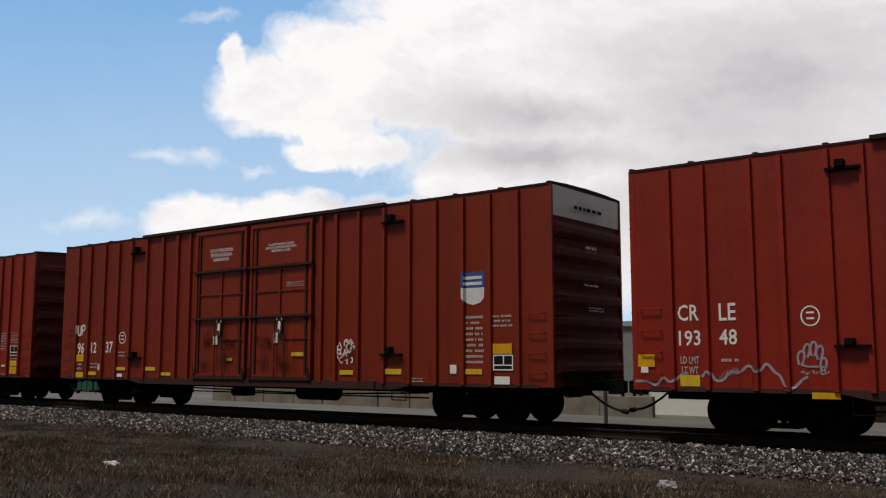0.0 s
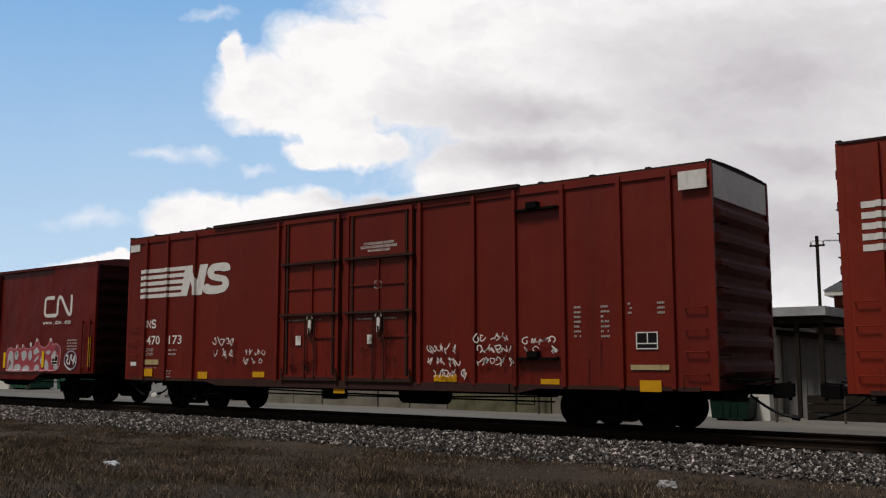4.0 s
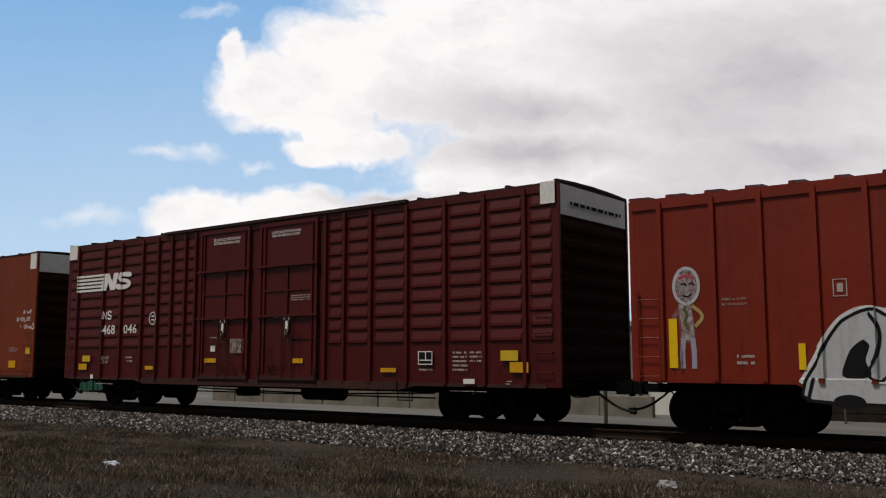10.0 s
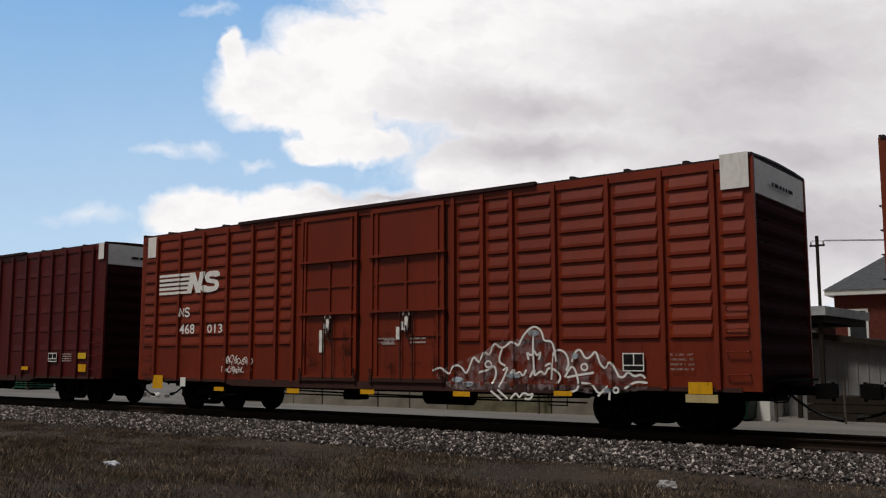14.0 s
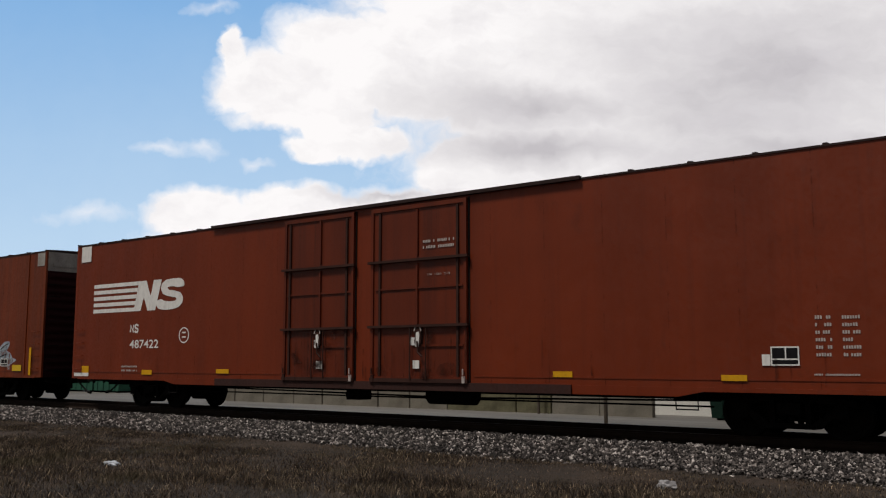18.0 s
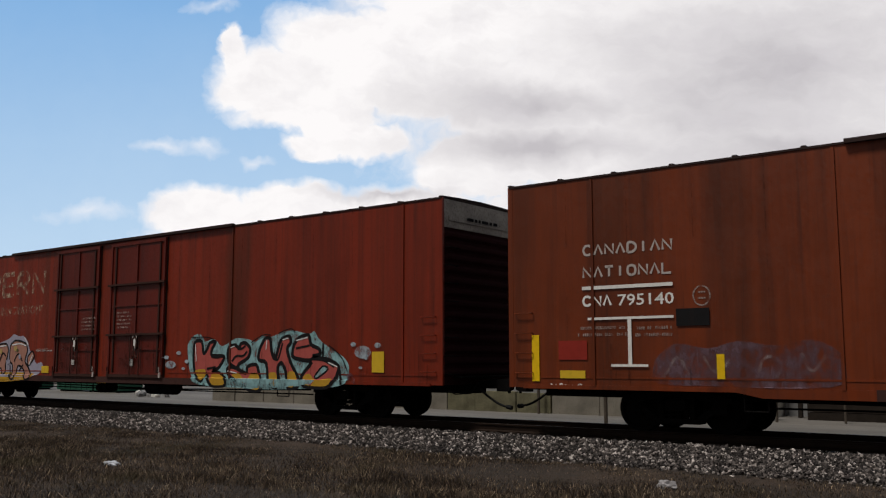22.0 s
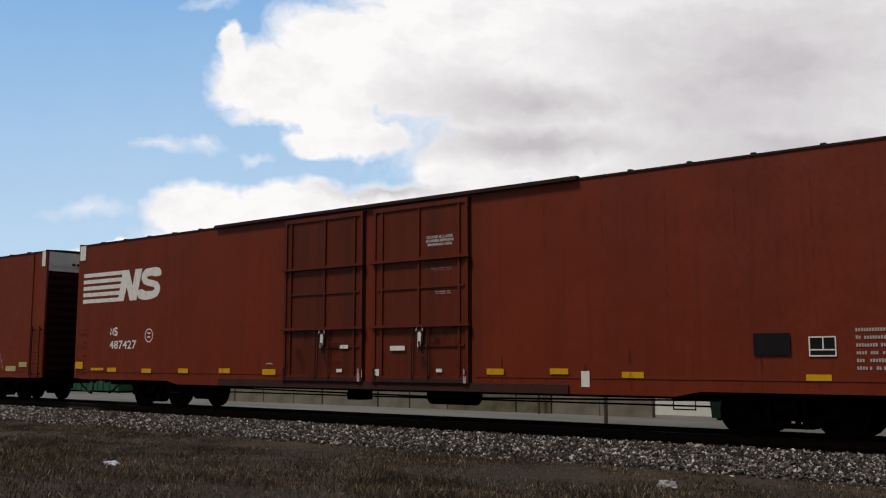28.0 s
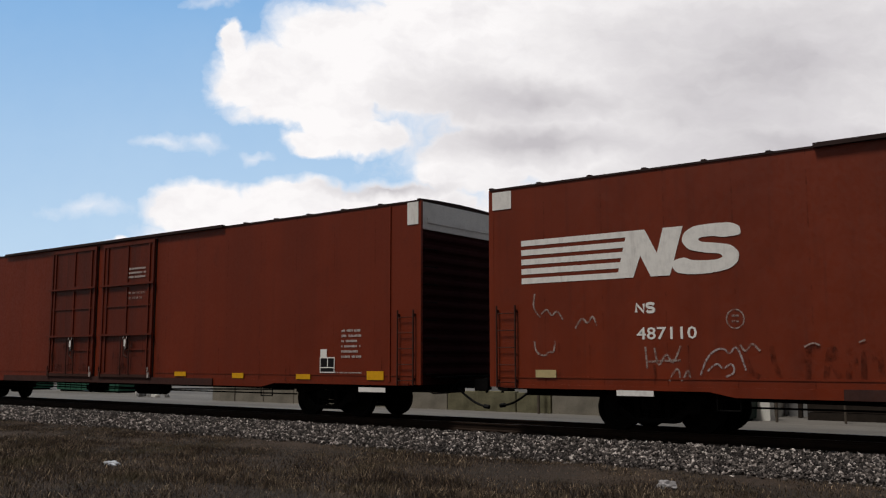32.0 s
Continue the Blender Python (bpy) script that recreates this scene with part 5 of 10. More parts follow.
def rounded(pts, n=4, cut=0.5):
    """The polyline with its corners drawn round."""
    out = [pts[0]]
    for a, b, c in zip(pts, pts[1:], pts[2:]):
        m0, m1 = [(b[0] + (q[0] - b[0]) * cut, b[1] + (q[1] - b[1]) * cut) for q in (a, c)]
        for k in range(n + 1):
            q = k / n
            out.append(tuple((1 - q) ** 2 * m0[i] + 2 * q * (1 - q) * b[i] + q * q * m1[i] for i in (0, 1)))
    return out + [pts[-1]]


def tag(u0, z0, u1, z1):
    """A small hand-sprayed scrawl of looped and zigzag strokes."""
    rng = random.Random(int(abs(u0 * 31 + z1 * 57)))
    y = ylayer(u0, z0, u1, z1, 0.004, True)
    if any(a - 0.3 < u0 < b or a < u1 < b + 0.3 or (u0 < a and u1 > b) for a, b in CAR.doors):
        y = min(y, -HALF - (0.105 if CAR.kind == "pressed" else 0.075))
    z0 = max(z0, CAR.bottom - 0.02)
    w, h = u1 - u0, z1 - z0
    rows = max(1, round(h / 0.27))
    per = max(2, int(w / 0.155))
    k = 0
    for r in range(rows):
        slip = rng.uniform(-0.1, 0.1)
        for q in range(per):
            if rng.random() < (0.12 if rows > 1 else 0):
                continue
            bm = bmesh.new()
            cu, cz, reach = u0 + w * (q + 0.5) / per + slip, z0 + h * (r + 0.5) / rows, h / rows * 0.46
            m = rng.randrange(4, 8)
            turn, way = rng.uniform(0, 6.3), rng.choice((-1, 1))
            if rng.random() < 0.3:
                pts = [(cu + 0.155 * (0.25 + 0.4 * (p % 2)) * math.cos(turn + way * 1.1 * p), cz + reach * (0.5 + 0.5 * (p % 3) / 2) * math.sin(turn + way * 1.1 * p)) for p in range(m)]
            else:
                pts = [(cu + w / per * rng.uniform(-0.8, 0.8), cz + reach * s * rng.uniform(0.2, 1.0)) for s in (-1, 1, -1, 1, rng.choice((-1, 1)), -1, 1)[:m]]
            ribbon(bm, rounded(pts), rng.uniform(0.018, 0.03), y - 0.0006 * (k % 12))
            CAR.mark("graffiti_stroke", bm, "w")
            k += 1


# ---- large sprayed pieces: sheets of paint that follow posts and doors ----
COAT = [0]


def coat(bm):
    """Lay a flat drawing (u, 0, z) on the near side of the wagon, over its posts and doors, each coat above the last."""
    COAT[0] += 1
    lift = 0.004 + 0.0005 * COAT[0]
    us = [v.co.x for v in bm.verts]
    cuts = [p + d for p in CAR.posts for d in (-0.062, -0.045, 0.045, 0.062)] + [e + d for a, b in CAR.doors for e in (a, b) for d in (-0.02, 0.02)]
    for c in cuts:
        if min(us) < c < max(us):
            bmesh.ops.bisect_plane(bm, geom=bm.verts[:] + bm.edges[:] + bm.faces[:], plane_co=(c, 0, 0), plane_no=(1, 0, 0))
    sill = CAR.bottom + 0.075
    if min(v.co.z for v in bm.verts) < sill:
        for z in (sill, sill + 0.02):
            bmesh.ops.bisect_plane(bm, geom=bm.verts[:] + bm.edges[:] + bm.faces[:], plane_co=(0, 0, z), plane_no=(0, 0, 1))
    split = CAR.bottom + 1.6
    if min(v.co.z for v in bm.verts) < split < max(v.co.z for v in bm.verts):
        for z in (split - 0.002, split + 0.002):
            bmesh.ops.bisect_plane(bm, geom=bm.verts[:] + bm.edges[:] + bm.faces[:], plane_co=(0, 0, z), plane_no=(0, 0, 1))
    for v in bm.verts:
        v.co.y -= HALF + CAR.relief(v.co.x, v.co.z) + lift


def solid(key, pts, rim=None, width=0.05):
    ring_ = rounded([pts[-1]] + pts + pts[:1], 2, 0.3)[1:-1]
    bm = bmesh.new()
    fill(bm, ring_, 0)
    coat(bm)
    ob = CAR.mark("graffiti_shape", bm, key)
    if rim:
        bm = bmesh.new()
        ribbon(bm, ring_, width, 0, True)
        coat(bm)
        part("outline", bm, M[rim], ob)


def line(key, width, pts):
    bm = bmesh.new()
    ribbon(bm, rounded(pts), width, 0)
    coat(bm)
    CAR.mark("graffiti_stroke", bm, key)


def spot(key, u, z, ru, rz):
    bm = bmesh.new()
    fill(bm, [(u + ru * math.cos(k * math.pi / 8), z + rz * math.sin(k * math.pi / 8)) for k in range(16)], 0)
    coat(bm)
    CAR.mark("graffiti_spot", bm, key)


def door_grime(amount):
    """Oily dirt that gathers on the lower part of the doors and runs over the sill."""
    rng = CAR.rng
    COAT[0] = 0
    B = CAR.bottom
    for a, b in CAR.doors:
        for k in range(amount):
            u, z = rng.uniform(a + 0.05, b - 0.05), B + rng.uniform(0.12, 0.4)
            line("smear", rng.uniform(0.02, 0.07), [(u, z), (u + rng.uniform(-0.03, 0.03), z + rng.uniform(0.15, 0.5)), (u + rng.uniform(-0.05, 0.05), z + rng.uniform(0.5, 1.3))])
        for k in range(amount // 2):
            u, z = rng.uniform(a + 0.1, b - 0.7), B + rng.uniform(0.12, 1.2)
            solid("smear", [(u, z), (u + rng.uniform(0.2, 0.6), z + rng.uniform(-0.04, 0.04)), (u + rng.uniform(0.3, 0.6), z + rng.uniform(0.1, 0.3)), (u + rng.uniform(0.0, 0.15), z + rng.uniform(0.12, 0.35))])
    for k in range(amount * 2):
        u = rng.uniform(0.3, CAR.len - 0.3)
        z = B + rng.uniform(-0.02, 0.25)
        line("smear", rng.uniform(0.02, 0.05), [(u, z), (u + rng.uniform(-0.02, 0.02), z + rng.uniform(0.1, 0.3)), (u, z + rng.uniform(0.3, 0.8))])


# simple painted forms in a unit square, for emblems and company marks
FORMS = {"zigzag": [(0, 0), (0, 1), (1, 0), (1, 1)], "curl": [(1, 0.82), (0.8, 1), (0.2, 1), (0, 0.8), (0.15, 0.55), (0.85, 0.45), (1, 0.2), (0.8, 0), (0.2, 0), (0, 0.18)],
         "cup": [(0, 1), (0, 0.2), (0.25, 0), (0.75, 0), (1, 0.2), (1, 1)], "flag": [(0, 0), (0, 1), (0.8, 1), (1, 0.75), (0.8, 0.48), (0.05, 0.48)],
         "hoop": [(0.5, 0), (0.1, 0.12), (0, 0.5), (0.1, 0.88), (0.5, 1), (0.9, 0.88), (1, 0.5), (0.9, 0.12), (0.5, 0)], "arc": [(1, 0.8), (0.7, 1), (0.2, 0.95), (0, 0.6), (0, 0.4), (0.2, 0.05), (0.7, 0), (1, 0.2)],
         "caret": [(0, 0), (0.5, 1), (1, 0)], "stem": [(0.5, 0), (0.5, 1)], "corner": [(0, 1), (0, 0), (1, 0)], "wave": [(0, 1), (0.25, 0), (0.5, 0.8), (0.75, 0), (1, 1)],
         "left": [(0, 0), (0, 1)], "right": [(1, 0), (1, 1)], "top": [(0, 1), (1, 1)], "middle": [(0, 0.5), (1, 0.5)], "base": [(0, 0), (1, 0)], "leg": [(0.4, 0.48), (1, 0)], "slash": [(0, 0), (1, 1)],
         "back": [(0, 1), (1, 0)], "dot": [(0.4, 0), (0.6, 0.0)], "bow": [(0, 0), (0, 1), (0.6, 1), (1, 0.7), (1, 0.3), (0.6, 0), (0, 0)]}


def forms(spec, u0, z0, u1, z1, key, width=0.055, name="company_mark"):
    """A row of painted forms; each cell may hold several, joined by +."""
    COAT[0] = 0
    cells = spec.split()
    st = (u1 - u0) / len(cells)
    for k, cell in enumerate(cells):
        bm = bmesh.new()
        for f in cell.split("+"):
            pts = [(u0 + st * (k + 0.08 + 0.72 * p[0]), z0 + width / 2 + (z1 - z0 - width) * p[1]) for p in FORMS[f]]
            ribbon(bm, pts if len(pts) < 5 else rounded(pts, 3, 0.35), width, 0)
        coat(bm)
        CAR.mark(name, bm, key)


def swollen_piece():
    COAT[0] = 0
    solid("teal", [(1.45, 1.94), (1.55, 2.09), (1.84, 2.14), (2.10, 2.07), (2.19, 1.90), (2.15, 1.73), (2.02, 1.67), (1.98, 1.61), (2.17, 1.61), (2.34, 1.53), (2.36, 1.38), (2.22, 1.24), (2.07, 1.13), (1.99, 1.01), (1.86, 1.01), (1.76, 1.16), (1.58, 1.35), (1.43, 1.47), (1.56, 1.61), (1.73, 1.60), (1.68, 1.71), (1.64, 1.82), (1.49, 1.82)], "white", 0.04)
    spot("maroon", 1.83, 1.79, 0.0474, 0.0768)
    spot("maroon", 1.98, 1.77, 0.0352, 0.0873)
    spot("maroon", 1.89, 1.51, 0.0471, 0.0763)
    line("k", 0.035, [(1.67, 1.64), (1.71, 1.51), (1.77, 1.44)])
    line("k", 0.06, [(2.02, 1.30), (2.10, 1.35)])
    line("k", 0.06, [(2.04, 1.06), (2.25, 1.08), (2.30, 1.15)])
    line("k", 0.03, [(2.37, 1.49), (2.35, 1.35), (2.16, 1.17)])
    solid("teal", [(2.32, 1.86), (2.39, 2.01), (2.74, 2.06), (2.85, 2.04), (2.86, 1.72), (2.87, 1.30), (2.94, 1.07), (2.91, 0.97), (2.76, 0.96), (2.68, 1.15), (2.64, 1.28), (2.53, 1.28), (2.50, 1.11), (2.45, 0.99), (2.16, 1.02), (2.35, 1.30), (2.35, 1.62)], "white", 0.04)
    spot("maroon", 2.69, 1.77, 0.0558, 0.117)
    spot("maroon", 2.60, 1.50, 0.0449, 0.117)
    solid("teal", [(2.88, 2.02), (3.11, 2.09), (3.26, 2.03), (3.23, 1.72), (3.15, 1.40), (3.39, 1.43), (3.50, 1.47), (3.54, 1.25), (3.38, 1.12), (3.10, 0.95), (2.99, 1.09), (2.97, 1.30), (2.92, 1.67)], "white", 0.04)
    line("k", 0.05, [(2.87, 2.02), (2.89, 1.72), (2.94, 1.35), (2.99, 0.97)])
    line("k", 0.035, [(3.15, 1.35), (3.33, 1.40), (3.49, 1.45)])
    spot("maroon", 3.05, 1.64, 0.0544, 0.105)
    spot("maroon", 3.36, 1.22, 0.0425, 0.0413)
    solid("teal", [(3.36, 1.80), (3.41, 1.94), (3.55, 2.02), (3.72, 1.96), (3.79, 1.79), (3.73, 1.63), (3.56, 1.56), (3.41, 1.65)], "white", 0.04)
    spot("maroon", 3.56, 1.70, 0.063, 0.0516)
    line("k", 0.03, [(3.48, 1.65), (3.57, 1.82), (3.65, 1.75)])
    solid("pinkish", [(3.50, 1.49), (3.64, 1.53), (3.72, 1.30), (3.77, 1.02), (3.66, 0.89), (3.47, 0.87), (3.41, 0.99), (3.48, 1.20)], "white", 0.04)
    spot("maroon", 3.61, 1.25, 0.0313, 0.0409)
    spot("maroon", 3.63, 1.12, 0.0312, 0.0511)
    spot("maroon", 3.69, 0.96, 0.0207, 0.0305)
    solid("teal", [(3.80, 1.87), (3.93, 2.02), (4.09, 2.05), (4.26, 1.99), (4.34, 1.85), (4.18, 1.63), (4.04, 1.73), (3.94, 1.63), (3.91, 1.45), (3.78, 1.38), (3.69, 1.53), (3.73, 1.66), (3.86, 1.75)], "white", 0.04)
    line("k", 0.04, [(3.89, 1.91), (3.95, 1.77)])
    line("k", 0.04, [(3.99, 2.00), (4.05, 1.79)])
    line("k", 0.04, [(4.14, 2.01), (4.10, 1.79)])
    line("k", 0.04, [(4.26, 1.95), (4.16, 1.77)])
    solid("teal", [(3.76, 1.25), (3.89, 1.40), (4.03, 1.42), (4.13, 1.40), (4.32, 1.48), (4.50, 1.54), (4.58, 1.44), (4.50, 1.21), (4.39, 1.01), (4.24, 0.81), (4.09, 0.84), (3.94, 1.05)], "white", 0.04)
    spot("maroon", 4.00, 1.24, 0.0406, 0.0606)
    spot("maroon", 4.24, 1.24, 0.0399, 0.0801)
    line("maroon", 0.1, [(4.37, 1.32), (4.30, 1.21)])
    line("k", 0.06, [(4.12, 0.90), (4.17, 1.04)])
    line("white", 0.04, [(4.03, 1.35), (4.16, 1.18), (4.12, 1.08)])


def pink_piece():
    COAT[0] = 0
    solid("pink", [(10.26, 1.07), (10.26, 1.64), (10.37, 1.86), (10.65, 1.88), (10.89, 1.81), (10.98, 1.99), (11.06, 1.99), (11.14, 1.83), (11.36, 1.87), (11.41, 2.01), (11.54, 1.84), (11.89, 1.84), (11.96, 1.88), (12.17, 1.90), (12.30, 2.17), (12.41, 2.15), (12.50, 1.94), (12.82, 1.85), (13.07, 1.96), (13.17, 2.18), (13.29, 2.15), (13.31, 1.93), (13.49, 2.01), (13.72, 1.94), (13.86, 1.79), (13.82, 1.10), (12.68, 1.09), (11.39, 1.06)], "rose", 0.045)
    solid("silver", [(10.40, 1.07), (10.38, 1.62), (10.55, 1.81), (10.75, 1.74), (10.81, 1.40), (10.79, 1.07)], "rose", 0.025)
    solid("silver", [(11.30, 1.73), (11.61, 1.80), (11.70, 1.63), (11.61, 1.47), (11.43, 1.40), (11.34, 1.54)], "rose", 0.025)
    solid("silver", [(10.82, 1.07), (10.85, 1.26), (11.13, 1.33), (11.33, 1.26), (11.34, 1.08)], "rose", 0.025)
    solid("silver", [(11.40, 1.17), (11.66, 1.29), (11.90, 1.23), (11.92, 1.09), (11.53, 1.06)], "rose", 0.025)
    solid("silver", [(12.09, 1.75), (12.35, 1.92), (12.55, 1.72), (12.37, 1.67), (12.19, 1.61)], "rose", 0.025)
    solid("silver", [(12.16, 1.40), (12.34, 1.56), (12.52, 1.63), (12.44, 1.47), (12.23, 1.36)], "rose", 0.025)
    solid("silver", [(12.18, 1.09), (12.25, 1.27), (12.41, 1.31), (12.56, 1.24), (12.58, 1.09)], "rose", 0.025)
    solid("silver", [(12.56, 1.40), (12.69, 1.61), (12.71, 1.27)], "rose", 0.025)
    solid("silver", [(12.88, 1.29), (12.93, 1.49), (13.11, 1.40), (13.19, 1.11), (12.90, 1.11)], "rose", 0.025)
    solid("silver", [(12.88, 1.71), (13.12, 1.80), (13.30, 1.73), (13.12, 1.60)], "rose", 0.025)
    solid("silver", [(13.30, 1.60), (13.48, 1.79), (13.63, 1.71), (13.53, 1.51), (13.35, 1.47)], "rose", 0.025)
    spot("silver", 11.01, 1.62, 0.137, 0.165)
    spot("silver", 11.93, 1.61, 0.129, 0.183)
    spot("silver", 13.61, 1.21, 0.138, 0.097)
    spot("white", 11.94, 1.98, 0.0649, 0.092)
    spot("white", 11.00, 1.92, 0.0413, 0.071)
    spot("white", 11.41, 1.94, 0.0403, 0.0701)
    spot("white", 12.33, 2.13, 0.0507, 0.0682)
    spot("white", 13.22, 2.13, 0.0597, 0.0663)
    line("pink", 0.06, [(10.49, 1.21), (10.53, 1.48), (10.63, 1.33)])
    line("k", 0.05, [(10.97, 1.76), (11.00, 1.62)])
    line("mauve", 0.2, [(13.52, 1.88), (13.77, 1.77)])
    solid("maroon", [(14.12, 1.40), (14.19, 1.62), (14.39, 1.74), (14.66, 1.74), (14.85, 1.59), (14.86, 1.35), (14.72, 1.18), (14.48, 1.15), (14.23, 1.25)], "lav", 0.05)
    line("white", 0.055, [(14.24, 1.56), (14.33, 1.64), (14.37, 1.51), (14.25, 1.40), (14.40, 1.30)])
    line("white", 0.055, [(14.45, 1.30), (14.50, 1.59), (14.59, 1.63), (14.56, 1.49), (14.65, 1.40)])
    line("white", 0.055, [(14.67, 1.30), (14.70, 1.56), (14.78, 1.61), (14.76, 1.40), (14.82, 1.35)])
    line("white", 0.055, [(14.15, 1.35), (14.31, 1.19), (14.55, 1.13)])


def olive_piece():
    COAT[0] = 0
    solid("olive", [(2.28, 1.26), (2.35, 1.66), (2.85, 1.80), (3.19, 2.11), (3.53, 2.34), (3.77, 1.99), (4.03, 2.12), (4.11, 2.37), (4.29, 2.50), (4.51, 2.36), (4.55, 2.02), (4.70, 2.19), (4.93, 2.33), (5.89, 2.37), (6.81, 2.36), (6.80, 0.72), (2.98, 0.70), (2.87, 1.05)])
    solid("olive", [(6.89, 2.32), (8.13, 2.24), (9.00, 2.22), (9.90, 2.03), (10.21, 2.33), (10.48, 1.86), (10.61, 1.97), (11.27, 1.98), (11.60, 1.67), (11.63, 0.82), (6.88, 0.70)])
    solid("umber", [(5.11, 2.07), (5.81, 2.19), (6.73, 2.04), (6.72, 1.10), (5.21, 0.87)])
    solid("umber", [(10.61, 1.86), (11.21, 1.92), (11.23, 1.40), (10.63, 1.35)])
    solid("umber", [(8.13, 2.08), (8.79, 2.13), (8.77, 1.16), (8.19, 1.16)])
    line("haze", 0.15, [(2.98, 0.70), (2.93, 1.06), (2.52, 1.17), (2.32, 1.40), (2.35, 1.66), (2.55, 1.80), (2.80, 1.66), (3.05, 1.90), (3.30, 2.18), (3.57, 2.35), (3.75, 1.99), (3.96, 2.12)])
    line("w", 0.045, [(2.98, 0.70), (2.93, 1.06), (2.52, 1.17), (2.32, 1.40), (2.35, 1.66), (2.55, 1.80), (2.80, 1.66), (3.05, 1.90), (3.30, 2.18), (3.57, 2.35), (3.75, 1.99), (3.96, 2.12)])
    line("haze", 0.15, [(3.96, 2.12), (4.10, 2.40), (4.33, 2.50), (4.51, 2.33), (4.44, 2.06), (4.63, 1.95), (4.56, 1.67)])
    line("w", 0.045, [(3.96, 2.12), (4.10, 2.40), (4.33, 2.50), (4.51, 2.33), (4.44, 2.06), (4.63, 1.95), (4.56, 1.67)])
    line("haze", 0.15, [(4.59, 1.92), (4.77, 2.19), (5.02, 2.34), (5.29, 2.28), (5.52, 2.33), (5.48, 2.17), (5.81, 2.38), (6.15, 2.29), (6.40, 2.24), (6.89, 2.35)])
    line("w", 0.045, [(4.59, 1.92), (4.77, 2.19), (5.02, 2.34), (5.29, 2.28), (5.52, 2.33), (5.48, 2.17), (5.81, 2.38), (6.15, 2.29), (6.40, 2.24), (6.89, 2.35)])
    line("haze", 0.15, [(7.46, 2.31), (7.55, 2.10), (7.64, 2.30), (7.86, 2.37), (8.01, 2.08), (8.20, 2.24), (8.72, 2.30), (8.86, 2.22), (9.00, 2.05), (9.14, 2.24), (9.37, 2.26)])
    line("w", 0.045, [(7.46, 2.31), (7.55, 2.10), (7.64, 2.30), (7.86, 2.37), (8.01, 2.08), (8.20, 2.24), (8.72, 2.30), (8.86, 2.22), (9.00, 2.05), (9.14, 2.24), (9.37, 2.26)])
    line("haze", 0.15, [(9.63, 2.23), (9.83, 2.01), (9.99, 2.16), (10.21, 2.37)])
    line("w", 0.045, [(9.63, 2.23), (9.83, 2.01), (9.99, 2.16), (10.21, 2.37)])
    line("haze", 0.15, [(10.21, 2.37), (10.36, 2.11), (10.51, 1.80), (10.61, 1.95), (10.87, 2.01), (11.27, 2.00), (11.42, 1.85), (11.60, 1.65)])
    line("w", 0.045, [(10.21, 2.37), (10.36, 2.11), (10.51, 1.80), (10.61, 1.95), (10.87, 2.01), (11.27, 2.00), (11.42, 1.85), (11.60, 1.65)])
    line("haze", 0.15, [(10.62, 1.27), (10.98, 1.29), (11.25, 1.28)])
    line("w", 0.045, [(10.62, 1.27), (10.98, 1.29), (11.25, 1.28)])
    line("haze", 0.15, [(10.85, 1.27), (10.97, 0.96)])
    line("w", 0.045, [(10.85, 1.27), (10.97, 0.96)])
    line("chalk", 0.04, [(4.71, 1.20), (4.92, 1.30), (4.85, 1.11), (4.71, 1.20)])
    line("chalk", 0.04, [(4.30, 1.79), (4.27, 1.27), (4.13, 0.72)])
    line("chalk", 0.04, [(3.58, 1.79), (3.70, 1.40)])
    line("chalk", 0.04, [(4.31, 0.72), (4.40, 1.13)])
    line("chalk", 0.04, [(7.94, 1.68), (7.97, 1.40)])
    line("chalk", 0.04, [(6.56, 1.92), (6.76, 1.60)])
    line("chalk", 0.04, [(6.72, 0.58), (6.80, 0.67)])
    line("chalk", 0.04, [(7.43, 0.58), (7.48, 0.68)])
    line("murk", 0.20, [(3.50, 1.96), (3.63, 1.40), (3.84, 1.20)])
    line("murk", 0.20, [(3.96, 1.75), (4.01, 1.20)])
    line("murk", 0.20, [(4.49, 1.40), (4.71, 0.73)])
    line("murk", 0.20, [(5.89, 2.32), (5.93, 0.75)])
    line("murk", 0.20, [(6.92, 2.30), (6.95, 0.77)])
    line("murk", 0.20, [(8.05, 2.02), (8.09, 1.16)])
    line("murk", 0.20, [(8.93, 2.00), (8.95, 0.81)])
    line("murk", 0.20, [(9.28, 2.12), (9.47, 0.82)])
    line("murk", 0.20, [(10.60, 1.40), (10.69, 0.84)])
    line("mauve", 0.1, [(4.85, 1.94), (5.03, 1.40), (4.96, 0.87)])
    line("mauve", 0.1, [(5.20, 2.07), (5.42, 1.27)])
    line("mauve", 0.1, [(3.27, 1.97), (3.20, 1.26)])
    line("mauve", 0.1, [(9.27, 1.40), (9.05, 0.93)])


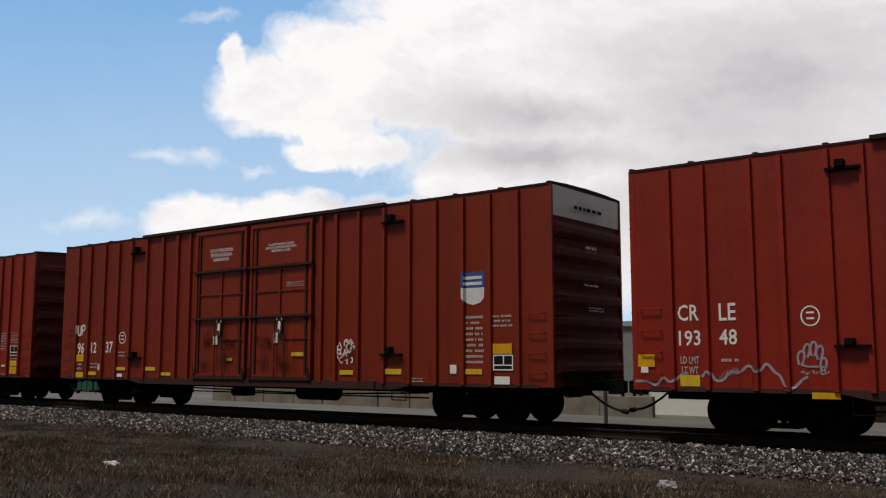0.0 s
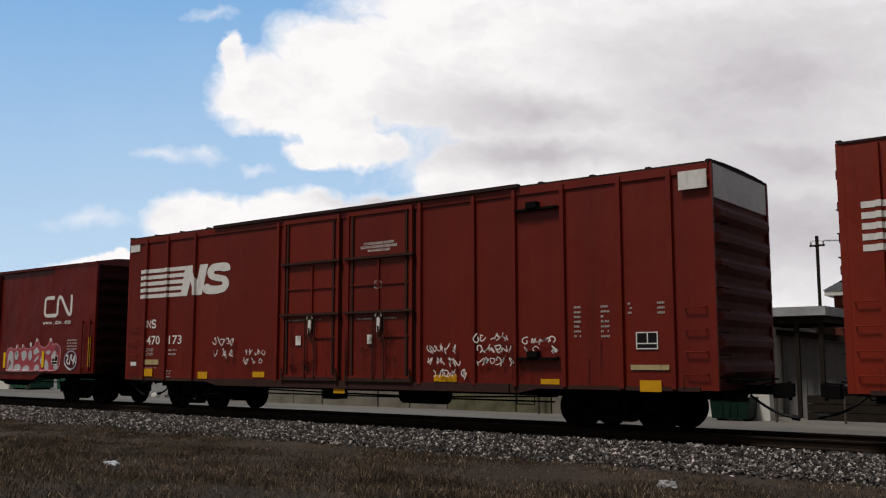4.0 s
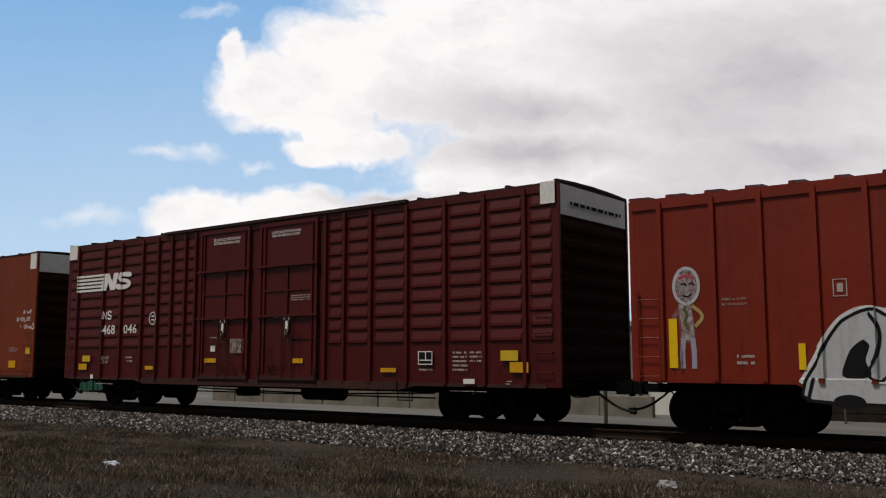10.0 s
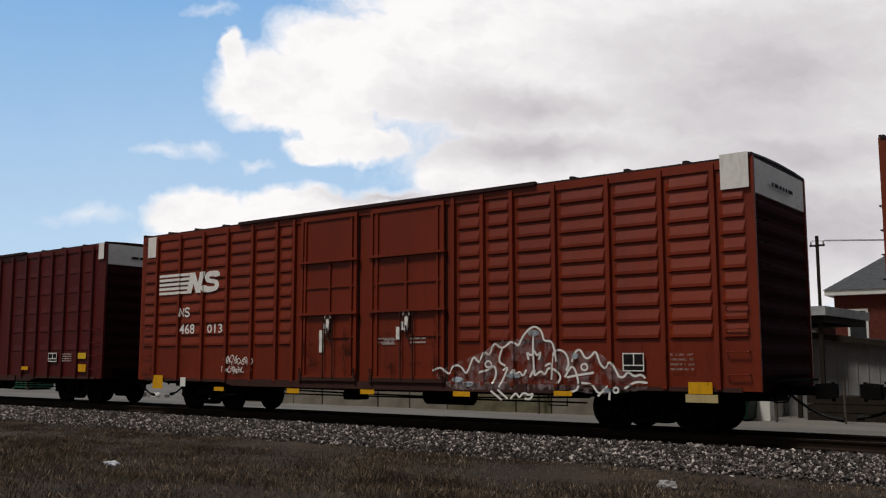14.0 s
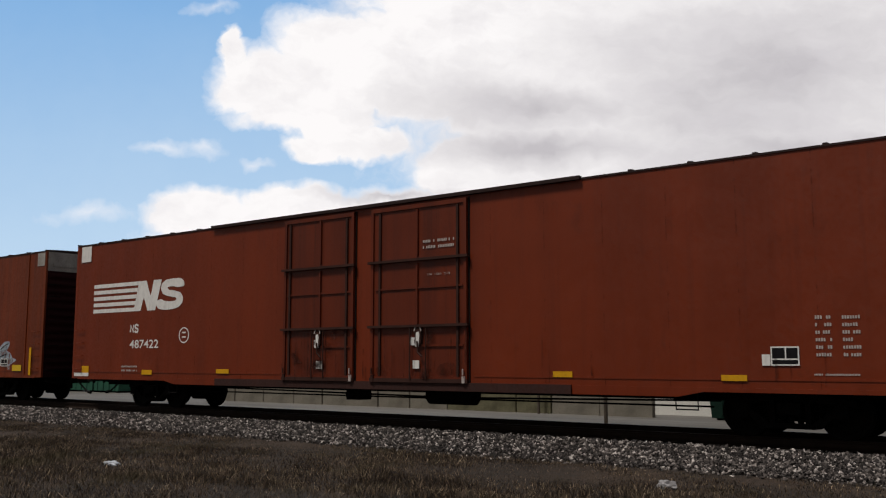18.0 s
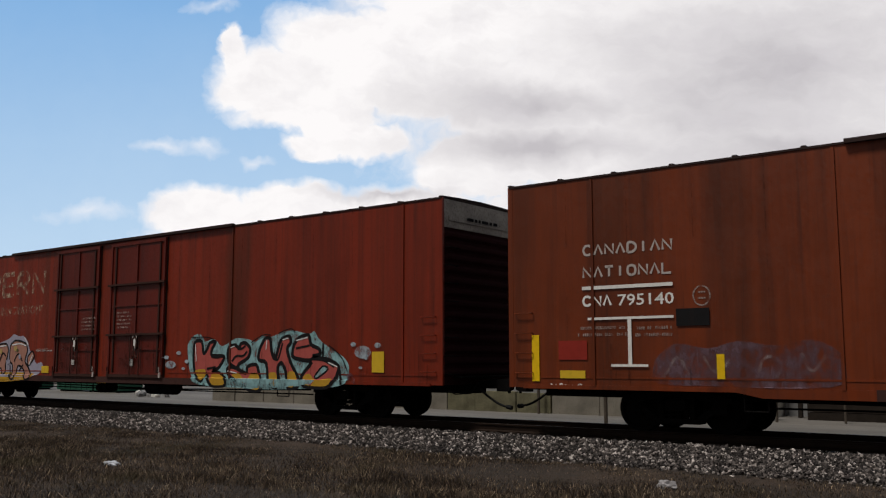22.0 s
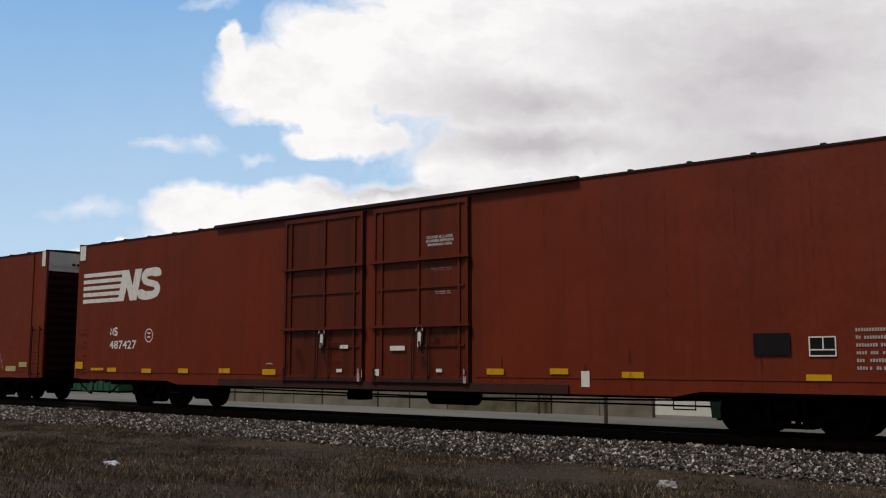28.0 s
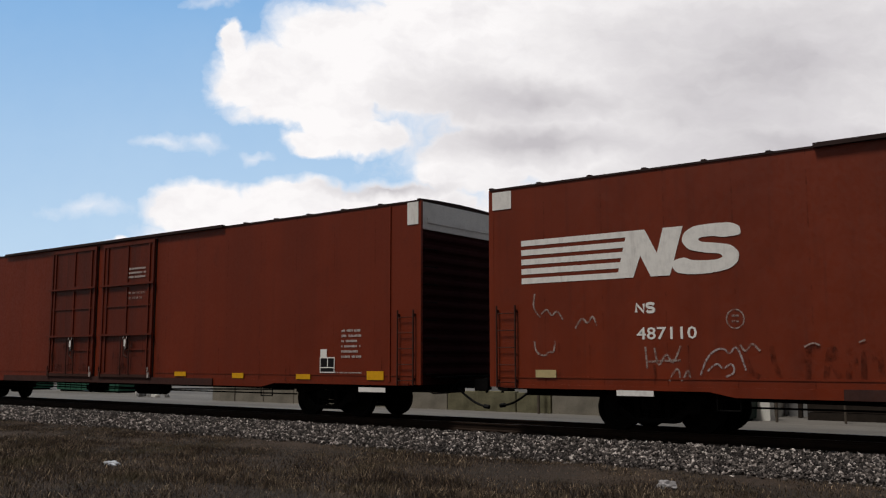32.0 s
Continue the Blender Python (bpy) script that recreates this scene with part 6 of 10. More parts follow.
def misty_piece():
    COAT[0] = 0
    solid("haze", [(12.15, 1.30), (12.32, 2.24), (12.99, 2.29), (13.42, 2.36), (14.44, 2.20), (15.19, 2.02), (15.25, 0.93), (13.36, 0.87), (12.27, 0.98)])
    solid("mauve", [(12.57, 1.51), (12.76, 2.04), (13.19, 1.82), (13.31, 2.24), (13.73, 2.22), (13.85, 1.40), (13.38, 1.20), (13.26, 0.89), (12.73, 1.19)])
    solid("mauve", [(14.22, 1.81), (14.63, 2.10), (15.09, 1.89), (15.16, 1.40), (14.38, 1.01)])
    line("chalk", 0.036, [(12.36, 2.24), (13.01, 2.28), (13.07, 2.18)])
    line("chalk", 0.036, [(12.38, 2.20), (12.51, 1.87), (12.15, 1.53), (12.29, 1.34)])
    line("chalk", 0.036, [(13.01, 2.18), (13.04, 1.38), (12.95, 2.08), (12.91, 1.82)])
    line("chalk", 0.036, [(12.76, 2.04), (12.57, 1.51), (12.76, 1.35), (12.86, 1.83), (12.74, 2.02)])
    line("chalk", 0.036, [(13.55, 2.33), (13.43, 2.02), (13.29, 0.99), (13.22, 1.30), (13.40, 1.82)])
    line("chalk", 0.036, [(13.68, 2.28), (14.44, 2.28), (15.20, 2.22), (15.80, 2.31)])
    line("chalk", 0.036, [(13.83, 2.04), (13.61, 1.81), (13.45, 1.69), (13.54, 1.40), (13.70, 1.06)])
    line("chalk", 0.036, [(13.82, 1.91), (13.85, 1.51), (13.96, 1.40)])
    line("chalk", 0.036, [(14.14, 2.16), (14.39, 2.10), (14.22, 1.91), (14.14, 1.81), (14.35, 1.29)])
    line("chalk", 0.036, [(14.49, 2.20), (14.32, 1.80), (14.25, 1.31)])
    line("chalk", 0.036, [(14.62, 2.00), (14.41, 1.70), (14.38, 1.40)])
    line("chalk", 0.036, [(14.73, 2.19), (14.80, 1.80), (14.94, 1.75), (14.92, 2.14)])
    line("chalk", 0.036, [(14.41, 1.54), (14.80, 1.70), (15.13, 1.55)])
    line("chalk", 0.036, [(15.08, 2.01), (15.21, 1.69), (15.25, 1.26)])
    line("chalk", 0.036, [(15.47, 2.09), (15.64, 1.78), (15.79, 2.24), (15.72, 2.36)])
    line("chalk", 0.036, [(13.88, 1.00), (13.99, 1.12), (14.04, 0.96), (13.90, 0.92)])
    line("chalk", 0.036, [(13.08, 1.20), (13.37, 1.03), (13.69, 1.25)])
    line("chalk", 0.036, [(15.91, 1.88), (15.62, 1.40), (15.87, 1.12)])
    line("haze", 0.12, [(12.60, 1.83), (12.65, 1.40)])
    line("haze", 0.12, [(13.62, 2.17), (13.77, 1.97)])
    line("haze", 0.12, [(14.55, 2.20), (14.66, 1.80)])
    line("haze", 0.12, [(13.50, 1.61), (13.70, 1.56)])
    line("haze", 0.12, [(14.69, 1.40), (14.98, 1.48)])


def crowned_piece():
    COAT[0] = 0
    solid("haze", [(11.44, 1.10), (11.92, 1.34), (12.70, 1.58), (13.16, 1.80), (13.75, 1.89), (14.10, 2.10), (14.64, 1.80), (14.72, 1.61), (15.64, 1.61), (16.00, 1.27), (16.61, 1.06), (16.72, 0.86), (15.61, 0.73), (14.84, 0.83), (12.85, 0.79), (11.92, 0.77)])
    line("w", 0.045, [(11.40, 1.20), (11.68, 1.29), (11.84, 1.07), (12.00, 1.35), (12.21, 1.28), (12.33, 1.08), (12.52, 1.55), (12.63, 1.40), (12.72, 1.40), (12.83, 1.64), (12.95, 1.50), (13.08, 1.85), (13.28, 1.65), (13.53, 1.85), (13.71, 1.74)])
    line("w", 0.045, [(13.71, 1.74), (13.86, 2.00), (14.11, 2.17), (14.31, 2.04), (14.34, 1.82), (14.52, 1.84), (14.62, 1.70), (14.66, 1.40)])
    line("w", 0.045, [(14.55, 1.29), (14.58, 1.58), (14.72, 1.66), (14.89, 1.57), (14.95, 1.35), (14.87, 1.22)])
    line("w", 0.045, [(15.01, 1.40), (15.09, 1.61), (15.22, 1.66), (15.31, 1.46), (15.44, 1.48), (15.57, 1.65), (15.65, 1.35), (15.78, 1.24), (15.88, 1.43), (16.00, 1.24), (16.07, 1.10)])
    line("w", 0.045, [(16.07, 1.10), (16.18, 1.09), (16.27, 1.22), (16.39, 1.10), (16.55, 1.16), (16.64, 1.08)])
    line("w", 0.045, [(14.10, 2.02), (14.07, 1.70), (14.10, 1.14)])
    line("w", 0.045, [(13.97, 1.44), (13.91, 1.62), (14.05, 1.50), (14.10, 1.67), (14.17, 1.50), (14.28, 1.63), (14.22, 1.44)])
    line("w", 0.045, [(12.67, 1.16), (12.93, 1.22), (13.08, 1.34), (13.15, 1.14), (13.03, 0.92)])
    line("w", 0.045, [(13.30, 1.21), (13.46, 1.31), (13.33, 1.06), (13.21, 0.85)])
    line("w", 0.045, [(13.52, 1.14), (13.62, 1.26), (13.59, 1.07), (13.74, 1.22), (13.81, 1.07), (13.91, 1.23)])
    line("w", 0.045, [(13.99, 1.07), (14.13, 1.29), (14.09, 1.07), (14.27, 1.23), (14.37, 1.10), (14.44, 1.29), (14.64, 1.23)])
    line("w", 0.045, [(14.37, 1.31), (14.55, 1.40), (14.52, 1.03)])
    line("w", 0.045, [(14.64, 1.23), (14.77, 1.08), (14.64, 0.92)])
    line("w", 0.045, [(14.84, 1.08), (15.05, 1.40), (15.21, 0.83), (14.84, 0.76)])
    line("w", 0.045, [(14.89, 1.08), (15.17, 1.13), (15.52, 1.18)])
    line("w", 0.045, [(15.23, 0.97), (15.47, 0.96), (15.59, 0.75), (15.74, 0.82)])
    line("w", 0.045, [(15.59, 0.71), (15.72, 0.84), (15.87, 0.96), (15.84, 0.64)])
    line("w", 0.045, [(16.18, 0.87), (16.43, 1.02), (16.68, 0.99)])
    line("w", 0.045, [(13.51, 0.61), (13.66, 0.76), (13.73, 0.62), (13.84, 0.76), (13.99, 0.69), (14.10, 0.75), (14.01, 0.60), (13.87, 0.63)])
    line("w", 0.045, [(13.00, 0.77), (13.29, 0.58)])
    line("w", 0.045, [(13.18, 0.80), (13.44, 0.61)])
    line("w", 0.045, [(13.31, 1.71), (13.18, 1.40), (13.38, 1.31)])
    line("w", 0.04, [(13.02, 1.34), (12.99, 1.29), (12.93, 1.27), (12.87, 1.29), (12.84, 1.34), (12.87, 1.39), (12.93, 1.42), (12.99, 1.39), (13.02, 1.34)])
    line("w", 0.04, [(15.38, 1.29), (15.36, 1.24), (15.31, 1.22), (15.25, 1.24), (15.23, 1.29), (15.25, 1.34), (15.31, 1.36), (15.36, 1.34), (15.38, 1.29)])
    line("w", 0.04, [(16.05, 0.84), (16.04, 0.80), (15.99, 0.78), (15.95, 0.80), (15.93, 0.84), (15.95, 0.88), (15.99, 0.89), (16.04, 0.88), (16.05, 0.84)])
    spot("frost", 12.11, 1.00, 0.157, 0.0627)
    spot("frost", 12.39, 0.91, 0.154, 0.0621)
    spot("frost", 14.10, 2.00, 0.14, 0.0717)
    spot("frost", 15.09, 1.52, 0.0789, 0.0691)
    spot("frost", 15.81, 0.84, 0.1, 0.0558)
    spot("frost", 13.59, 1.10, 0.201, 0.0481)
    line("haze", 0.15, [(13.87, 0.81), (14.50, 0.89)])
    line("haze", 0.15, [(12.70, 1.40), (13.31, 1.89)])


def red_piece():
    COAT[0] = 0
    solid("cyan", [(17.36, 1.13), (17.22, 1.89), (17.53, 2.17), (17.84, 2.19), (18.08, 1.94), (18.43, 2.07), (18.78, 1.80), (19.12, 1.93), (19.38, 2.05), (19.87, 2.02), (20.19, 1.91), (20.43, 2.10), (20.82, 2.05), (21.12, 2.14), (21.57, 2.23), (22.29, 2.09), (22.43, 2.21), (22.59, 1.97), (22.97, 1.75), (23.49, 1.52), (23.69, 1.29), (23.60, 0.84), (22.95, 0.74), (21.11, 0.67), (20.65, 0.66), (17.64, 0.73)])
    solid("red", [(17.55, 1.98), (17.92, 2.00), (17.99, 1.57), (18.17, 1.78), (18.26, 1.94), (18.56, 1.97), (18.35, 1.74), (18.31, 1.56), (18.96, 1.56), (18.79, 1.34), (18.67, 1.21), (18.35, 1.14), (18.73, 1.09), (19.04, 0.88), (19.01, 0.73), (18.39, 0.72), (18.21, 0.98), (18.10, 1.11), (18.00, 0.81), (17.64, 1.02), (17.54, 1.40)], "k", 0.105)
    solid("amber", [(17.60, 1.16), (18.07, 1.20), (18.14, 1.08), (18.00, 0.85), (17.71, 1.00)])
    solid("amber", [(18.32, 1.06), (18.74, 1.06), (18.99, 0.88), (18.98, 0.75), (18.42, 0.74)])
    solid("red", [(19.04, 1.67), (19.12, 1.82), (19.38, 1.86), (19.54, 1.73), (19.58, 1.89), (19.79, 1.92), (20.00, 1.76), (19.95, 1.53), (19.71, 1.40), (19.54, 1.34), (19.46, 1.21), (19.21, 1.30), (19.07, 1.43)], "k", 0.105)
    solid("red", [(19.01, 1.21), (19.29, 1.27), (19.87, 1.05), (19.87, 1.28), (20.27, 1.34), (20.38, 1.05), (20.47, 0.78), (20.47, 0.63), (20.03, 0.62), (19.71, 0.77), (19.13, 0.99)], "k", 0.105)
    solid("amber", [(20.03, 1.10), (20.35, 1.10), (20.44, 0.65), (20.06, 0.65), (19.84, 0.84)])
    solid("amber", [(19.18, 1.04), (19.54, 1.10), (19.84, 0.84), (19.67, 0.82)])
    solid("red", [(20.32, 1.53), (20.38, 1.76), (20.58, 2.03), (20.79, 2.03), (20.84, 1.65), (20.99, 1.40), (21.15, 1.90), (21.27, 2.02), (21.54, 2.07), (21.59, 1.89), (21.42, 1.75), (21.56, 1.40), (21.92, 0.93), (21.91, 0.75), (21.48, 0.68), (21.41, 1.16), (21.23, 1.40), (21.08, 1.26), (21.14, 0.91), (21.11, 0.71), (20.73, 0.78), (20.66, 1.40), (20.35, 1.43)], "k", 0.105)
    solid("amber", [(20.73, 1.11), (21.05, 1.13), (21.11, 0.74), (20.79, 0.81)])
    solid("amber", [(21.45, 1.14), (21.73, 1.16), (21.88, 0.81), (21.52, 0.70)])
    solid("red", [(21.63, 1.50), (21.68, 1.83), (21.89, 2.03), (22.26, 2.10), (22.31, 1.82), (22.63, 1.73), (22.69, 1.58), (22.28, 1.52), (22.96, 1.46), (23.35, 1.29), (23.24, 1.00), (22.95, 0.74), (22.05, 0.76), (21.96, 1.02), (22.41, 1.40), (22.13, 1.43)], "k", 0.105)
    solid("amber", [(22.04, 1.02), (22.27, 1.12), (22.48, 0.91), (23.11, 1.01), (22.95, 0.77), (22.10, 0.79)])
    solid("cyan", [(22.44, 1.00), (22.76, 1.31), (23.01, 1.23), (22.57, 0.97)], "k", 0.05)
    line("k", 0.06, [(18.35, 1.54), (18.61, 1.51), (18.84, 1.56)])
    line("k", 0.06, [(19.24, 1.40), (19.41, 1.58), (19.71, 1.53), (19.87, 1.68)])
    line("k", 0.06, [(19.48, 1.84), (19.58, 1.71), (19.80, 1.84)])
    line("k", 0.06, [(20.94, 1.63), (21.08, 1.34), (21.27, 1.89)])
    line("k", 0.06, [(21.78, 1.74), (22.28, 1.81)])
    line("k", 0.06, [(22.06, 1.45), (22.76, 1.47), (23.16, 1.27)])
    line("k", 0.06, [(22.77, 1.87), (22.76, 1.50)])
    line("k", 0.06, [(18.17, 1.20), (18.56, 1.25)])
    line("k", 0.06, [(23.35, 1.23), (23.41, 0.83)])
    line("white", 0.03, [(17.63, 1.89), (17.69, 1.40)])
    line("white", 0.03, [(19.12, 1.77), (19.34, 1.82)])
    line("white", 0.03, [(20.66, 1.98), (20.63, 1.72)])
    line("white", 0.03, [(21.27, 1.97), (21.49, 2.01)])
    line("white", 0.03, [(21.78, 1.94), (22.21, 2.02)])
    line("white", 0.03, [(22.96, 1.38), (23.28, 1.27)])
    line("white", 0.03, [(19.08, 1.14), (19.46, 1.09)])
    line("k", 0.03, [(22.97, 1.81), (23.43, 1.54), (23.61, 1.18)])
    line("k", 0.03, [(21.12, 2.14), (21.57, 2.28), (21.74, 2.18)])
    line("k", 0.03, [(17.44, 2.09), (18.17, 2.10), (18.45, 2.02)])
    line("k", 0.03, [(20.03, 1.91), (20.51, 2.13), (20.82, 2.10)])
    spot("frost", 16.50, 1.31, 0.251, 0.112)
    spot("frost", 24.13, 1.63, 0.271, 0.157)
    spot("frost", 23.82, 1.82, 0.0888, 0.0568)
    spot("frost", 24.62, 1.79, 0.108, 0.0663)
    spot("frost", 24.06, 1.25, 0.0623, 0.0336)
    spot("frost", 16.88, 1.65, 0.114, 0.0556)
    spot("frost", 16.30, 1.52, 0.118, 0.0563)
    spot("frost", 17.26, 1.40, 0.0932, 0.0548)
    spot("frost", 17.11, 1.20, 0.0751, 0.0412)
    spot("frost", 24.25, 1.49, 0.0739, 0.0446)
    spot("mauve", 23.71, 1.04, 0.114, 0.0903)
    spot("mauve", 23.86, 0.93, 0.0755, 0.0673)


def rounded_piece():
    COAT[0] = 0
    solid("lav", [(1.83, 1.20), (2.10, 1.47), (2.37, 1.78), (2.72, 1.91), (2.97, 2.09), (3.23, 2.21), (4.14, 2.02), (4.46, 2.21), (4.77, 2.15), (5.38, 2.26), (5.68, 2.22), (5.96, 1.98), (6.53, 2.09), (7.08, 2.22), (7.35, 2.38), (7.74, 2.27), (8.00, 2.31), (8.35, 2.08), (8.44, 1.83), (8.72, 1.60), (8.95, 1.30), (9.31, 1.40), (9.42, 1.19), (9.12, 0.95), (8.34, 0.83), (7.05, 0.71), (2.46, 0.74)])
    solid("amber", [(2.72, 1.03), (3.65, 0.94), (7.06, 1.03), (8.95, 1.01), (8.58, 0.79), (6.78, 0.68), (4.13, 0.65), (2.98, 0.75)])
    solid("salmon", [(2.72, 1.40), (2.89, 1.93), (3.23, 2.03), (3.57, 1.95), (3.89, 2.05), (4.14, 1.85), (4.14, 1.59), (3.81, 1.40), (4.14, 1.21), (4.32, 0.88), (4.01, 0.74), (3.65, 1.04), (3.48, 1.15), (3.23, 0.94), (3.06, 1.08), (2.94, 1.27)], "k", 0.07)
    solid("salmon", [(4.61, 1.72), (4.74, 2.09), (5.07, 1.96), (5.30, 2.14), (5.60, 2.20), (5.89, 1.89), (5.74, 1.65), (5.37, 1.47), (5.95, 1.28), (6.17, 1.05), (5.88, 0.72), (5.36, 0.67), (4.92, 1.03), (4.45, 1.28), (4.92, 1.47)], "k", 0.07)
    solid("salmon", [(6.03, 1.76), (6.25, 2.00), (6.88, 2.05), (7.05, 1.81), (6.86, 1.29), (6.90, 1.03), (6.65, 0.91), (6.59, 1.17), (6.31, 1.17), (6.26, 0.79), (6.02, 1.05), (6.10, 1.40)], "k", 0.07)
    solid("salmon", [(7.14, 1.99), (7.48, 2.15), (7.87, 2.11), (8.24, 2.02), (8.36, 1.80), (8.17, 1.40), (8.47, 1.18), (8.70, 0.86), (8.33, 0.74), (8.10, 1.18), (7.72, 1.29), (7.58, 0.81), (7.32, 0.76), (7.40, 1.29), (7.13, 1.40)], "k", 0.07)
    solid("salmon", [(8.33, 1.54), (8.67, 1.79), (8.84, 1.57), (8.62, 1.35), (8.40, 1.23)], "k", 0.07)
    line("k", 0.065, [(3.15, 1.21), (3.06, 1.60), (3.23, 1.80)])
    line("k", 0.065, [(3.48, 1.40), (3.68, 1.60)])
    line("k", 0.065, [(3.97, 1.28), (3.32, 0.76)])
    line("k", 0.065, [(4.92, 1.53), (5.22, 1.40), (5.67, 1.77)])
    line("k", 0.065, [(5.37, 1.40), (5.07, 0.79)])
    line("k", 0.065, [(6.09, 1.07), (5.66, 0.80)])
    line("k", 0.065, [(6.45, 1.40), (6.66, 1.76), (6.87, 1.58)])
    line("k", 0.065, [(7.46, 1.40), (7.73, 1.75), (8.04, 1.40)])
    line("k", 0.065, [(7.20, 1.29), (7.25, 0.83)])
    line("k", 0.065, [(8.10, 1.29), (7.84, 1.07)])
    line("k", 0.065, [(5.89, 1.89), (6.10, 1.40), (6.02, 0.81)])
    line("k", 0.065, [(4.92, 1.90), (4.86, 1.59)])
    line("white", 0.045, [(3.06, 1.93), (3.40, 1.95), (3.89, 1.96)])
    line("white", 0.045, [(4.80, 2.00), (5.07, 1.87), (5.60, 2.11)])
    line("white", 0.045, [(6.32, 1.93), (6.87, 1.97)])
    line("white", 0.045, [(7.28, 1.98), (7.87, 2.04), (8.24, 1.94)])
    line("white", 0.045, [(8.12, 2.24), (8.39, 1.96)])
    line("white", 0.045, [(4.48, 1.33), (4.95, 1.50)])
    line("white", 0.045, [(8.50, 1.29), (8.70, 1.62)])
    spot("straw", 3.40, 1.66, 0.117, 0.104)
    spot("straw", 6.53, 1.76, 0.0832, 0.0949)
    spot("straw", 7.54, 1.86, 0.117, 0.092)
    spot("straw", 5.60, 1.83, 0.0734, 0.0733)
    spot("moss", 3.73, 1.76, 0.0819, 0.0645)
    spot("moss", 7.67, 1.79, 0.0774, 0.0572)
    spot("moss", 6.24, 1.40, 0.0704, 0.0715)
    spot("lav", 7.07, 1.40, 0.134, 0.0929)
    spot("lav", 7.85, 1.57, 0.0764, 0.0908)
    line("g", 0.03, [(1.95, 1.86), (2.17, 1.97), (2.45, 1.86)])
    line("g", 0.03, [(8.91, 1.78), (9.15, 1.84), (9.38, 1.79), (9.67, 1.85)])


def white_pieces():
    COAT[0] = 0
    solid("white", [(0.20, 2.07), (0.38, 2.33), (0.65, 2.23), (0.83, 1.98), (0.79, 1.65), (0.53, 1.53), (0.79, 1.32), (0.84, 0.81), (0.27, 0.77)], "k", 0.05)
    solid("white", [(0.91, 1.57), (0.88, 2.06), (0.97, 2.35), (1.18, 2.38), (1.36, 2.05), (1.33, 1.56)], "k", 0.05)
    solid("white", [(1.43, 1.65), (1.36, 2.05), (1.50, 2.34), (1.70, 2.37), (1.87, 2.05), (1.84, 1.76)], "k", 0.05)
    solid("white", [(1.96, 1.75), (1.77, 1.97), (1.87, 2.21), (2.06, 2.35), (2.22, 2.17)], "k", 0.05)
    solid("white", [(2.08, 1.95), (2.32, 2.28), (2.56, 2.35), (2.82, 2.19), (2.86, 1.79), (2.68, 1.47), (2.36, 1.37), (2.15, 1.53)], "k", 0.05)
    solid("white", [(0.84, 0.81), (0.81, 1.40), (1.01, 1.53), (1.28, 1.50), (1.42, 1.24), (1.44, 0.84)], "k", 0.05)
    solid("white", [(1.50, 0.84), (1.49, 1.37), (1.70, 1.47), (1.96, 1.40), (2.12, 1.08), (2.14, 0.82)], "k", 0.05)
    solid("white", [(2.21, 0.78), (2.17, 1.24), (2.36, 1.34), (2.71, 1.28), (2.84, 1.01), (2.85, 0.76)], "k", 0.05)
    solid("white", [(3.73, 0.85), (3.53, 1.33), (3.75, 1.68), (3.62, 2.02), (3.77, 2.25), (4.07, 2.32), (4.33, 2.13), (4.46, 1.83), (4.40, 1.40), (4.59, 1.25), (4.60, 0.74), (3.78, 0.79)], "k", 0.05)
    solid("white", [(4.49, 1.40), (4.38, 2.01), (4.55, 2.34), (4.91, 2.45), (5.26, 2.29), (5.44, 1.99), (5.33, 1.40), (5.47, 1.11), (5.35, 0.67), (4.60, 0.73)], "k", 0.05)
    solid("white", [(5.27, 2.14), (5.30, 2.50), (5.55, 2.64), (5.83, 2.55), (5.95, 2.34), (6.00, 1.98), (5.88, 1.55), (6.06, 1.26), (5.95, 0.62), (5.40, 0.67), (5.46, 1.26), (5.37, 1.70)], "k", 0.05)
    solid("white", [(5.98, 1.99), (5.97, 2.34), (6.26, 2.49), (6.53, 2.27), (6.58, 1.95), (6.34, 1.69), (6.09, 1.52)], "k", 0.05)
    solid("white", [(6.14, 1.33), (6.21, 1.66), (6.58, 1.90), (6.69, 2.33), (6.97, 2.57), (7.21, 2.39), (7.33, 1.97), (7.46, 1.68), (7.38, 1.40), (7.52, 1.13), (7.49, 0.76), (6.81, 0.65), (6.03, 0.61), (5.98, 1.04)], "k", 0.05)
    line("k", 0.045, [(3.96, 2.14), (4.25, 1.83), (4.23, 1.10)])
    line("k", 0.045, [(4.64, 1.10), (4.90, 1.37), (5.25, 1.17)])
    line("k", 0.045, [(6.52, 1.00), (6.79, 1.29), (7.23, 1.18)])
    line("k", 0.045, [(6.59, 1.45), (6.95, 1.54), (7.34, 1.46)])
    line("k", 0.045, [(3.76, 1.40), (4.10, 1.52), (4.49, 1.58)])
    line("k", 0.045, [(5.98, 1.08), (6.18, 1.19), (6.44, 0.95), (6.36, 0.69)])
    line("k", 0.12, [(5.76, 1.37), (5.70, 1.14), (5.84, 0.79)])
    line("k", 0.04, [(4.64, 2.28), (4.86, 2.33), (5.00, 2.21)])
    line("k", 0.04, [(5.48, 2.41), (5.62, 2.49), (5.73, 2.37), (5.56, 2.32)])
    line("k", 0.04, [(6.16, 2.13), (6.32, 2.30), (6.33, 2.10)])
    line("k", 0.04, [(7.06, 1.69), (7.14, 1.57)])
    line("k", 0.04, [(8.41, 0.97), (8.56, 0.84), (8.67, 0.97), (8.81, 0.81), (9.06, 0.98), (9.17, 0.82), (9.45, 0.93)])
    line("k", 0.04, [(2.18, 0.93), (2.68, 0.90)])
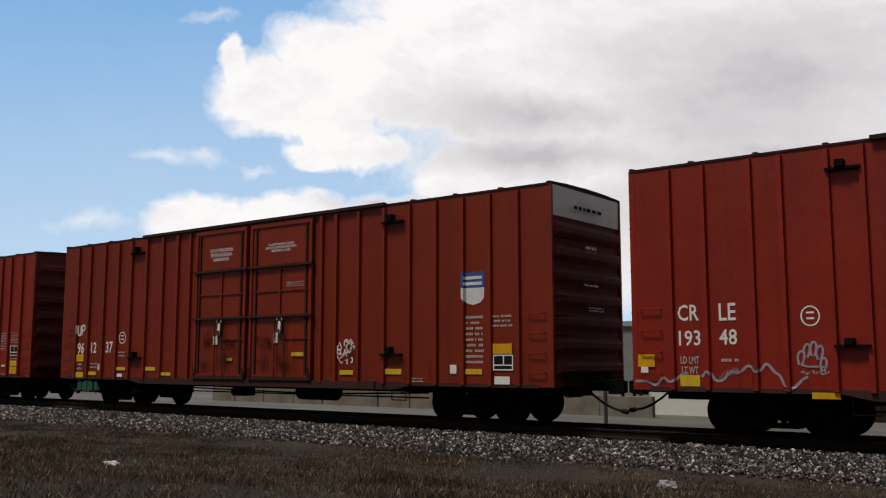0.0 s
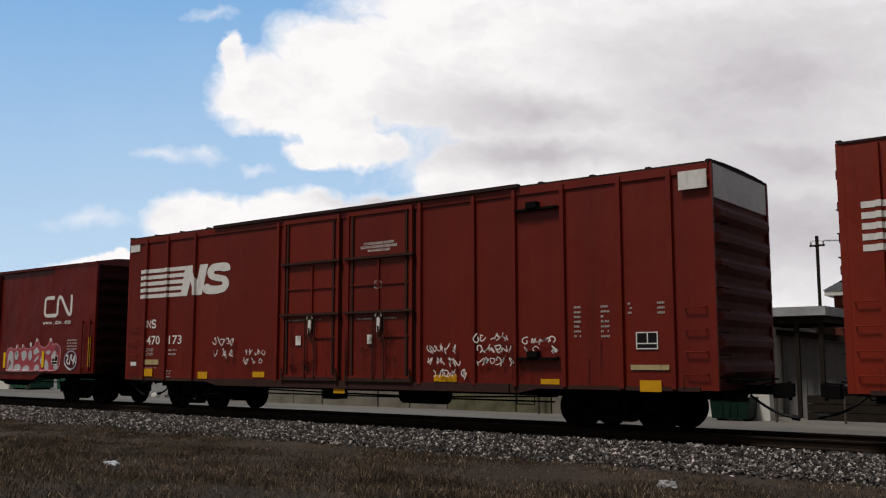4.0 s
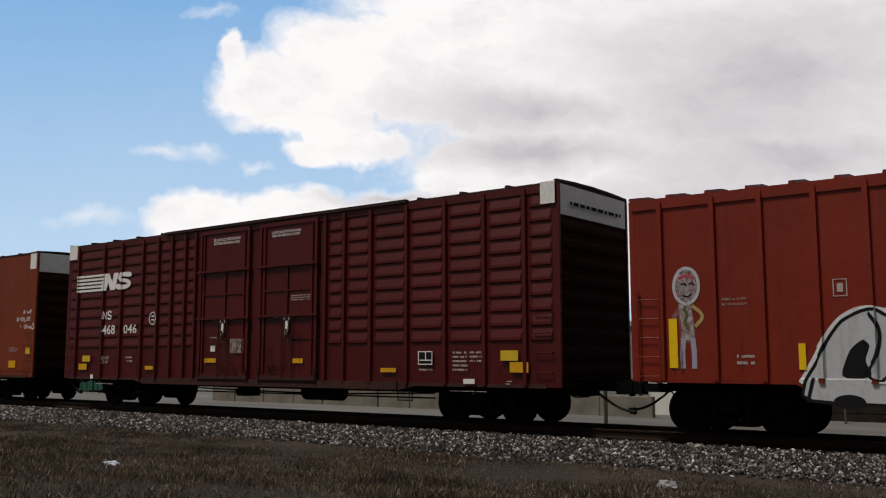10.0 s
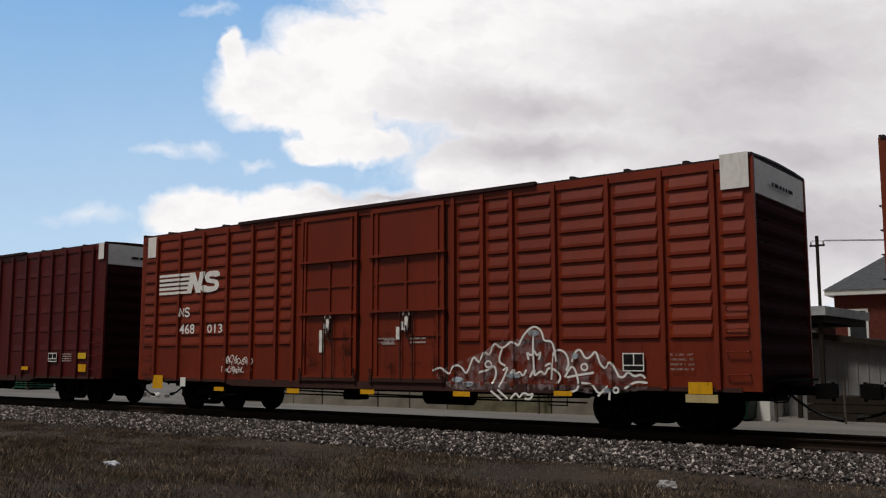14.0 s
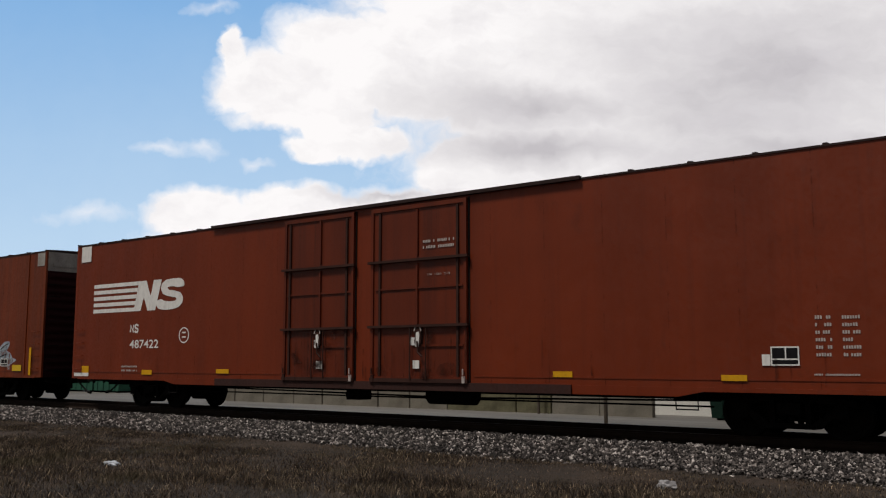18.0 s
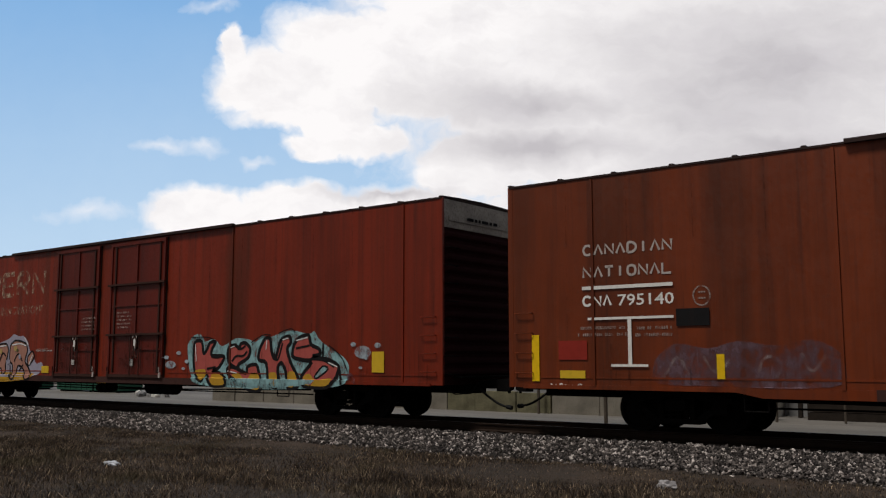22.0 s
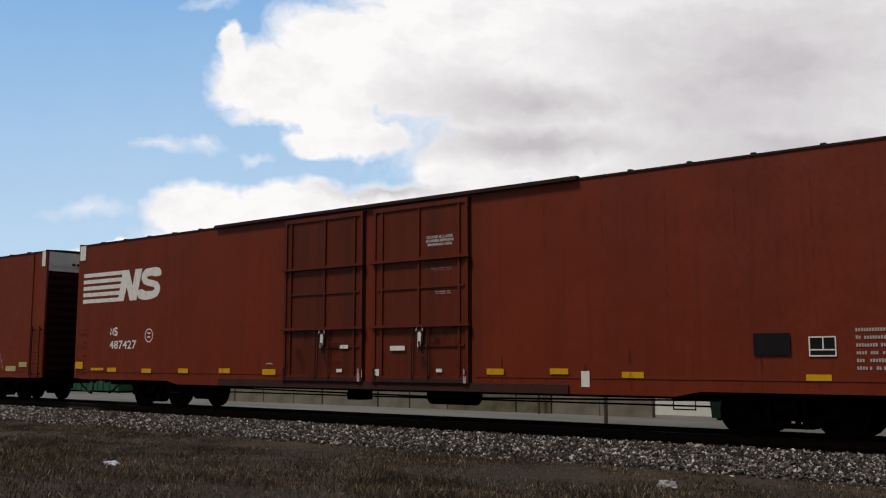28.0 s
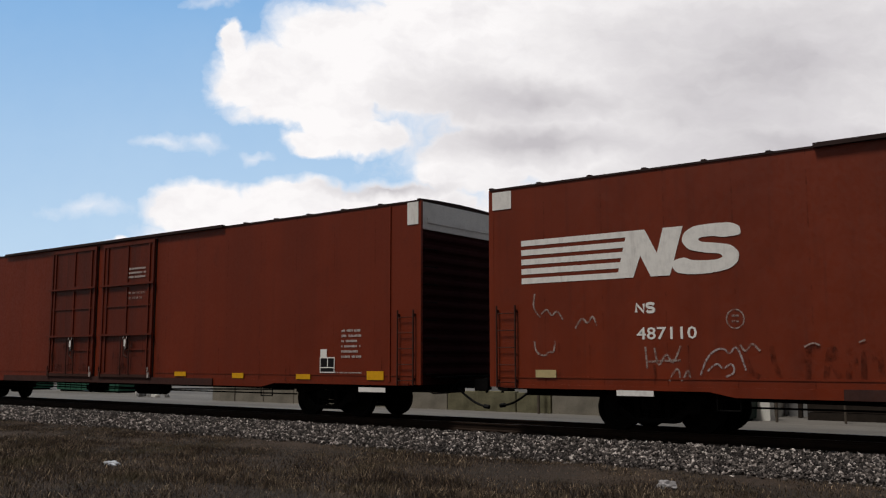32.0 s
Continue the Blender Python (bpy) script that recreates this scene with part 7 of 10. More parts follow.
    solid("white", [(8.07, 1.10), (8.03, 1.54), (8.23, 1.88), (8.60, 2.14), (9.05, 2.24), (9.37, 2.12), (9.51, 1.80), (9.55, 0.75), (8.43, 0.83)], "k", 0.05)
    solid("white", [(9.57, 0.72), (9.51, 1.77), (9.58, 2.03), (9.79, 2.09), (9.91, 1.85), (9.91, 0.75)], "k", 0.05)
    line("k", 0.05, [(8.91, 1.94), (8.95, 1.14)])
    solid("white", [(15.97, 2.17), (16.23, 2.32), (16.52, 2.35), (16.74, 2.20), (16.84, 1.93), (16.77, 1.62), (16.60, 1.43), (16.76, 1.28), (16.86, 0.88), (16.82, 0.76), (16.07, 0.76), (15.90, 0.97), (15.96, 1.19), (15.85, 1.40), (15.93, 1.71), (15.84, 1.75)], "k", 0.05)
    solid("white", [(16.74, 1.40), (16.86, 1.83), (16.81, 2.14), (17.02, 2.35), (17.23, 2.29), (17.36, 2.03), (17.34, 1.72), (17.20, 1.49), (17.36, 1.35), (17.46, 1.05), (17.45, 0.79), (16.87, 0.76), (16.84, 1.14)], "k", 0.05)
    solid("white", [(17.29, 1.59), (17.39, 2.03), (17.44, 2.23), (17.66, 2.35), (17.86, 2.27), (17.95, 2.01), (17.84, 1.81), (18.00, 1.66), (17.98, 1.49), (17.90, 1.40), (18.08, 1.25), (18.23, 0.91), (18.20, 0.79), (17.49, 0.77), (17.43, 1.30)], "k", 0.05)
    solid("white", [(17.98, 2.06), (18.02, 2.26), (18.19, 2.32), (18.39, 2.24), (18.18, 2.09)], "k", 0.05)
    solid("white", [(18.16, 2.05), (18.47, 2.24), (18.76, 2.31), (18.95, 2.19), (19.01, 1.89), (18.97, 1.60), (18.81, 1.39), (18.90, 1.21), (19.02, 0.97), (18.97, 0.80), (18.25, 0.79), (18.17, 1.10), (18.03, 1.28), (18.28, 1.32), (18.18, 1.53), (18.13, 1.81)], "k", 0.05)
    line("k", 0.055, [(16.36, 1.94), (16.36, 1.56)])
    line("k", 0.055, [(17.03, 2.07), (17.02, 1.61)])
    line("k", 0.055, [(17.60, 1.38), (17.60, 0.98)])
    line("k", 0.055, [(17.80, 1.15), (17.81, 0.80)])
    line("k", 0.055, [(15.84, 1.67), (16.15, 1.75)])
    line("k", 0.055, [(16.18, 1.39), (16.37, 1.44), (16.63, 1.44)])
    line("k", 0.055, [(17.31, 1.61), (17.53, 1.69), (17.73, 1.61)])
    line("k", 0.055, [(16.72, 1.38), (16.93, 1.49), (17.22, 1.51)])
    line("k", 0.055, [(18.16, 1.71), (18.23, 1.44), (18.42, 1.31), (18.71, 1.32), (18.93, 1.55)])
    line("k", 0.055, [(17.78, 1.44), (17.93, 1.45)])
    line("k", 0.045, [(18.32, 1.13), (18.35, 0.99), (18.41, 1.09), (18.46, 0.97), (18.51, 1.13)])
    line("k", 0.045, [(18.58, 1.01), (18.70, 1.11), (18.63, 1.17), (18.57, 1.05)])
    line("k", 0.045, [(16.21, 0.87), (16.36, 0.96), (16.43, 0.83), (16.58, 0.94)])
    line("k", 0.045, [(18.30, 0.81), (18.40, 0.87), (18.52, 0.81)])
    line("chalk", 0.04, [(7.72, 2.02), (7.83, 2.10), (7.95, 1.96), (7.80, 1.88)])
    line("chalk", 0.04, [(8.02, 2.07), (8.14, 1.90)])
    line("chalk", 0.04, [(7.76, 1.75), (7.95, 1.79), (8.10, 1.68), (7.88, 1.57)])
    line("chalk", 0.04, [(7.81, 1.40), (8.00, 1.29)])


def door_pieces():
    COAT[0] = 0
    solid("murk", [(10.02, 2.16), (11.36, 2.17), (12.76, 2.17), (12.74, 1.40), (12.73, 0.77), (11.34, 0.72), (10.01, 0.71)])
    solid("murk", [(13.21, 2.14), (15.06, 2.16), (15.71, 2.17), (15.67, 1.91), (15.11, 1.83), (15.20, 1.19), (15.19, 0.80), (13.18, 0.76)])
    solid("murk", [(15.14, 1.14), (15.70, 1.20), (15.74, 0.80), (15.13, 0.77)])
    solid("white", [(10.11, 1.93), (10.30, 2.06), (10.45, 1.90), (10.45, 1.09), (10.11, 1.05)], "k", 0.05)
    solid("white", [(10.48, 1.90), (10.64, 2.02), (10.94, 2.04), (11.13, 1.89), (11.20, 1.65), (11.17, 1.40), (10.93, 1.28), (10.68, 1.40), (10.54, 1.65)], "k", 0.05)
    solid("white", [(11.18, 1.89), (11.36, 2.01), (11.67, 2.00), (11.73, 1.58), (11.42, 1.55), (11.25, 1.62)], "k", 0.05)
    solid("white", [(10.06, 1.22), (10.90, 1.26), (11.05, 1.38), (11.35, 1.40), (11.56, 1.26), (12.13, 1.31), (12.20, 1.05), (12.12, 0.84), (11.77, 0.81), (11.52, 0.90), (11.34, 0.78), (10.97, 0.79), (10.78, 0.91), (10.45, 0.88), (10.11, 0.95)], "k", 0.05)
    line("k", 0.05, [(10.91, 1.69), (10.91, 1.47)])
    line("k", 0.05, [(10.53, 1.93), (10.85, 1.90), (11.13, 1.92)])
    line("k", 0.05, [(10.95, 1.11), (11.02, 1.31), (11.20, 1.40), (11.42, 1.34), (11.56, 1.14)])
    line("k", 0.05, [(11.52, 1.22), (11.52, 0.86)])
    line("k", 0.05, [(11.44, 1.98), (11.46, 1.40)])
    line("k", 0.04, [(10.11, 1.08), (10.90, 1.09), (12.13, 1.12)])
    line("w", 0.045, [(12.04, 2.00), (11.93, 2.07), (11.93, 1.93), (12.07, 1.85), (12.15, 1.97), (12.07, 2.08), (11.99, 1.98)])
    line("w", 0.045, [(12.24, 2.07), (12.17, 1.95), (12.25, 1.85), (12.35, 1.95), (12.28, 2.06), (12.18, 2.00)])
    line("w", 0.045, [(12.45, 2.05), (12.36, 1.95), (12.44, 1.84), (12.54, 1.93), (12.46, 2.05)])
    line("w", 0.05, [(12.59, 2.01), (12.80, 1.96), (12.79, 1.84), (12.64, 1.77)])
    line("w", 0.045, [(12.15, 1.50), (12.01, 1.57), (12.02, 1.69), (12.18, 1.71)])
    line("w", 0.04, [(12.20, 1.66), (12.20, 1.45)])
    line("w", 0.04, [(12.20, 1.66), (12.31, 1.63), (12.22, 1.57), (12.33, 1.51), (12.20, 1.45)])
    line("w", 0.04, [(12.34, 1.65), (12.52, 1.66)])
    line("w", 0.04, [(12.42, 1.65), (12.45, 1.45)])
    line("w", 0.04, [(12.56, 1.43), (12.57, 1.59), (12.63, 1.50), (12.69, 1.59), (12.73, 1.38)])
    line("w", 0.045, [(12.22, 0.82), (12.36, 0.91), (12.52, 0.85), (12.33, 0.77), (12.49, 0.79)])
    solid("white", [(12.77, 1.17), (12.80, 1.64), (12.95, 1.87), (13.15, 1.98), (13.20, 1.86), (13.19, 1.09), (12.87, 1.04)], "k", 0.05)
    line("k", 0.04, [(13.02, 1.86), (13.02, 1.12)])
    solid("silver", [(13.23, 1.95), (13.35, 2.09), (13.52, 2.08), (13.56, 1.86), (13.40, 1.40), (13.22, 1.29)], "k", 0.05)
    solid("silver", [(13.73, 1.91), (13.86, 2.08), (14.11, 2.13), (14.31, 2.09), (14.34, 1.73), (14.36, 1.29), (14.15, 1.29), (14.03, 1.52), (13.85, 1.65), (13.69, 1.72)], "k", 0.05)
    line("k", 0.05, [(13.72, 1.92), (14.04, 1.96), (14.31, 1.97)])
    solid("white", [(13.41, 0.84), (13.40, 1.40), (13.48, 1.61), (13.66, 1.72), (13.88, 1.63), (14.05, 1.46), (14.17, 1.24), (14.18, 0.80), (13.51, 0.73)], "k", 0.07)
    solid("white", [(14.22, 1.27), (14.63, 1.30), (14.67, 0.81), (14.25, 0.77)], "k", 0.05)
    solid("white", [(14.40, 1.73), (14.58, 1.84), (14.61, 1.51), (14.53, 1.40)], "k", 0.05)
    solid("white", [(14.67, 1.84), (14.94, 1.86), (14.97, 1.73), (14.78, 1.57), (14.66, 1.60)], "k", 0.05)
    solid("white", [(14.64, 0.86), (14.65, 1.13), (14.75, 1.40), (15.01, 1.71), (15.19, 1.51), (15.26, 1.25), (15.21, 0.87), (14.90, 0.74)], "k", 0.06)
    line("k", 0.04, [(13.46, 1.09), (14.62, 1.11), (15.20, 1.14)])
    line("w", 0.05, [(14.91, 2.11), (14.97, 1.97), (15.05, 2.07), (15.11, 1.96), (15.21, 2.11)])
    line("w", 0.05, [(15.39, 2.09), (15.29, 2.06), (15.28, 1.96), (15.40, 1.97), (15.39, 2.02)])
    line("w", 0.05, [(15.64, 2.07), (15.49, 2.05), (15.48, 1.96), (15.64, 1.96)])
    line("w", 0.04, [(15.48, 2.01), (15.59, 2.01)])
    line("w", 0.04, [(15.17, 1.92), (15.56, 1.92)])
    line("chalk", 0.04, [(11.77, 2.57), (11.74, 2.41)])
    line("chalk", 0.04, [(11.91, 2.50), (11.91, 2.41)])
    line("chalk", 0.04, [(11.75, 2.47), (11.89, 2.48)])
    line("chalk", 0.04, [(12.00, 2.56), (12.19, 2.57)])
    line("chalk", 0.04, [(12.09, 2.56), (12.09, 2.40)])
    line("chalk", 0.04, [(12.37, 2.52), (12.25, 2.52), (12.23, 2.43), (12.37, 2.41)])
    line("chalk", 0.04, [(10.66, 2.27), (10.76, 2.29)])
    line("chalk", 0.04, [(11.82, 2.28), (12.01, 2.30)])
    solid("steelblue", [(15.13, 1.80), (15.50, 1.80), (15.46, 1.56), (15.21, 1.53)])


def white_and_black_pieces():
    COAT[0] = 0
    solid("white", [(19.16, 1.71), (19.25, 2.01), (19.62, 2.14), (20.08, 2.11), (20.35, 1.81), (20.48, 1.40), (20.36, 0.87), (20.22, 0.58), (19.73, 0.55), (19.64, 0.83), (19.30, 1.02), (19.48, 1.27), (19.52, 1.46), (19.29, 1.54)], "k", 0.05)
    solid("white", [(20.35, 1.78), (20.53, 2.14), (20.79, 2.23), (21.05, 2.13), (21.16, 1.85), (21.05, 1.53), (21.16, 1.21), (21.26, 0.75), (21.14, 0.60), (20.54, 0.66), (20.40, 0.98), (20.50, 1.40)], "k", 0.05)
    solid("white", [(21.04, 1.38), (21.16, 1.93), (21.19, 2.19), (21.43, 2.29), (21.69, 2.18), (21.81, 1.92), (21.73, 1.53), (21.59, 1.38), (21.66, 1.15), (21.59, 0.76), (21.31, 0.59), (21.23, 1.01)], "k", 0.05)
    solid("white", [(21.76, 1.40), (21.76, 1.76), (21.89, 1.99), (22.13, 1.97), (22.34, 1.76), (22.34, 1.53), (22.13, 1.38), (21.92, 1.25), (21.97, 1.00), (21.69, 0.84)], "k", 0.05)
    solid("white", [(22.21, 1.28), (22.31, 1.76), (22.38, 2.09), (22.69, 2.21), (23.00, 2.15), (23.23, 1.90), (23.27, 1.53), (23.18, 1.28), (22.92, 1.23), (22.62, 1.28)], "k", 0.05)
    solid("white", [(21.73, 0.66), (21.97, 1.05), (22.29, 1.15), (22.53, 1.28), (22.92, 1.24), (23.18, 1.03), (23.35, 0.74)], "k", 0.05)
    line("k", 0.05, [(19.72, 1.95), (19.96, 1.40), (20.11, 0.87)])
    line("k", 0.05, [(19.54, 1.40), (19.73, 1.06), (19.82, 0.73)])
    line("k", 0.05, [(19.82, 1.40), (20.27, 1.56)])
    line("k", 0.05, [(20.68, 1.27), (20.75, 0.74)])
    line("k", 0.05, [(20.53, 1.34), (20.80, 1.40), (20.97, 1.27)])
    line("k", 0.05, [(21.56, 1.25), (21.69, 1.08), (21.56, 0.89)])
    line("k", 0.05, [(22.34, 1.00), (22.61, 1.18), (22.99, 1.03)])
    line("k", 0.05, [(22.45, 1.97), (22.61, 2.10), (22.77, 1.97)])
    line("k", 0.05, [(22.53, 1.76), (23.15, 1.82)])
    line("k", 0.05, [(20.53, 2.10), (20.74, 2.15), (20.91, 2.06)])
    line("k", 0.05, [(21.43, 2.06), (21.53, 1.79)])
    solid("k", [(22.72, 1.68), (23.07, 1.70), (23.09, 1.48), (22.73, 1.45)])
    solid("k", [(23.50, 0.89), (23.42, 1.40), (23.51, 1.77), (23.75, 1.99), (24.11, 2.07), (24.38, 1.98), (24.48, 1.70), (24.48, 0.77), (23.81, 0.73)], "white", 0.045)
    solid("k", [(24.49, 1.71), (24.54, 1.93), (24.75, 1.97), (24.91, 1.81), (24.97, 1.40), (24.97, 0.78), (24.59, 0.73)], "white", 0.045)
    solid("k", [(24.95, 1.78), (25.09, 1.95), (25.29, 1.87), (25.34, 1.64), (25.43, 1.29), (25.36, 0.78), (25.02, 0.74)], "white", 0.045)
    solid("k", [(25.32, 1.61), (25.33, 1.80), (25.55, 1.91), (25.77, 1.86), (25.84, 1.63), (25.82, 1.31), (25.64, 1.27), (25.46, 1.38)], "white", 0.045)
    solid("k", [(25.86, 1.72), (26.00, 1.83), (26.17, 1.76), (26.21, 1.40), (26.35, 1.18), (26.23, 0.90), (26.11, 1.18), (25.88, 1.35)], "white", 0.045)
    solid("k", [(25.40, 0.83), (25.49, 1.23), (25.80, 1.36), (26.03, 1.24), (26.12, 1.05), (25.94, 0.84)], "white", 0.045)
    line("chalk", 0.04, [(23.71, 1.04), (23.81, 0.92), (23.77, 0.80)])
    line("chalk", 0.04, [(23.91, 1.02), (24.03, 0.90), (23.94, 0.80)])
    line("chalk", 0.04, [(24.11, 0.88), (24.28, 0.98), (24.22, 0.79)])
    line("chalk", 0.04, [(23.30, 1.77), (23.42, 1.94), (23.51, 1.75), (23.60, 2.02)])
    line("chalk", 0.04, [(25.97, 1.97), (26.05, 2.08), (26.13, 1.91)])


def sprayed_line():
    COAT[0] = 0
    line("lilac", 0.05, [(-0.02, 1.02), (0.15, 1.03), (0.28, 1.01), (0.43, 0.93), (0.58, 1.13), (0.67, 1.01), (0.81, 1.03), (0.98, 1.20), (1.08, 1.17)])
    line("lilac", 0.05, [(1.34, 1.12), (1.45, 1.23), (1.53, 1.18), (1.60, 1.04), (1.76, 1.05), (1.88, 1.24), (2.07, 1.18), (2.23, 1.37), (2.37, 1.20), (2.47, 1.26)])
    line("lilac", 0.05, [(2.47, 1.26), (2.56, 1.40), (2.70, 1.20), (2.79, 1.17), (2.87, 0.95), (3.01, 0.91), (3.16, 1.08), (3.27, 1.14)])
    line("lilac", 0.04, [(3.13, 1.34), (3.10, 1.51), (3.18, 1.61), (3.24, 1.52), (3.18, 1.34)])
    line("lilac", 0.04, [(3.23, 1.47), (3.21, 1.63), (3.28, 1.73), (3.34, 1.64), (3.28, 1.47)])
    line("lilac", 0.04, [(3.35, 1.50), (3.32, 1.66), (3.39, 1.77), (3.45, 1.68), (3.40, 1.50)])
    line("lilac", 0.04, [(3.45, 1.43), (3.43, 1.59), (3.50, 1.70), (3.56, 1.61), (3.50, 1.43)])
    line("lilac", 0.04, [(3.51, 1.23), (3.48, 1.39), (3.55, 1.49), (3.61, 1.40), (3.55, 1.23)])
    line("lilac", 0.035, [(3.16, 1.35), (3.28, 1.31), (3.45, 1.32), (3.58, 1.30)])
    line("chalk", 0.035, [(3.16, 1.21), (3.22, 1.24), (3.23, 1.17), (3.31, 1.22)])
    line("chalk", 0.035, [(3.36, 1.24), (3.41, 1.17), (3.46, 1.25), (3.51, 1.17), (3.63, 1.23)])
    solid("haze", [(1.64, 1.05), (1.76, 1.23), (2.04, 1.31), (2.07, 1.16), (1.88, 1.16)])


def arched_piece():
    COAT[0] = 0
    line("white", 0.15, [(3.19, 1.01), (3.45, 1.46), (3.68, 1.89), (3.92, 2.17), (4.30, 2.31), (4.61, 2.19), (5.12, 2.34), (5.37, 2.12), (5.74, 2.33), (6.13, 2.13), (6.50, 2.32), (6.79, 2.17), (6.99, 1.79), (7.05, 1.51), (7.43, 1.03)])
    solid("silver", [(3.17, 0.70), (3.23, 1.07), (3.45, 1.40), (3.64, 1.79), (3.87, 2.10), (4.21, 2.27), (4.43, 2.29), (4.62, 2.15), (4.80, 2.24), (5.12, 2.30), (5.30, 2.21), (5.41, 2.04), (5.51, 2.20), (5.74, 2.30), (5.99, 2.22), (6.16, 2.06), (6.26, 2.21), (6.50, 2.28), (6.74, 2.17), (6.91, 1.91), (6.99, 1.53), (7.22, 1.22), (7.39, 1.05), (7.46, 0.73), (5.31, 0.66)], "k", 0.06)
    solid("k", [(3.81, 1.13), (3.99, 1.61), (4.21, 1.79), (4.33, 1.68), (4.22, 1.40), (4.37, 1.20), (4.18, 1.10)])
    solid("k", [(4.84, 1.86), (5.12, 1.90), (5.13, 1.54), (4.89, 1.51)])
    solid("k", [(4.95, 1.30), (5.28, 0.71), (4.96, 0.68)])
    solid("k", [(5.58, 1.73), (5.72, 1.83), (5.83, 1.67), (5.79, 1.40), (5.96, 1.08), (5.79, 1.08), (5.62, 1.34)])
    solid("k", [(6.26, 1.87), (6.91, 1.84), (6.92, 1.40), (6.53, 1.28), (6.23, 1.53)])
    solid("k", [(6.20, 1.21), (6.98, 1.18), (7.08, 0.99), (6.25, 0.98)])
    line("k", 0.06, [(4.32, 2.23), (4.51, 1.95), (4.44, 1.51), (4.26, 1.21)])
    line("k", 0.06, [(4.18, 1.27), (4.41, 1.02), (4.63, 1.19), (4.66, 1.43)])
    line("k", 0.06, [(4.65, 1.92), (4.73, 2.15)])
    line("k", 0.06, [(5.32, 2.18), (5.34, 1.40), (5.38, 0.74)])
    line("k", 0.06, [(5.02, 1.40), (5.27, 1.24), (5.55, 0.72)])
    line("k", 0.06, [(5.41, 2.04), (5.41, 1.64), (5.59, 1.25), (5.83, 0.72)])
    line("k", 0.06, [(6.10, 2.06), (6.20, 1.66), (6.13, 0.73)])
    line("k", 0.06, [(3.27, 0.70), (3.38, 1.12)])
    line("k", 0.06, [(4.59, 1.06), (4.67, 0.70)])
    line("k", 0.06, [(4.62, 1.51), (5.13, 1.48)])
    line("k", 0.06, [(6.74, 2.15), (6.99, 1.63), (7.39, 1.05)])
    spot("k", 3.96, 0.72, 0.262, 0.123)
    spot("k", 6.60, 0.71, 0.291, 0.102)
    line("white", 0.035, [(6.46, 1.77), (6.73, 1.71)])
    line("white", 0.035, [(6.33, 1.40), (6.58, 1.51), (6.82, 1.38)])
    line("white", 0.035, [(6.60, 1.58), (6.53, 1.40)])
    line("white", 0.035, [(4.30, 1.08), (4.59, 1.02), (4.73, 1.27)])
    line("white", 0.035, [(5.31, 1.14), (5.38, 0.87)])
    line("white", 0.035, [(4.98, 1.78), (5.02, 1.59)])
    solid("white", [(6.56, 1.48), (6.79, 1.48), (6.79, 1.38), (6.56, 1.38)])


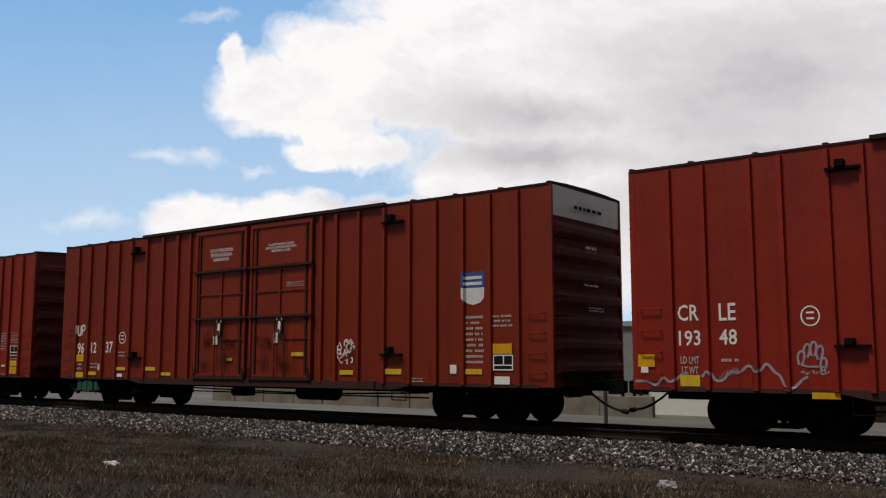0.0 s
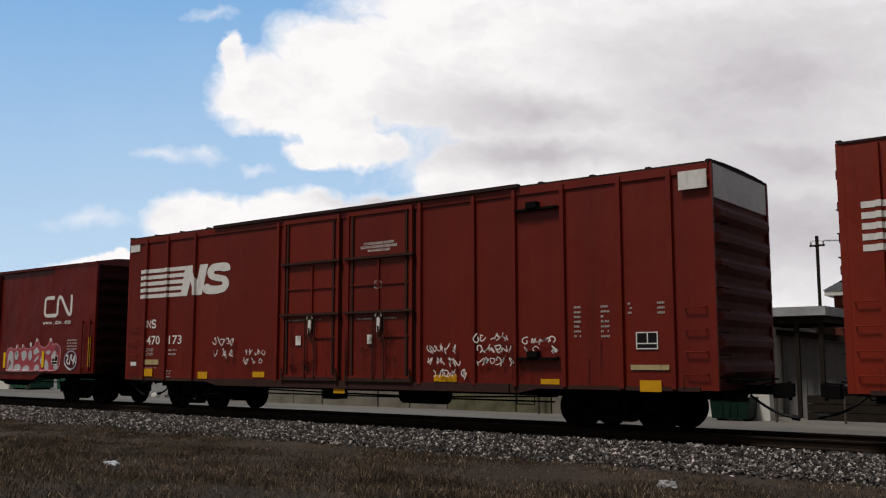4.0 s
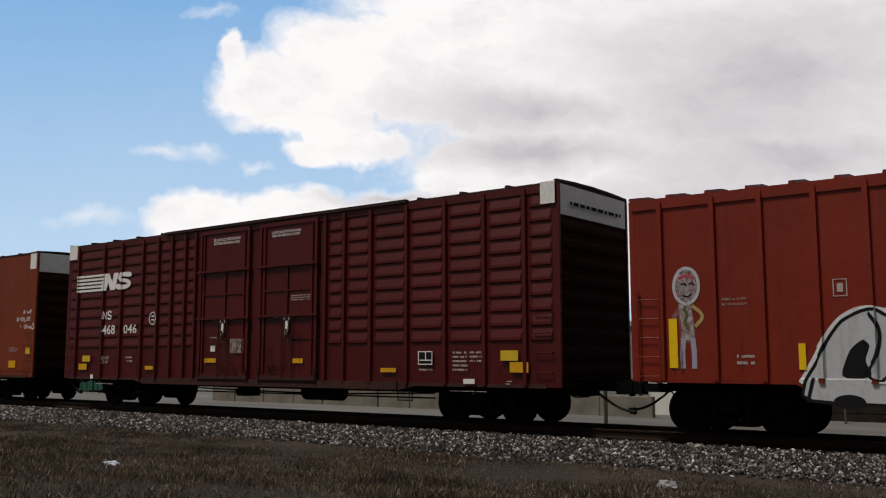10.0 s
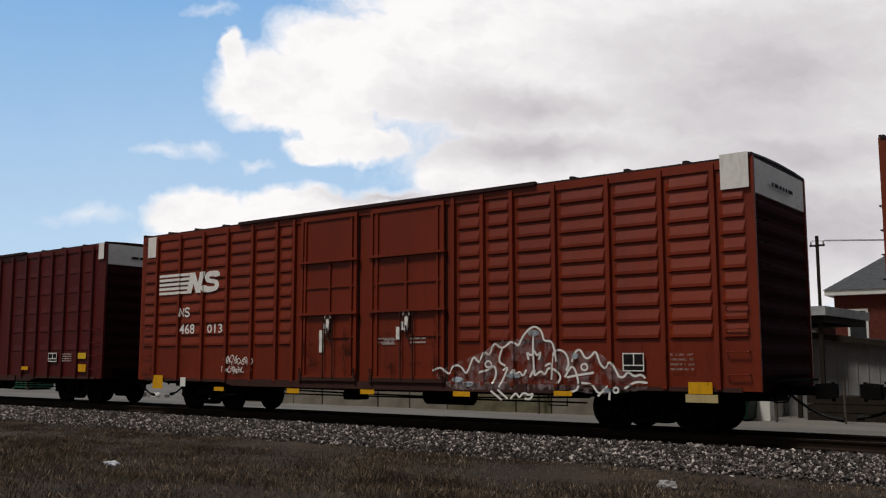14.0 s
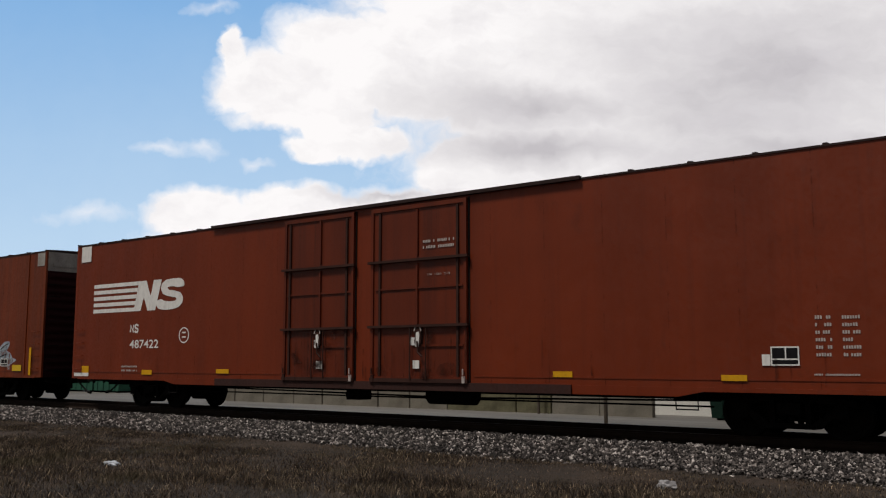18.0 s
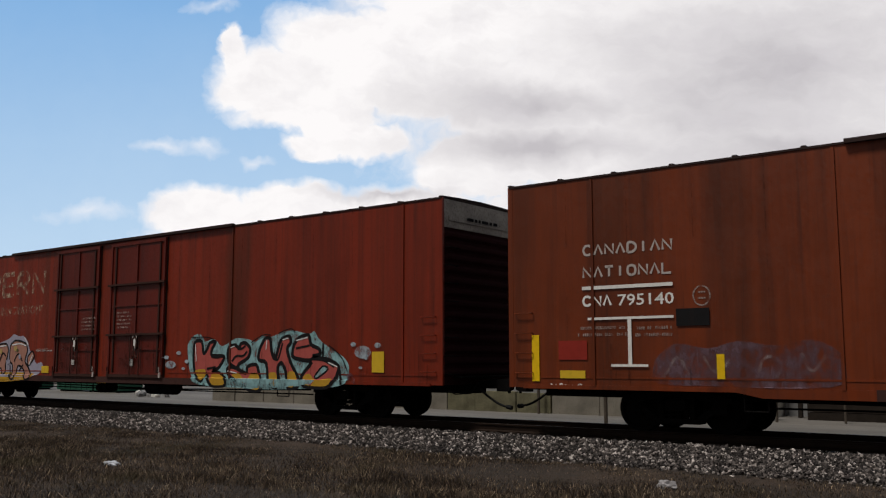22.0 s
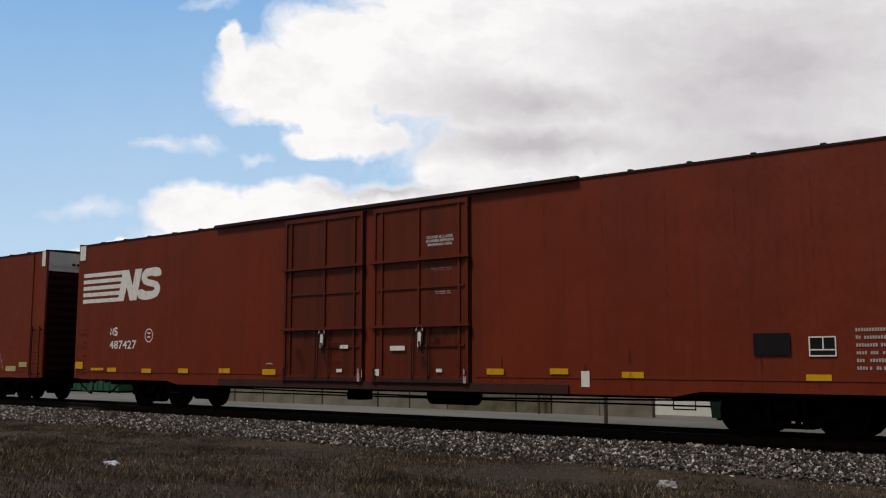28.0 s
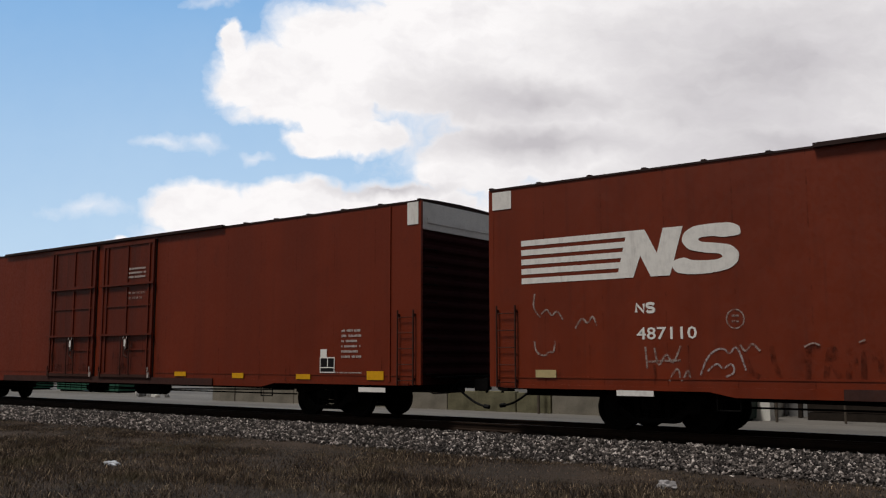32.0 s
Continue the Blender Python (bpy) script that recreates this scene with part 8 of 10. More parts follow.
def toothed_piece():
    COAT[0] = 0
    line("white", 0.17, [(9.62, 1.54), (9.92, 1.61), (10.10, 1.75), (10.10, 2.10), (10.23, 2.28), (10.46, 2.40), (10.59, 2.30), (10.77, 2.19), (10.93, 2.33), (11.10, 2.38), (11.45, 2.32), (11.62, 2.27), (11.79, 2.42), (11.98, 2.45), (12.19, 2.39), (12.38, 2.45)])
    line("white", 0.17, [(12.38, 2.45), (12.65, 2.38), (12.87, 2.40), (13.14, 2.45), (13.16, 2.24), (13.05, 1.80), (13.30, 1.61), (13.53, 1.30), (13.63, 0.91)])
    solid("silver", [(9.65, 1.52), (10.05, 1.61), (10.16, 1.87), (10.17, 2.19), (10.53, 2.30), (10.78, 2.15), (11.10, 2.28), (11.47, 2.18), (11.83, 2.36), (12.19, 2.32), (12.64, 2.30), (13.11, 2.35), (13.00, 1.82), (13.33, 1.59), (13.53, 1.28), (13.59, 0.89), (13.35, 0.77), (10.30, 0.70), (10.11, 1.06), (9.78, 1.23)], "maroon", 0.07)
    solid("teal", [(10.20, 2.14), (10.41, 2.21), (10.40, 1.84), (10.22, 1.80)])
    solid("teal", [(9.73, 1.50), (10.18, 1.54), (10.18, 1.29), (9.91, 1.24)])
    solid("teal", [(13.08, 1.49), (13.38, 1.43), (13.45, 1.18), (13.21, 1.20)])
    solid("teal", [(12.47, 2.24), (12.73, 2.26), (12.73, 2.06), (12.48, 2.05)])
    spot("maroon", 10.52, 1.39, 0.205, 0.228)
    line("white", 0.035, [(10.67, 1.40), (10.62, 1.30), (10.50, 1.26), (10.39, 1.30), (10.34, 1.40), (10.39, 1.51), (10.51, 1.55), (10.63, 1.51), (10.67, 1.40)])
    line("k", 0.04, [(10.97, 2.19), (10.91, 1.86), (11.01, 1.65)])
    line("k", 0.04, [(10.86, 1.65), (11.00, 1.40), (10.97, 1.09)])
    line("k", 0.04, [(11.08, 1.65), (11.18, 1.65), (11.15, 1.20), (11.24, 1.18)])
    line("k", 0.04, [(12.05, 2.32), (11.96, 1.84), (11.91, 1.67)])
    line("k", 0.04, [(11.55, 1.65), (11.71, 1.40), (11.73, 1.10)])
    line("k", 0.04, [(11.87, 1.67), (12.10, 1.40), (12.17, 1.10)])
    line("k", 0.04, [(12.37, 2.31), (12.38, 1.83), (12.33, 1.62)])
    line("k", 0.04, [(12.37, 1.62), (12.45, 1.11)])
    line("k", 0.04, [(12.78, 2.30), (12.76, 1.66)])
    line("k", 0.04, [(11.55, 1.76), (11.63, 1.91), (11.70, 1.76), (11.55, 1.76)])
    line("k", 0.04, [(10.97, 0.90), (10.71, 0.71)])
    line("k", 0.04, [(11.43, 0.91), (11.21, 0.72)])
    line("k", 0.04, [(11.73, 0.95), (11.64, 0.73)])
    line("k", 0.04, [(12.08, 0.92), (11.88, 0.73)])
    line("k", 0.04, [(12.39, 0.89), (12.31, 0.74)])
    line("k", 0.04, [(12.57, 1.53), (12.66, 1.47)])
    line("k", 0.04, [(10.11, 1.04), (11.44, 1.05), (12.82, 1.07)])
    line("k", 0.04, [(13.18, 1.82), (13.48, 1.40)])
    line("mauve", 0.1, [(10.50, 2.30), (10.50, 1.52)])
    line("mauve", 0.1, [(11.42, 2.24), (11.41, 1.10)])
    line("mauve", 0.1, [(12.43, 1.62), (12.40, 1.13)])
    line("mauve", 0.1, [(13.27, 1.40), (13.26, 1.11)])
    solid("maroon", [(12.68, 1.43), (12.90, 1.30), (13.02, 0.99), (12.87, 0.80), (12.75, 0.88), (12.83, 1.14)], "silver", 0.03)
    line("k", 0.035, [(13.38, 0.91), (13.35, 0.85), (13.29, 0.83), (13.23, 0.85), (13.21, 0.91), (13.24, 0.97), (13.30, 0.99), (13.36, 0.97), (13.38, 0.91)])


def winged_piece():
    COAT[0] = 0
    solid("frost", [(20.01, 1.14), (20.09, 1.43), (20.37, 1.70), (20.71, 1.85), (21.24, 1.89), (21.82, 1.94), (22.12, 1.87), (22.14, 1.72), (21.74, 1.57), (21.71, 1.29), (21.23, 1.27), (20.70, 1.23), (20.15, 1.07)])
    solid("green", [(21.98, 1.94), (22.37, 1.88), (22.87, 1.93), (22.93, 1.77), (22.77, 1.40), (22.59, 1.16), (22.08, 1.25), (21.94, 1.56)])
    solid("frost", [(22.65, 1.46), (22.90, 1.73), (23.19, 2.00), (23.25, 1.85), (23.52, 1.78), (23.64, 1.93), (23.92, 2.09), (24.24, 2.11), (24.31, 2.00), (24.07, 1.77), (24.39, 1.69), (24.53, 1.51), (24.84, 1.46), (24.53, 1.35), (24.26, 1.25), (23.51, 1.28), (23.22, 1.21), (22.88, 1.30)], "lav", 0.03)
    line("k", 0.035, [(20.16, 1.40), (20.43, 1.58), (20.78, 1.73)])
    line("k", 0.035, [(20.83, 1.29), (20.95, 1.73), (21.11, 1.82)])
    line("k", 0.035, [(21.29, 1.31), (21.37, 1.77)])
    line("k", 0.035, [(21.62, 1.63), (21.51, 1.35)])
    line("k", 0.035, [(23.47, 1.83), (23.42, 1.30)])
    line("k", 0.035, [(22.89, 1.40), (23.18, 1.67), (23.34, 1.40)])
    line("k", 0.035, [(23.69, 1.83), (23.97, 1.98), (24.21, 2.03)])
    line("k", 0.035, [(23.65, 1.56), (24.07, 1.66)])
    line("k", 0.035, [(20.22, 1.23), (20.70, 1.40), (21.23, 1.46)])
    line("chalk", 0.04, [(20.36, 1.40), (20.64, 1.64)])
    line("chalk", 0.04, [(21.03, 1.40), (21.17, 1.73)])
    line("chalk", 0.04, [(21.50, 1.81), (22.00, 1.83)])
    line("chalk", 0.04, [(23.07, 1.62), (23.19, 1.83)])
    line("chalk", 0.04, [(23.75, 1.91), (24.08, 2.03)])
    line("chalk", 0.04, [(24.17, 1.51), (24.58, 1.47)])
    line("chalk", 0.04, [(22.11, 1.40), (22.30, 1.51), (22.35, 1.35), (22.53, 1.46)])
    line("chalk", 0.16, [(20.83, 1.20), (20.81, 0.99)])
    line("chalk", 0.16, [(21.73, 1.16), (21.72, 0.96)])
    line("chalk", 0.16, [(22.68, 1.17), (22.66, 0.97)])
    line("chalk", 0.16, [(24.34, 1.28), (24.32, 1.10)])


def faint_scrawls():
    COAT[0] = 0
    line("g", 0.04, [(1.12, 2.84), (1.06, 2.54), (1.25, 2.33)])
    line("g", 0.04, [(1.28, 2.40), (1.42, 2.53), (1.53, 2.32), (1.65, 2.49), (1.80, 2.27)])
    line("g", 0.04, [(2.09, 2.08), (2.25, 2.33), (2.38, 2.14), (2.49, 2.37), (2.59, 2.13)])
    line("g", 0.04, [(1.10, 1.83), (1.13, 1.58), (1.36, 1.51), (1.46, 1.62), (1.57, 1.57), (1.60, 1.83)])
    line("g", 0.04, [(3.64, 1.69), (3.67, 1.27)])
    line("g", 0.04, [(3.83, 1.67), (3.90, 1.24), (4.08, 1.62), (4.19, 1.30), (4.37, 1.70)])
    line("g", 0.04, [(3.70, 1.40), (4.36, 1.43)])
    line("g", 0.04, [(4.12, 1.04), (4.31, 1.35), (4.36, 0.96), (4.51, 1.30), (4.54, 1.07)])
    line("g", 0.04, [(5.52, 1.71), (5.62, 1.55), (5.73, 1.77), (5.88, 1.59)])
    line("chalk", 0.035, [(4.75, 1.15), (4.84, 1.40), (5.00, 1.61), (5.22, 1.66), (5.32, 1.51), (5.44, 1.73), (5.57, 1.40), (5.61, 1.24)])
    line("chalk", 0.035, [(4.88, 1.22), (5.08, 1.40), (5.18, 1.24), (5.35, 1.40), (5.42, 1.20), (5.23, 1.12)])
    line("smear", 0.10, [(6.08, 1.73), (6.14, 1.25), (6.33, 1.07)])
    line("smear", 0.10, [(6.63, 1.36), (6.72, 1.66), (6.93, 1.68)])
    line("smear", 0.10, [(6.74, 1.65), (6.70, 1.09)])
    line("smear", 0.10, [(7.00, 1.09), (7.08, 1.70), (7.21, 1.55), (7.09, 1.40), (7.24, 1.12)])
    line("smear", 0.10, [(7.40, 1.69), (7.37, 1.10)])
    line("smear", 0.10, [(7.38, 1.40), (7.53, 1.42)])
    line("smear", 0.10, [(7.62, 1.10), (7.63, 1.67), (7.78, 1.39), (7.88, 1.67), (7.90, 1.14)])
    line("smear", 0.10, [(5.60, 1.51), (5.71, 1.20), (5.86, 1.12)])
    line("g", 0.03, [(6.66, 1.66), (6.82, 1.74), (6.93, 1.68)])
    line("g", 0.03, [(7.56, 1.73), (7.67, 1.77)])


def faint_scrawls_behind_door():
    COAT[0] = 0
    line("chalk", 0.042, [(16.26, 1.77), (16.53, 1.43), (16.79, 1.27), (17.05, 1.59), (17.41, 1.77)])
    line("chalk", 0.042, [(16.61, 1.04), (16.83, 1.44), (17.01, 1.19)])
    line("chalk", 0.042, [(16.45, 1.28), (16.81, 1.36)])
    line("chalk", 0.042, [(19.68, 1.21), (19.77, 1.60), (19.94, 1.21), (20.15, 1.43), (20.33, 1.36)])
    line("chalk", 0.042, [(20.02, 1.49), (20.21, 1.71), (20.29, 1.41), (20.53, 1.09)])
    line("chalk", 0.042, [(20.42, 1.76), (20.71, 1.69), (20.78, 1.41), (20.55, 1.22)])
    line("chalk", 0.042, [(21.30, 1.47), (21.41, 1.16), (21.52, 1.44), (21.60, 1.01)])
    line("chalk", 0.042, [(21.68, 1.43), (21.73, 1.10), (21.87, 1.49), (21.93, 1.16)])
    line("chalk", 0.042, [(22.14, 2.11), (22.24, 2.27), (22.36, 2.15), (22.51, 2.26), (22.63, 2.10)])
    line("chalk", 0.042, [(22.93, 1.53), (23.10, 1.76), (23.22, 1.47), (23.35, 1.12)])
    line("chalk", 0.042, [(19.50, 1.09), (19.56, 1.50)])
    line("smear", 0.09, [(17.82, 2.08), (17.84, 1.27)])
    line("smear", 0.09, [(18.13, 1.93), (18.05, 1.50)])
    line("smear", 0.09, [(18.55, 2.22), (18.61, 1.20)])
    line("smear", 0.09, [(18.78, 2.13), (18.93, 1.62)])
    line("smear", 0.09, [(19.37, 2.14), (19.43, 1.76)])
    line("smear", 0.09, [(18.84, 1.64), (19.06, 1.36)])
    line("smear", 0.09, [(18.22, 1.29), (18.52, 1.15)])


def sprayed_figure():
    COAT[0] = 0
    line("haze", 0.30, [(1.08, 2.52), (1.08, 2.20), (1.12, 1.75)])
    line("chalk", 0.24, [(1.06, 2.50), (1.10, 2.10), (1.12, 1.80)])
    line("moss", 0.07, [(1.02, 2.42), (1.12, 2.30), (1.04, 2.15), (1.14, 2.00)])
    line("lav", 0.10, [(1.02, 1.85), (0.99, 1.55), (1.00, 1.27)])
    line("lav", 0.10, [(1.20, 1.85), (1.23, 1.55), (1.22, 1.27)])
    line("straw", 0.07, [(1.20, 2.46), (1.46, 2.26), (1.26, 2.06)])
    line("haze", 0.08, [(0.98, 2.44), (0.80, 2.20)])
    spot("chalk", 1.10, 2.84, 0.26, 0.34)
    spot("haze", 1.10, 2.84, 0.25, 0.33)
    line("silver", 0.06, [(1.10, 2.48), (0.90, 2.58), (0.83, 2.85), (0.93, 3.12), (1.10, 3.20), (1.28, 3.12), (1.37, 2.85), (1.30, 2.58), (1.10, 2.48)])
    line("pink", 0.06, [(0.94, 2.98), (1.10, 3.05), (1.27, 2.98)])
    line("k", 0.035, [(1.00, 2.86), (1.06, 2.90), (1.10, 2.84)])
    line("k", 0.035, [(1.16, 2.86), (1.22, 2.90), (1.26, 2.84)])
    line("k", 0.03, [(1.02, 2.66), (1.12, 2.62), (1.22, 2.68)])


def washed_patch():
    COAT[0] = 0
    solid("mauve", [(3.24, 0.95), (3.30, 1.45), (3.75, 1.78), (4.40, 1.62), (4.95, 1.80), (5.70, 1.66), (6.30, 1.82), (6.80, 1.55), (6.84, 0.98), (5.90, 0.92), (4.60, 0.95)])
    line("haze", 0.06, [(3.50, 1.10), (3.80, 1.60), (4.00, 1.15)])
    line("haze", 0.06, [(4.30, 1.50), (4.55, 1.10), (4.80, 1.45)])
    line("haze", 0.06, [(5.30, 1.15), (5.45, 1.55), (5.80, 1.40), (5.65, 1.12)])
    line("haze", 0.06, [(6.10, 1.55), (6.25, 1.15), (6.50, 1.50)])


def hooked_strokes():
    COAT[0] = 0
    solid("mauve", [(16.74, 1.31), (17.33, 1.62), (18.21, 1.68), (18.87, 1.61), (18.80, 1.13), (17.96, 1.08), (17.08, 1.12)])
    line("w", 0.045, [(16.88, 2.04), (16.88, 1.49), (16.92, 0.97)])
    line("w", 0.045, [(16.72, 1.43), (16.87, 1.23), (17.15, 1.16)])
    line("w", 0.045, [(17.50, 1.94), (17.50, 1.53), (17.38, 1.31), (17.62, 1.11), (17.82, 1.31), (17.72, 1.53), (17.74, 1.94)])
    line("w", 0.045, [(17.62, 1.12), (17.65, 0.85)])
    line("w", 0.045, [(17.89, 0.86), (18.02, 0.95)])
    line("w", 0.045, [(18.20, 1.48), (18.34, 1.26), (18.51, 1.54)])
    line("w", 0.045, [(16.91, 0.97), (17.02, 0.88)])
    line("w", 0.05, [(17.68, 2.06), (17.64, 1.99), (17.52, 1.95), (17.39, 1.95), (17.27, 2.00), (17.23, 2.08), (17.28, 2.15), (17.40, 2.19), (17.54, 2.19), (17.64, 2.14), (17.68, 2.06)])
    spot("haze", 17.46, 2.07, 0.193, 0.0896)
    line("w", 0.05, [(18.18, 2.05), (18.14, 1.98), (18.03, 1.94), (17.90, 1.94), (17.79, 1.99), (17.75, 2.06), (17.80, 2.14), (17.91, 2.18), (18.04, 2.17), (18.15, 2.13), (18.18, 2.05)])
    spot("haze", 17.97, 2.06, 0.186, 0.0879)


# ---- the train, in order of passing ----
Wagon(-8.15, 18.75, 5.21, 0.86, paint("wagon_paint", lin(138, 37, 21), 0.35, 0.22), "deep red ribbed boxcar with white number stencils",
      posts=(0.78, 1.47, 2.37, 2.93, 3.75, 4.34, 5.2, 6.0, 6.7, 12.1, 12.9, 13.7, 14.5, 15.3, 16.1, 16.9, 17.9), doors=((7.0, 9.2), (9.35, 11.8)), track=(4.5, 14.3), kind="post", bar=M["grease_shade"], end_rows=7, inset=2.45)
door_grime(10)
stencil("CR", 0.90, 2.17, 1.32, 2.48, "w")
stencil("LE", 1.71, 2.16, 2.03, 2.48, "w")
stencil("193", 0.91, 1.70, 1.34, 1.99, "w")
stencil("48", 1.70, 1.71, 2.04, 2.00, "w")
stencil("LD LMT\nLT WT", 0.93, 1.17, 1.30, 1.50, "p")
bars("1", 1.68, 1.38, 2.08, 1.50, "w")
plate("y", 0.92, 0.94, 1.31, 1.15)
plate("o", 0.06, 1.30, 0.41, 1.54)
plate("w", 0.12, 1.19, 0.27, 1.30)
plate("o", 3.33, 0.76, 3.80, 0.87)
ring("w", 3.20, 2.03, 3.51, 2.37)
sprayed_line()
bracket(3.74, 4.72, 4.33, 4.85)
bracket(3.76, 1.64, 4.35, 1.75)

Wagon(-28.94, 18.86, 5.21, 0.86, paint("wagon_paint", lin(126, 46, 29), 0.35, 0.22), "oxide red ribbed boxcar with a blue and white shield",
      posts=(0.82, 1.52, 2.35, 3.1, 3.8, 4.59, 5.4, 6.12, 6.71, 12.1, 12.62, 13.39, 14.22, 15.02, 15.81, 16.59, 17.33, 18.07), doors=((7.0, 9.27), (9.37, 11.83)), track=(4.39, 14.25), kind="post", bar=M["grease_shade"], band=M["bandw"], end_rows=7, inset=2.45)
door_grime(17)
forms("cup flag", 0.87, 2.22, 1.33, 2.60, "w")
stencil("96", 0.90, 1.65, 1.28, 2.01, "w")
stencil("12", 1.69, 1.68, 1.99, 2.02, "w")
stencil("37", 2.51, 1.67, 2.89, 2.03, "w")
plate("o", 0.85, 1.40, 1.30, 1.64)
bars("2", 0.90, 1.12, 1.21, 1.40, "w")
plate("y", 0.86, 0.89, 1.30, 1.06)
plate("y", 1.62, 0.97, 2.06, 1.08)
bars("2", 1.68, 1.17, 2.06, 1.40, "w")
plate("w", 2.13, 1.13, 2.32, 1.32)
plate("y", 3.18, 1.13, 3.64, 1.23)
ring("w", 3.23, 1.96, 3.56, 2.31)
bars("1", 3.20, 1.54, 3.55, 1.74, "w")
plate("y", 4.67, 1.13, 5.16, 1.24)
plate("y", 5.44, 0.99, 5.92, 1.08)
plate("w", 3.20, 0.93, 3.48, 1.03)
plate("y", 12.77, 1.08, 13.23, 1.19)
plate("y", 11.10, 1.54, 11.54, 1.64)
plate("y", 8.44, 1.42, 8.74, 1.50)
plate("w", 7.90, 1.87, 8.09, 2.11)
plate("w", 10.38, 1.89, 10.55, 2.16)
plate("smear", 7.48, 1.80, 7.86, 2.05)
plate("smear", 9.93, 1.72, 10.30, 2.03)
stencil("CLOSE THIS DOOR\nBEFORE CLOSING\nMAIN DOOR", 7.63, 4.22, 8.63, 4.58, "w")
stencil("CLOSE AND LOCK\nBOTH DOORS BEFORE\nMOVING CAR", 10.00, 4.32, 11.18, 4.56, "w")
bars("3", 10.82, 3.36, 11.51, 3.50, "w")
tag(12.77, 1.32, 13.26, 2.00)
bracket(3.82, 4.71, 4.47, 4.87)
bracket(3.84, 1.48, 4.47, 1.64)
logo("shield", 16.56, 2.66, 17.18, 3.43)
bars("8", 16.59, 1.34, 17.15, 2.46, "w")
bars("3", 17.39, 2.14, 17.91, 2.45, "w")
plate("o", 17.40, 1.57, 17.90, 1.79)
data_box(17.40, 1.21, 17.92, 1.55)
plate("w", 17.44, 0.91, 17.84, 1.08)
plate("y", 16.60, 1.12, 17.10, 1.24)
plate("y", 14.25, 1.10, 14.78, 1.23)
plate("w", 16.22, 1.13, 16.40, 1.33)
bars("2", 15.09, 0.92, 15.43, 1.05, "w")
bracket(14.19, 4.72, 14.84, 4.88)
bracket(14.16, 1.54, 14.80, 1.70)
tag(12.67, 1.40, 13.25, 1.89)
end_print(3, -0.3, 3.05, 0.35, 3.3, "w", 0.095)
end_print(2, -0.2, 3.75, 0.3, 4.0, "w", 0.095)
end_print(2, -0.1, 2.5, 0.6, 2.62, "w", 0.095)
end_print(1, -0.7, 4.72, 0.6, 4.86, "k", 0.105)

Wagon(-49.84, 18.80, 5.21, 0.86, paint("wagon_paint", lin(128, 43, 28), 0.35, 0.22), "oxide red ribbed boxcar with a white striped emblem",
      posts=(0.6, 1.59, 2.45, 3.89, 4.51, 5.2, 5.81, 6.67, 11.95, 12.67, 13.45, 14.25, 14.99, 15.78, 16.66, 17.31, 18.1), doors=((6.79, 9.17), (9.34, 11.76)), track=(4.51, 14.31), kind="post", bar=M["grease_shade"], end_rows=7, inset=2.45)
door_grime(15)
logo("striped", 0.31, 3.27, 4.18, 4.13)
bars("7", 16.76, 1.82, 17.27, 2.46, "w")
bars("5", 17.47, 2.05, 18.01, 2.46, "w")
data_box(17.49, 1.61, 17.97, 1.96)
bars("1", 17.53, 1.46, 18.02, 1.56, "w")
plate("y", 17.50, 1.25, 17.97, 1.43)
plate("o", 17.50, 0.97, 17.97, 1.22)
plate("w", 16.91, 1.22, 17.18, 1.28)
bars("2", 16.84, 0.85, 17.19, 0.99, "w")
plate("o", 14.49, 0.71, 14.99, 0.83)
bars("1", 15.06, 0.73, 15.70, 0.79, "w")
plate("w", 14.04, 0.84, 14.20, 0.95)
plate("o", 12.12, 0.68, 12.60, 0.79)
bracket(14.31, 4.60, 14.92, 4.75)
bracket(14.31, 1.67, 14.91, 1.81)
forms("zigzag curl", 0.85, 2.35, 1.30, 2.63, "w")
stencil("47", 0.91, 1.86, 1.29, 2.16, "w")
stencil("12", 1.61, 1.88, 2.00, 2.16, "w")
stencil("60", 2.44, 1.87, 2.87, 2.16, "w")
stencil("LD LMT\nLT WT", 0.85, 1.52, 1.22, 1.78, "p")
bars("2", 1.66, 1.52, 1.90, 1.80, "w")
plate("y", 0.87, 1.23, 1.31, 1.45)
plate("o", 0.86, 0.96, 1.30, 1.20)
ring("w", 3.21, 2.10, 3.54, 2.44)
plate("w", 3.13, 0.77, 3.78, 0.86)
plate("o", 3.82, 0.78, 4.31, 0.88)
bars("2", 1.61, 0.86, 1.93, 1.03, "w")
bracket(3.77, 4.59, 4.37, 4.73)
bracket(3.73, 1.78, 4.37, 1.91)
stencil("CLOSE THIS DOOR\nBEFORE CLOSING\nMAIN DOOR", 7.76, 4.19, 8.52, 4.48, "w")
stencil("CLOSE AND LOCK\nBOTH DOORS BEFORE\nMOVING CAR", 10.07, 4.19, 10.99, 4.45, "w")
bars("3", 10.71, 2.76, 11.21, 2.98, "w")
plate("w", 7.87, 1.94, 8.08, 2.18)
plate("w", 10.33, 1.97, 10.51, 2.22)
ring("w", 10.08, 2.31, 10.26, 2.48)
end_print(3, -0.3, 3.05, 0.35, 3.3, "w", 0.095)
end_print(2, -0.2, 3.75, 0.3, 4.0, "w", 0.095)
end_print(2, -0.1, 2.5, 0.6, 2.62, "w", 0.095)

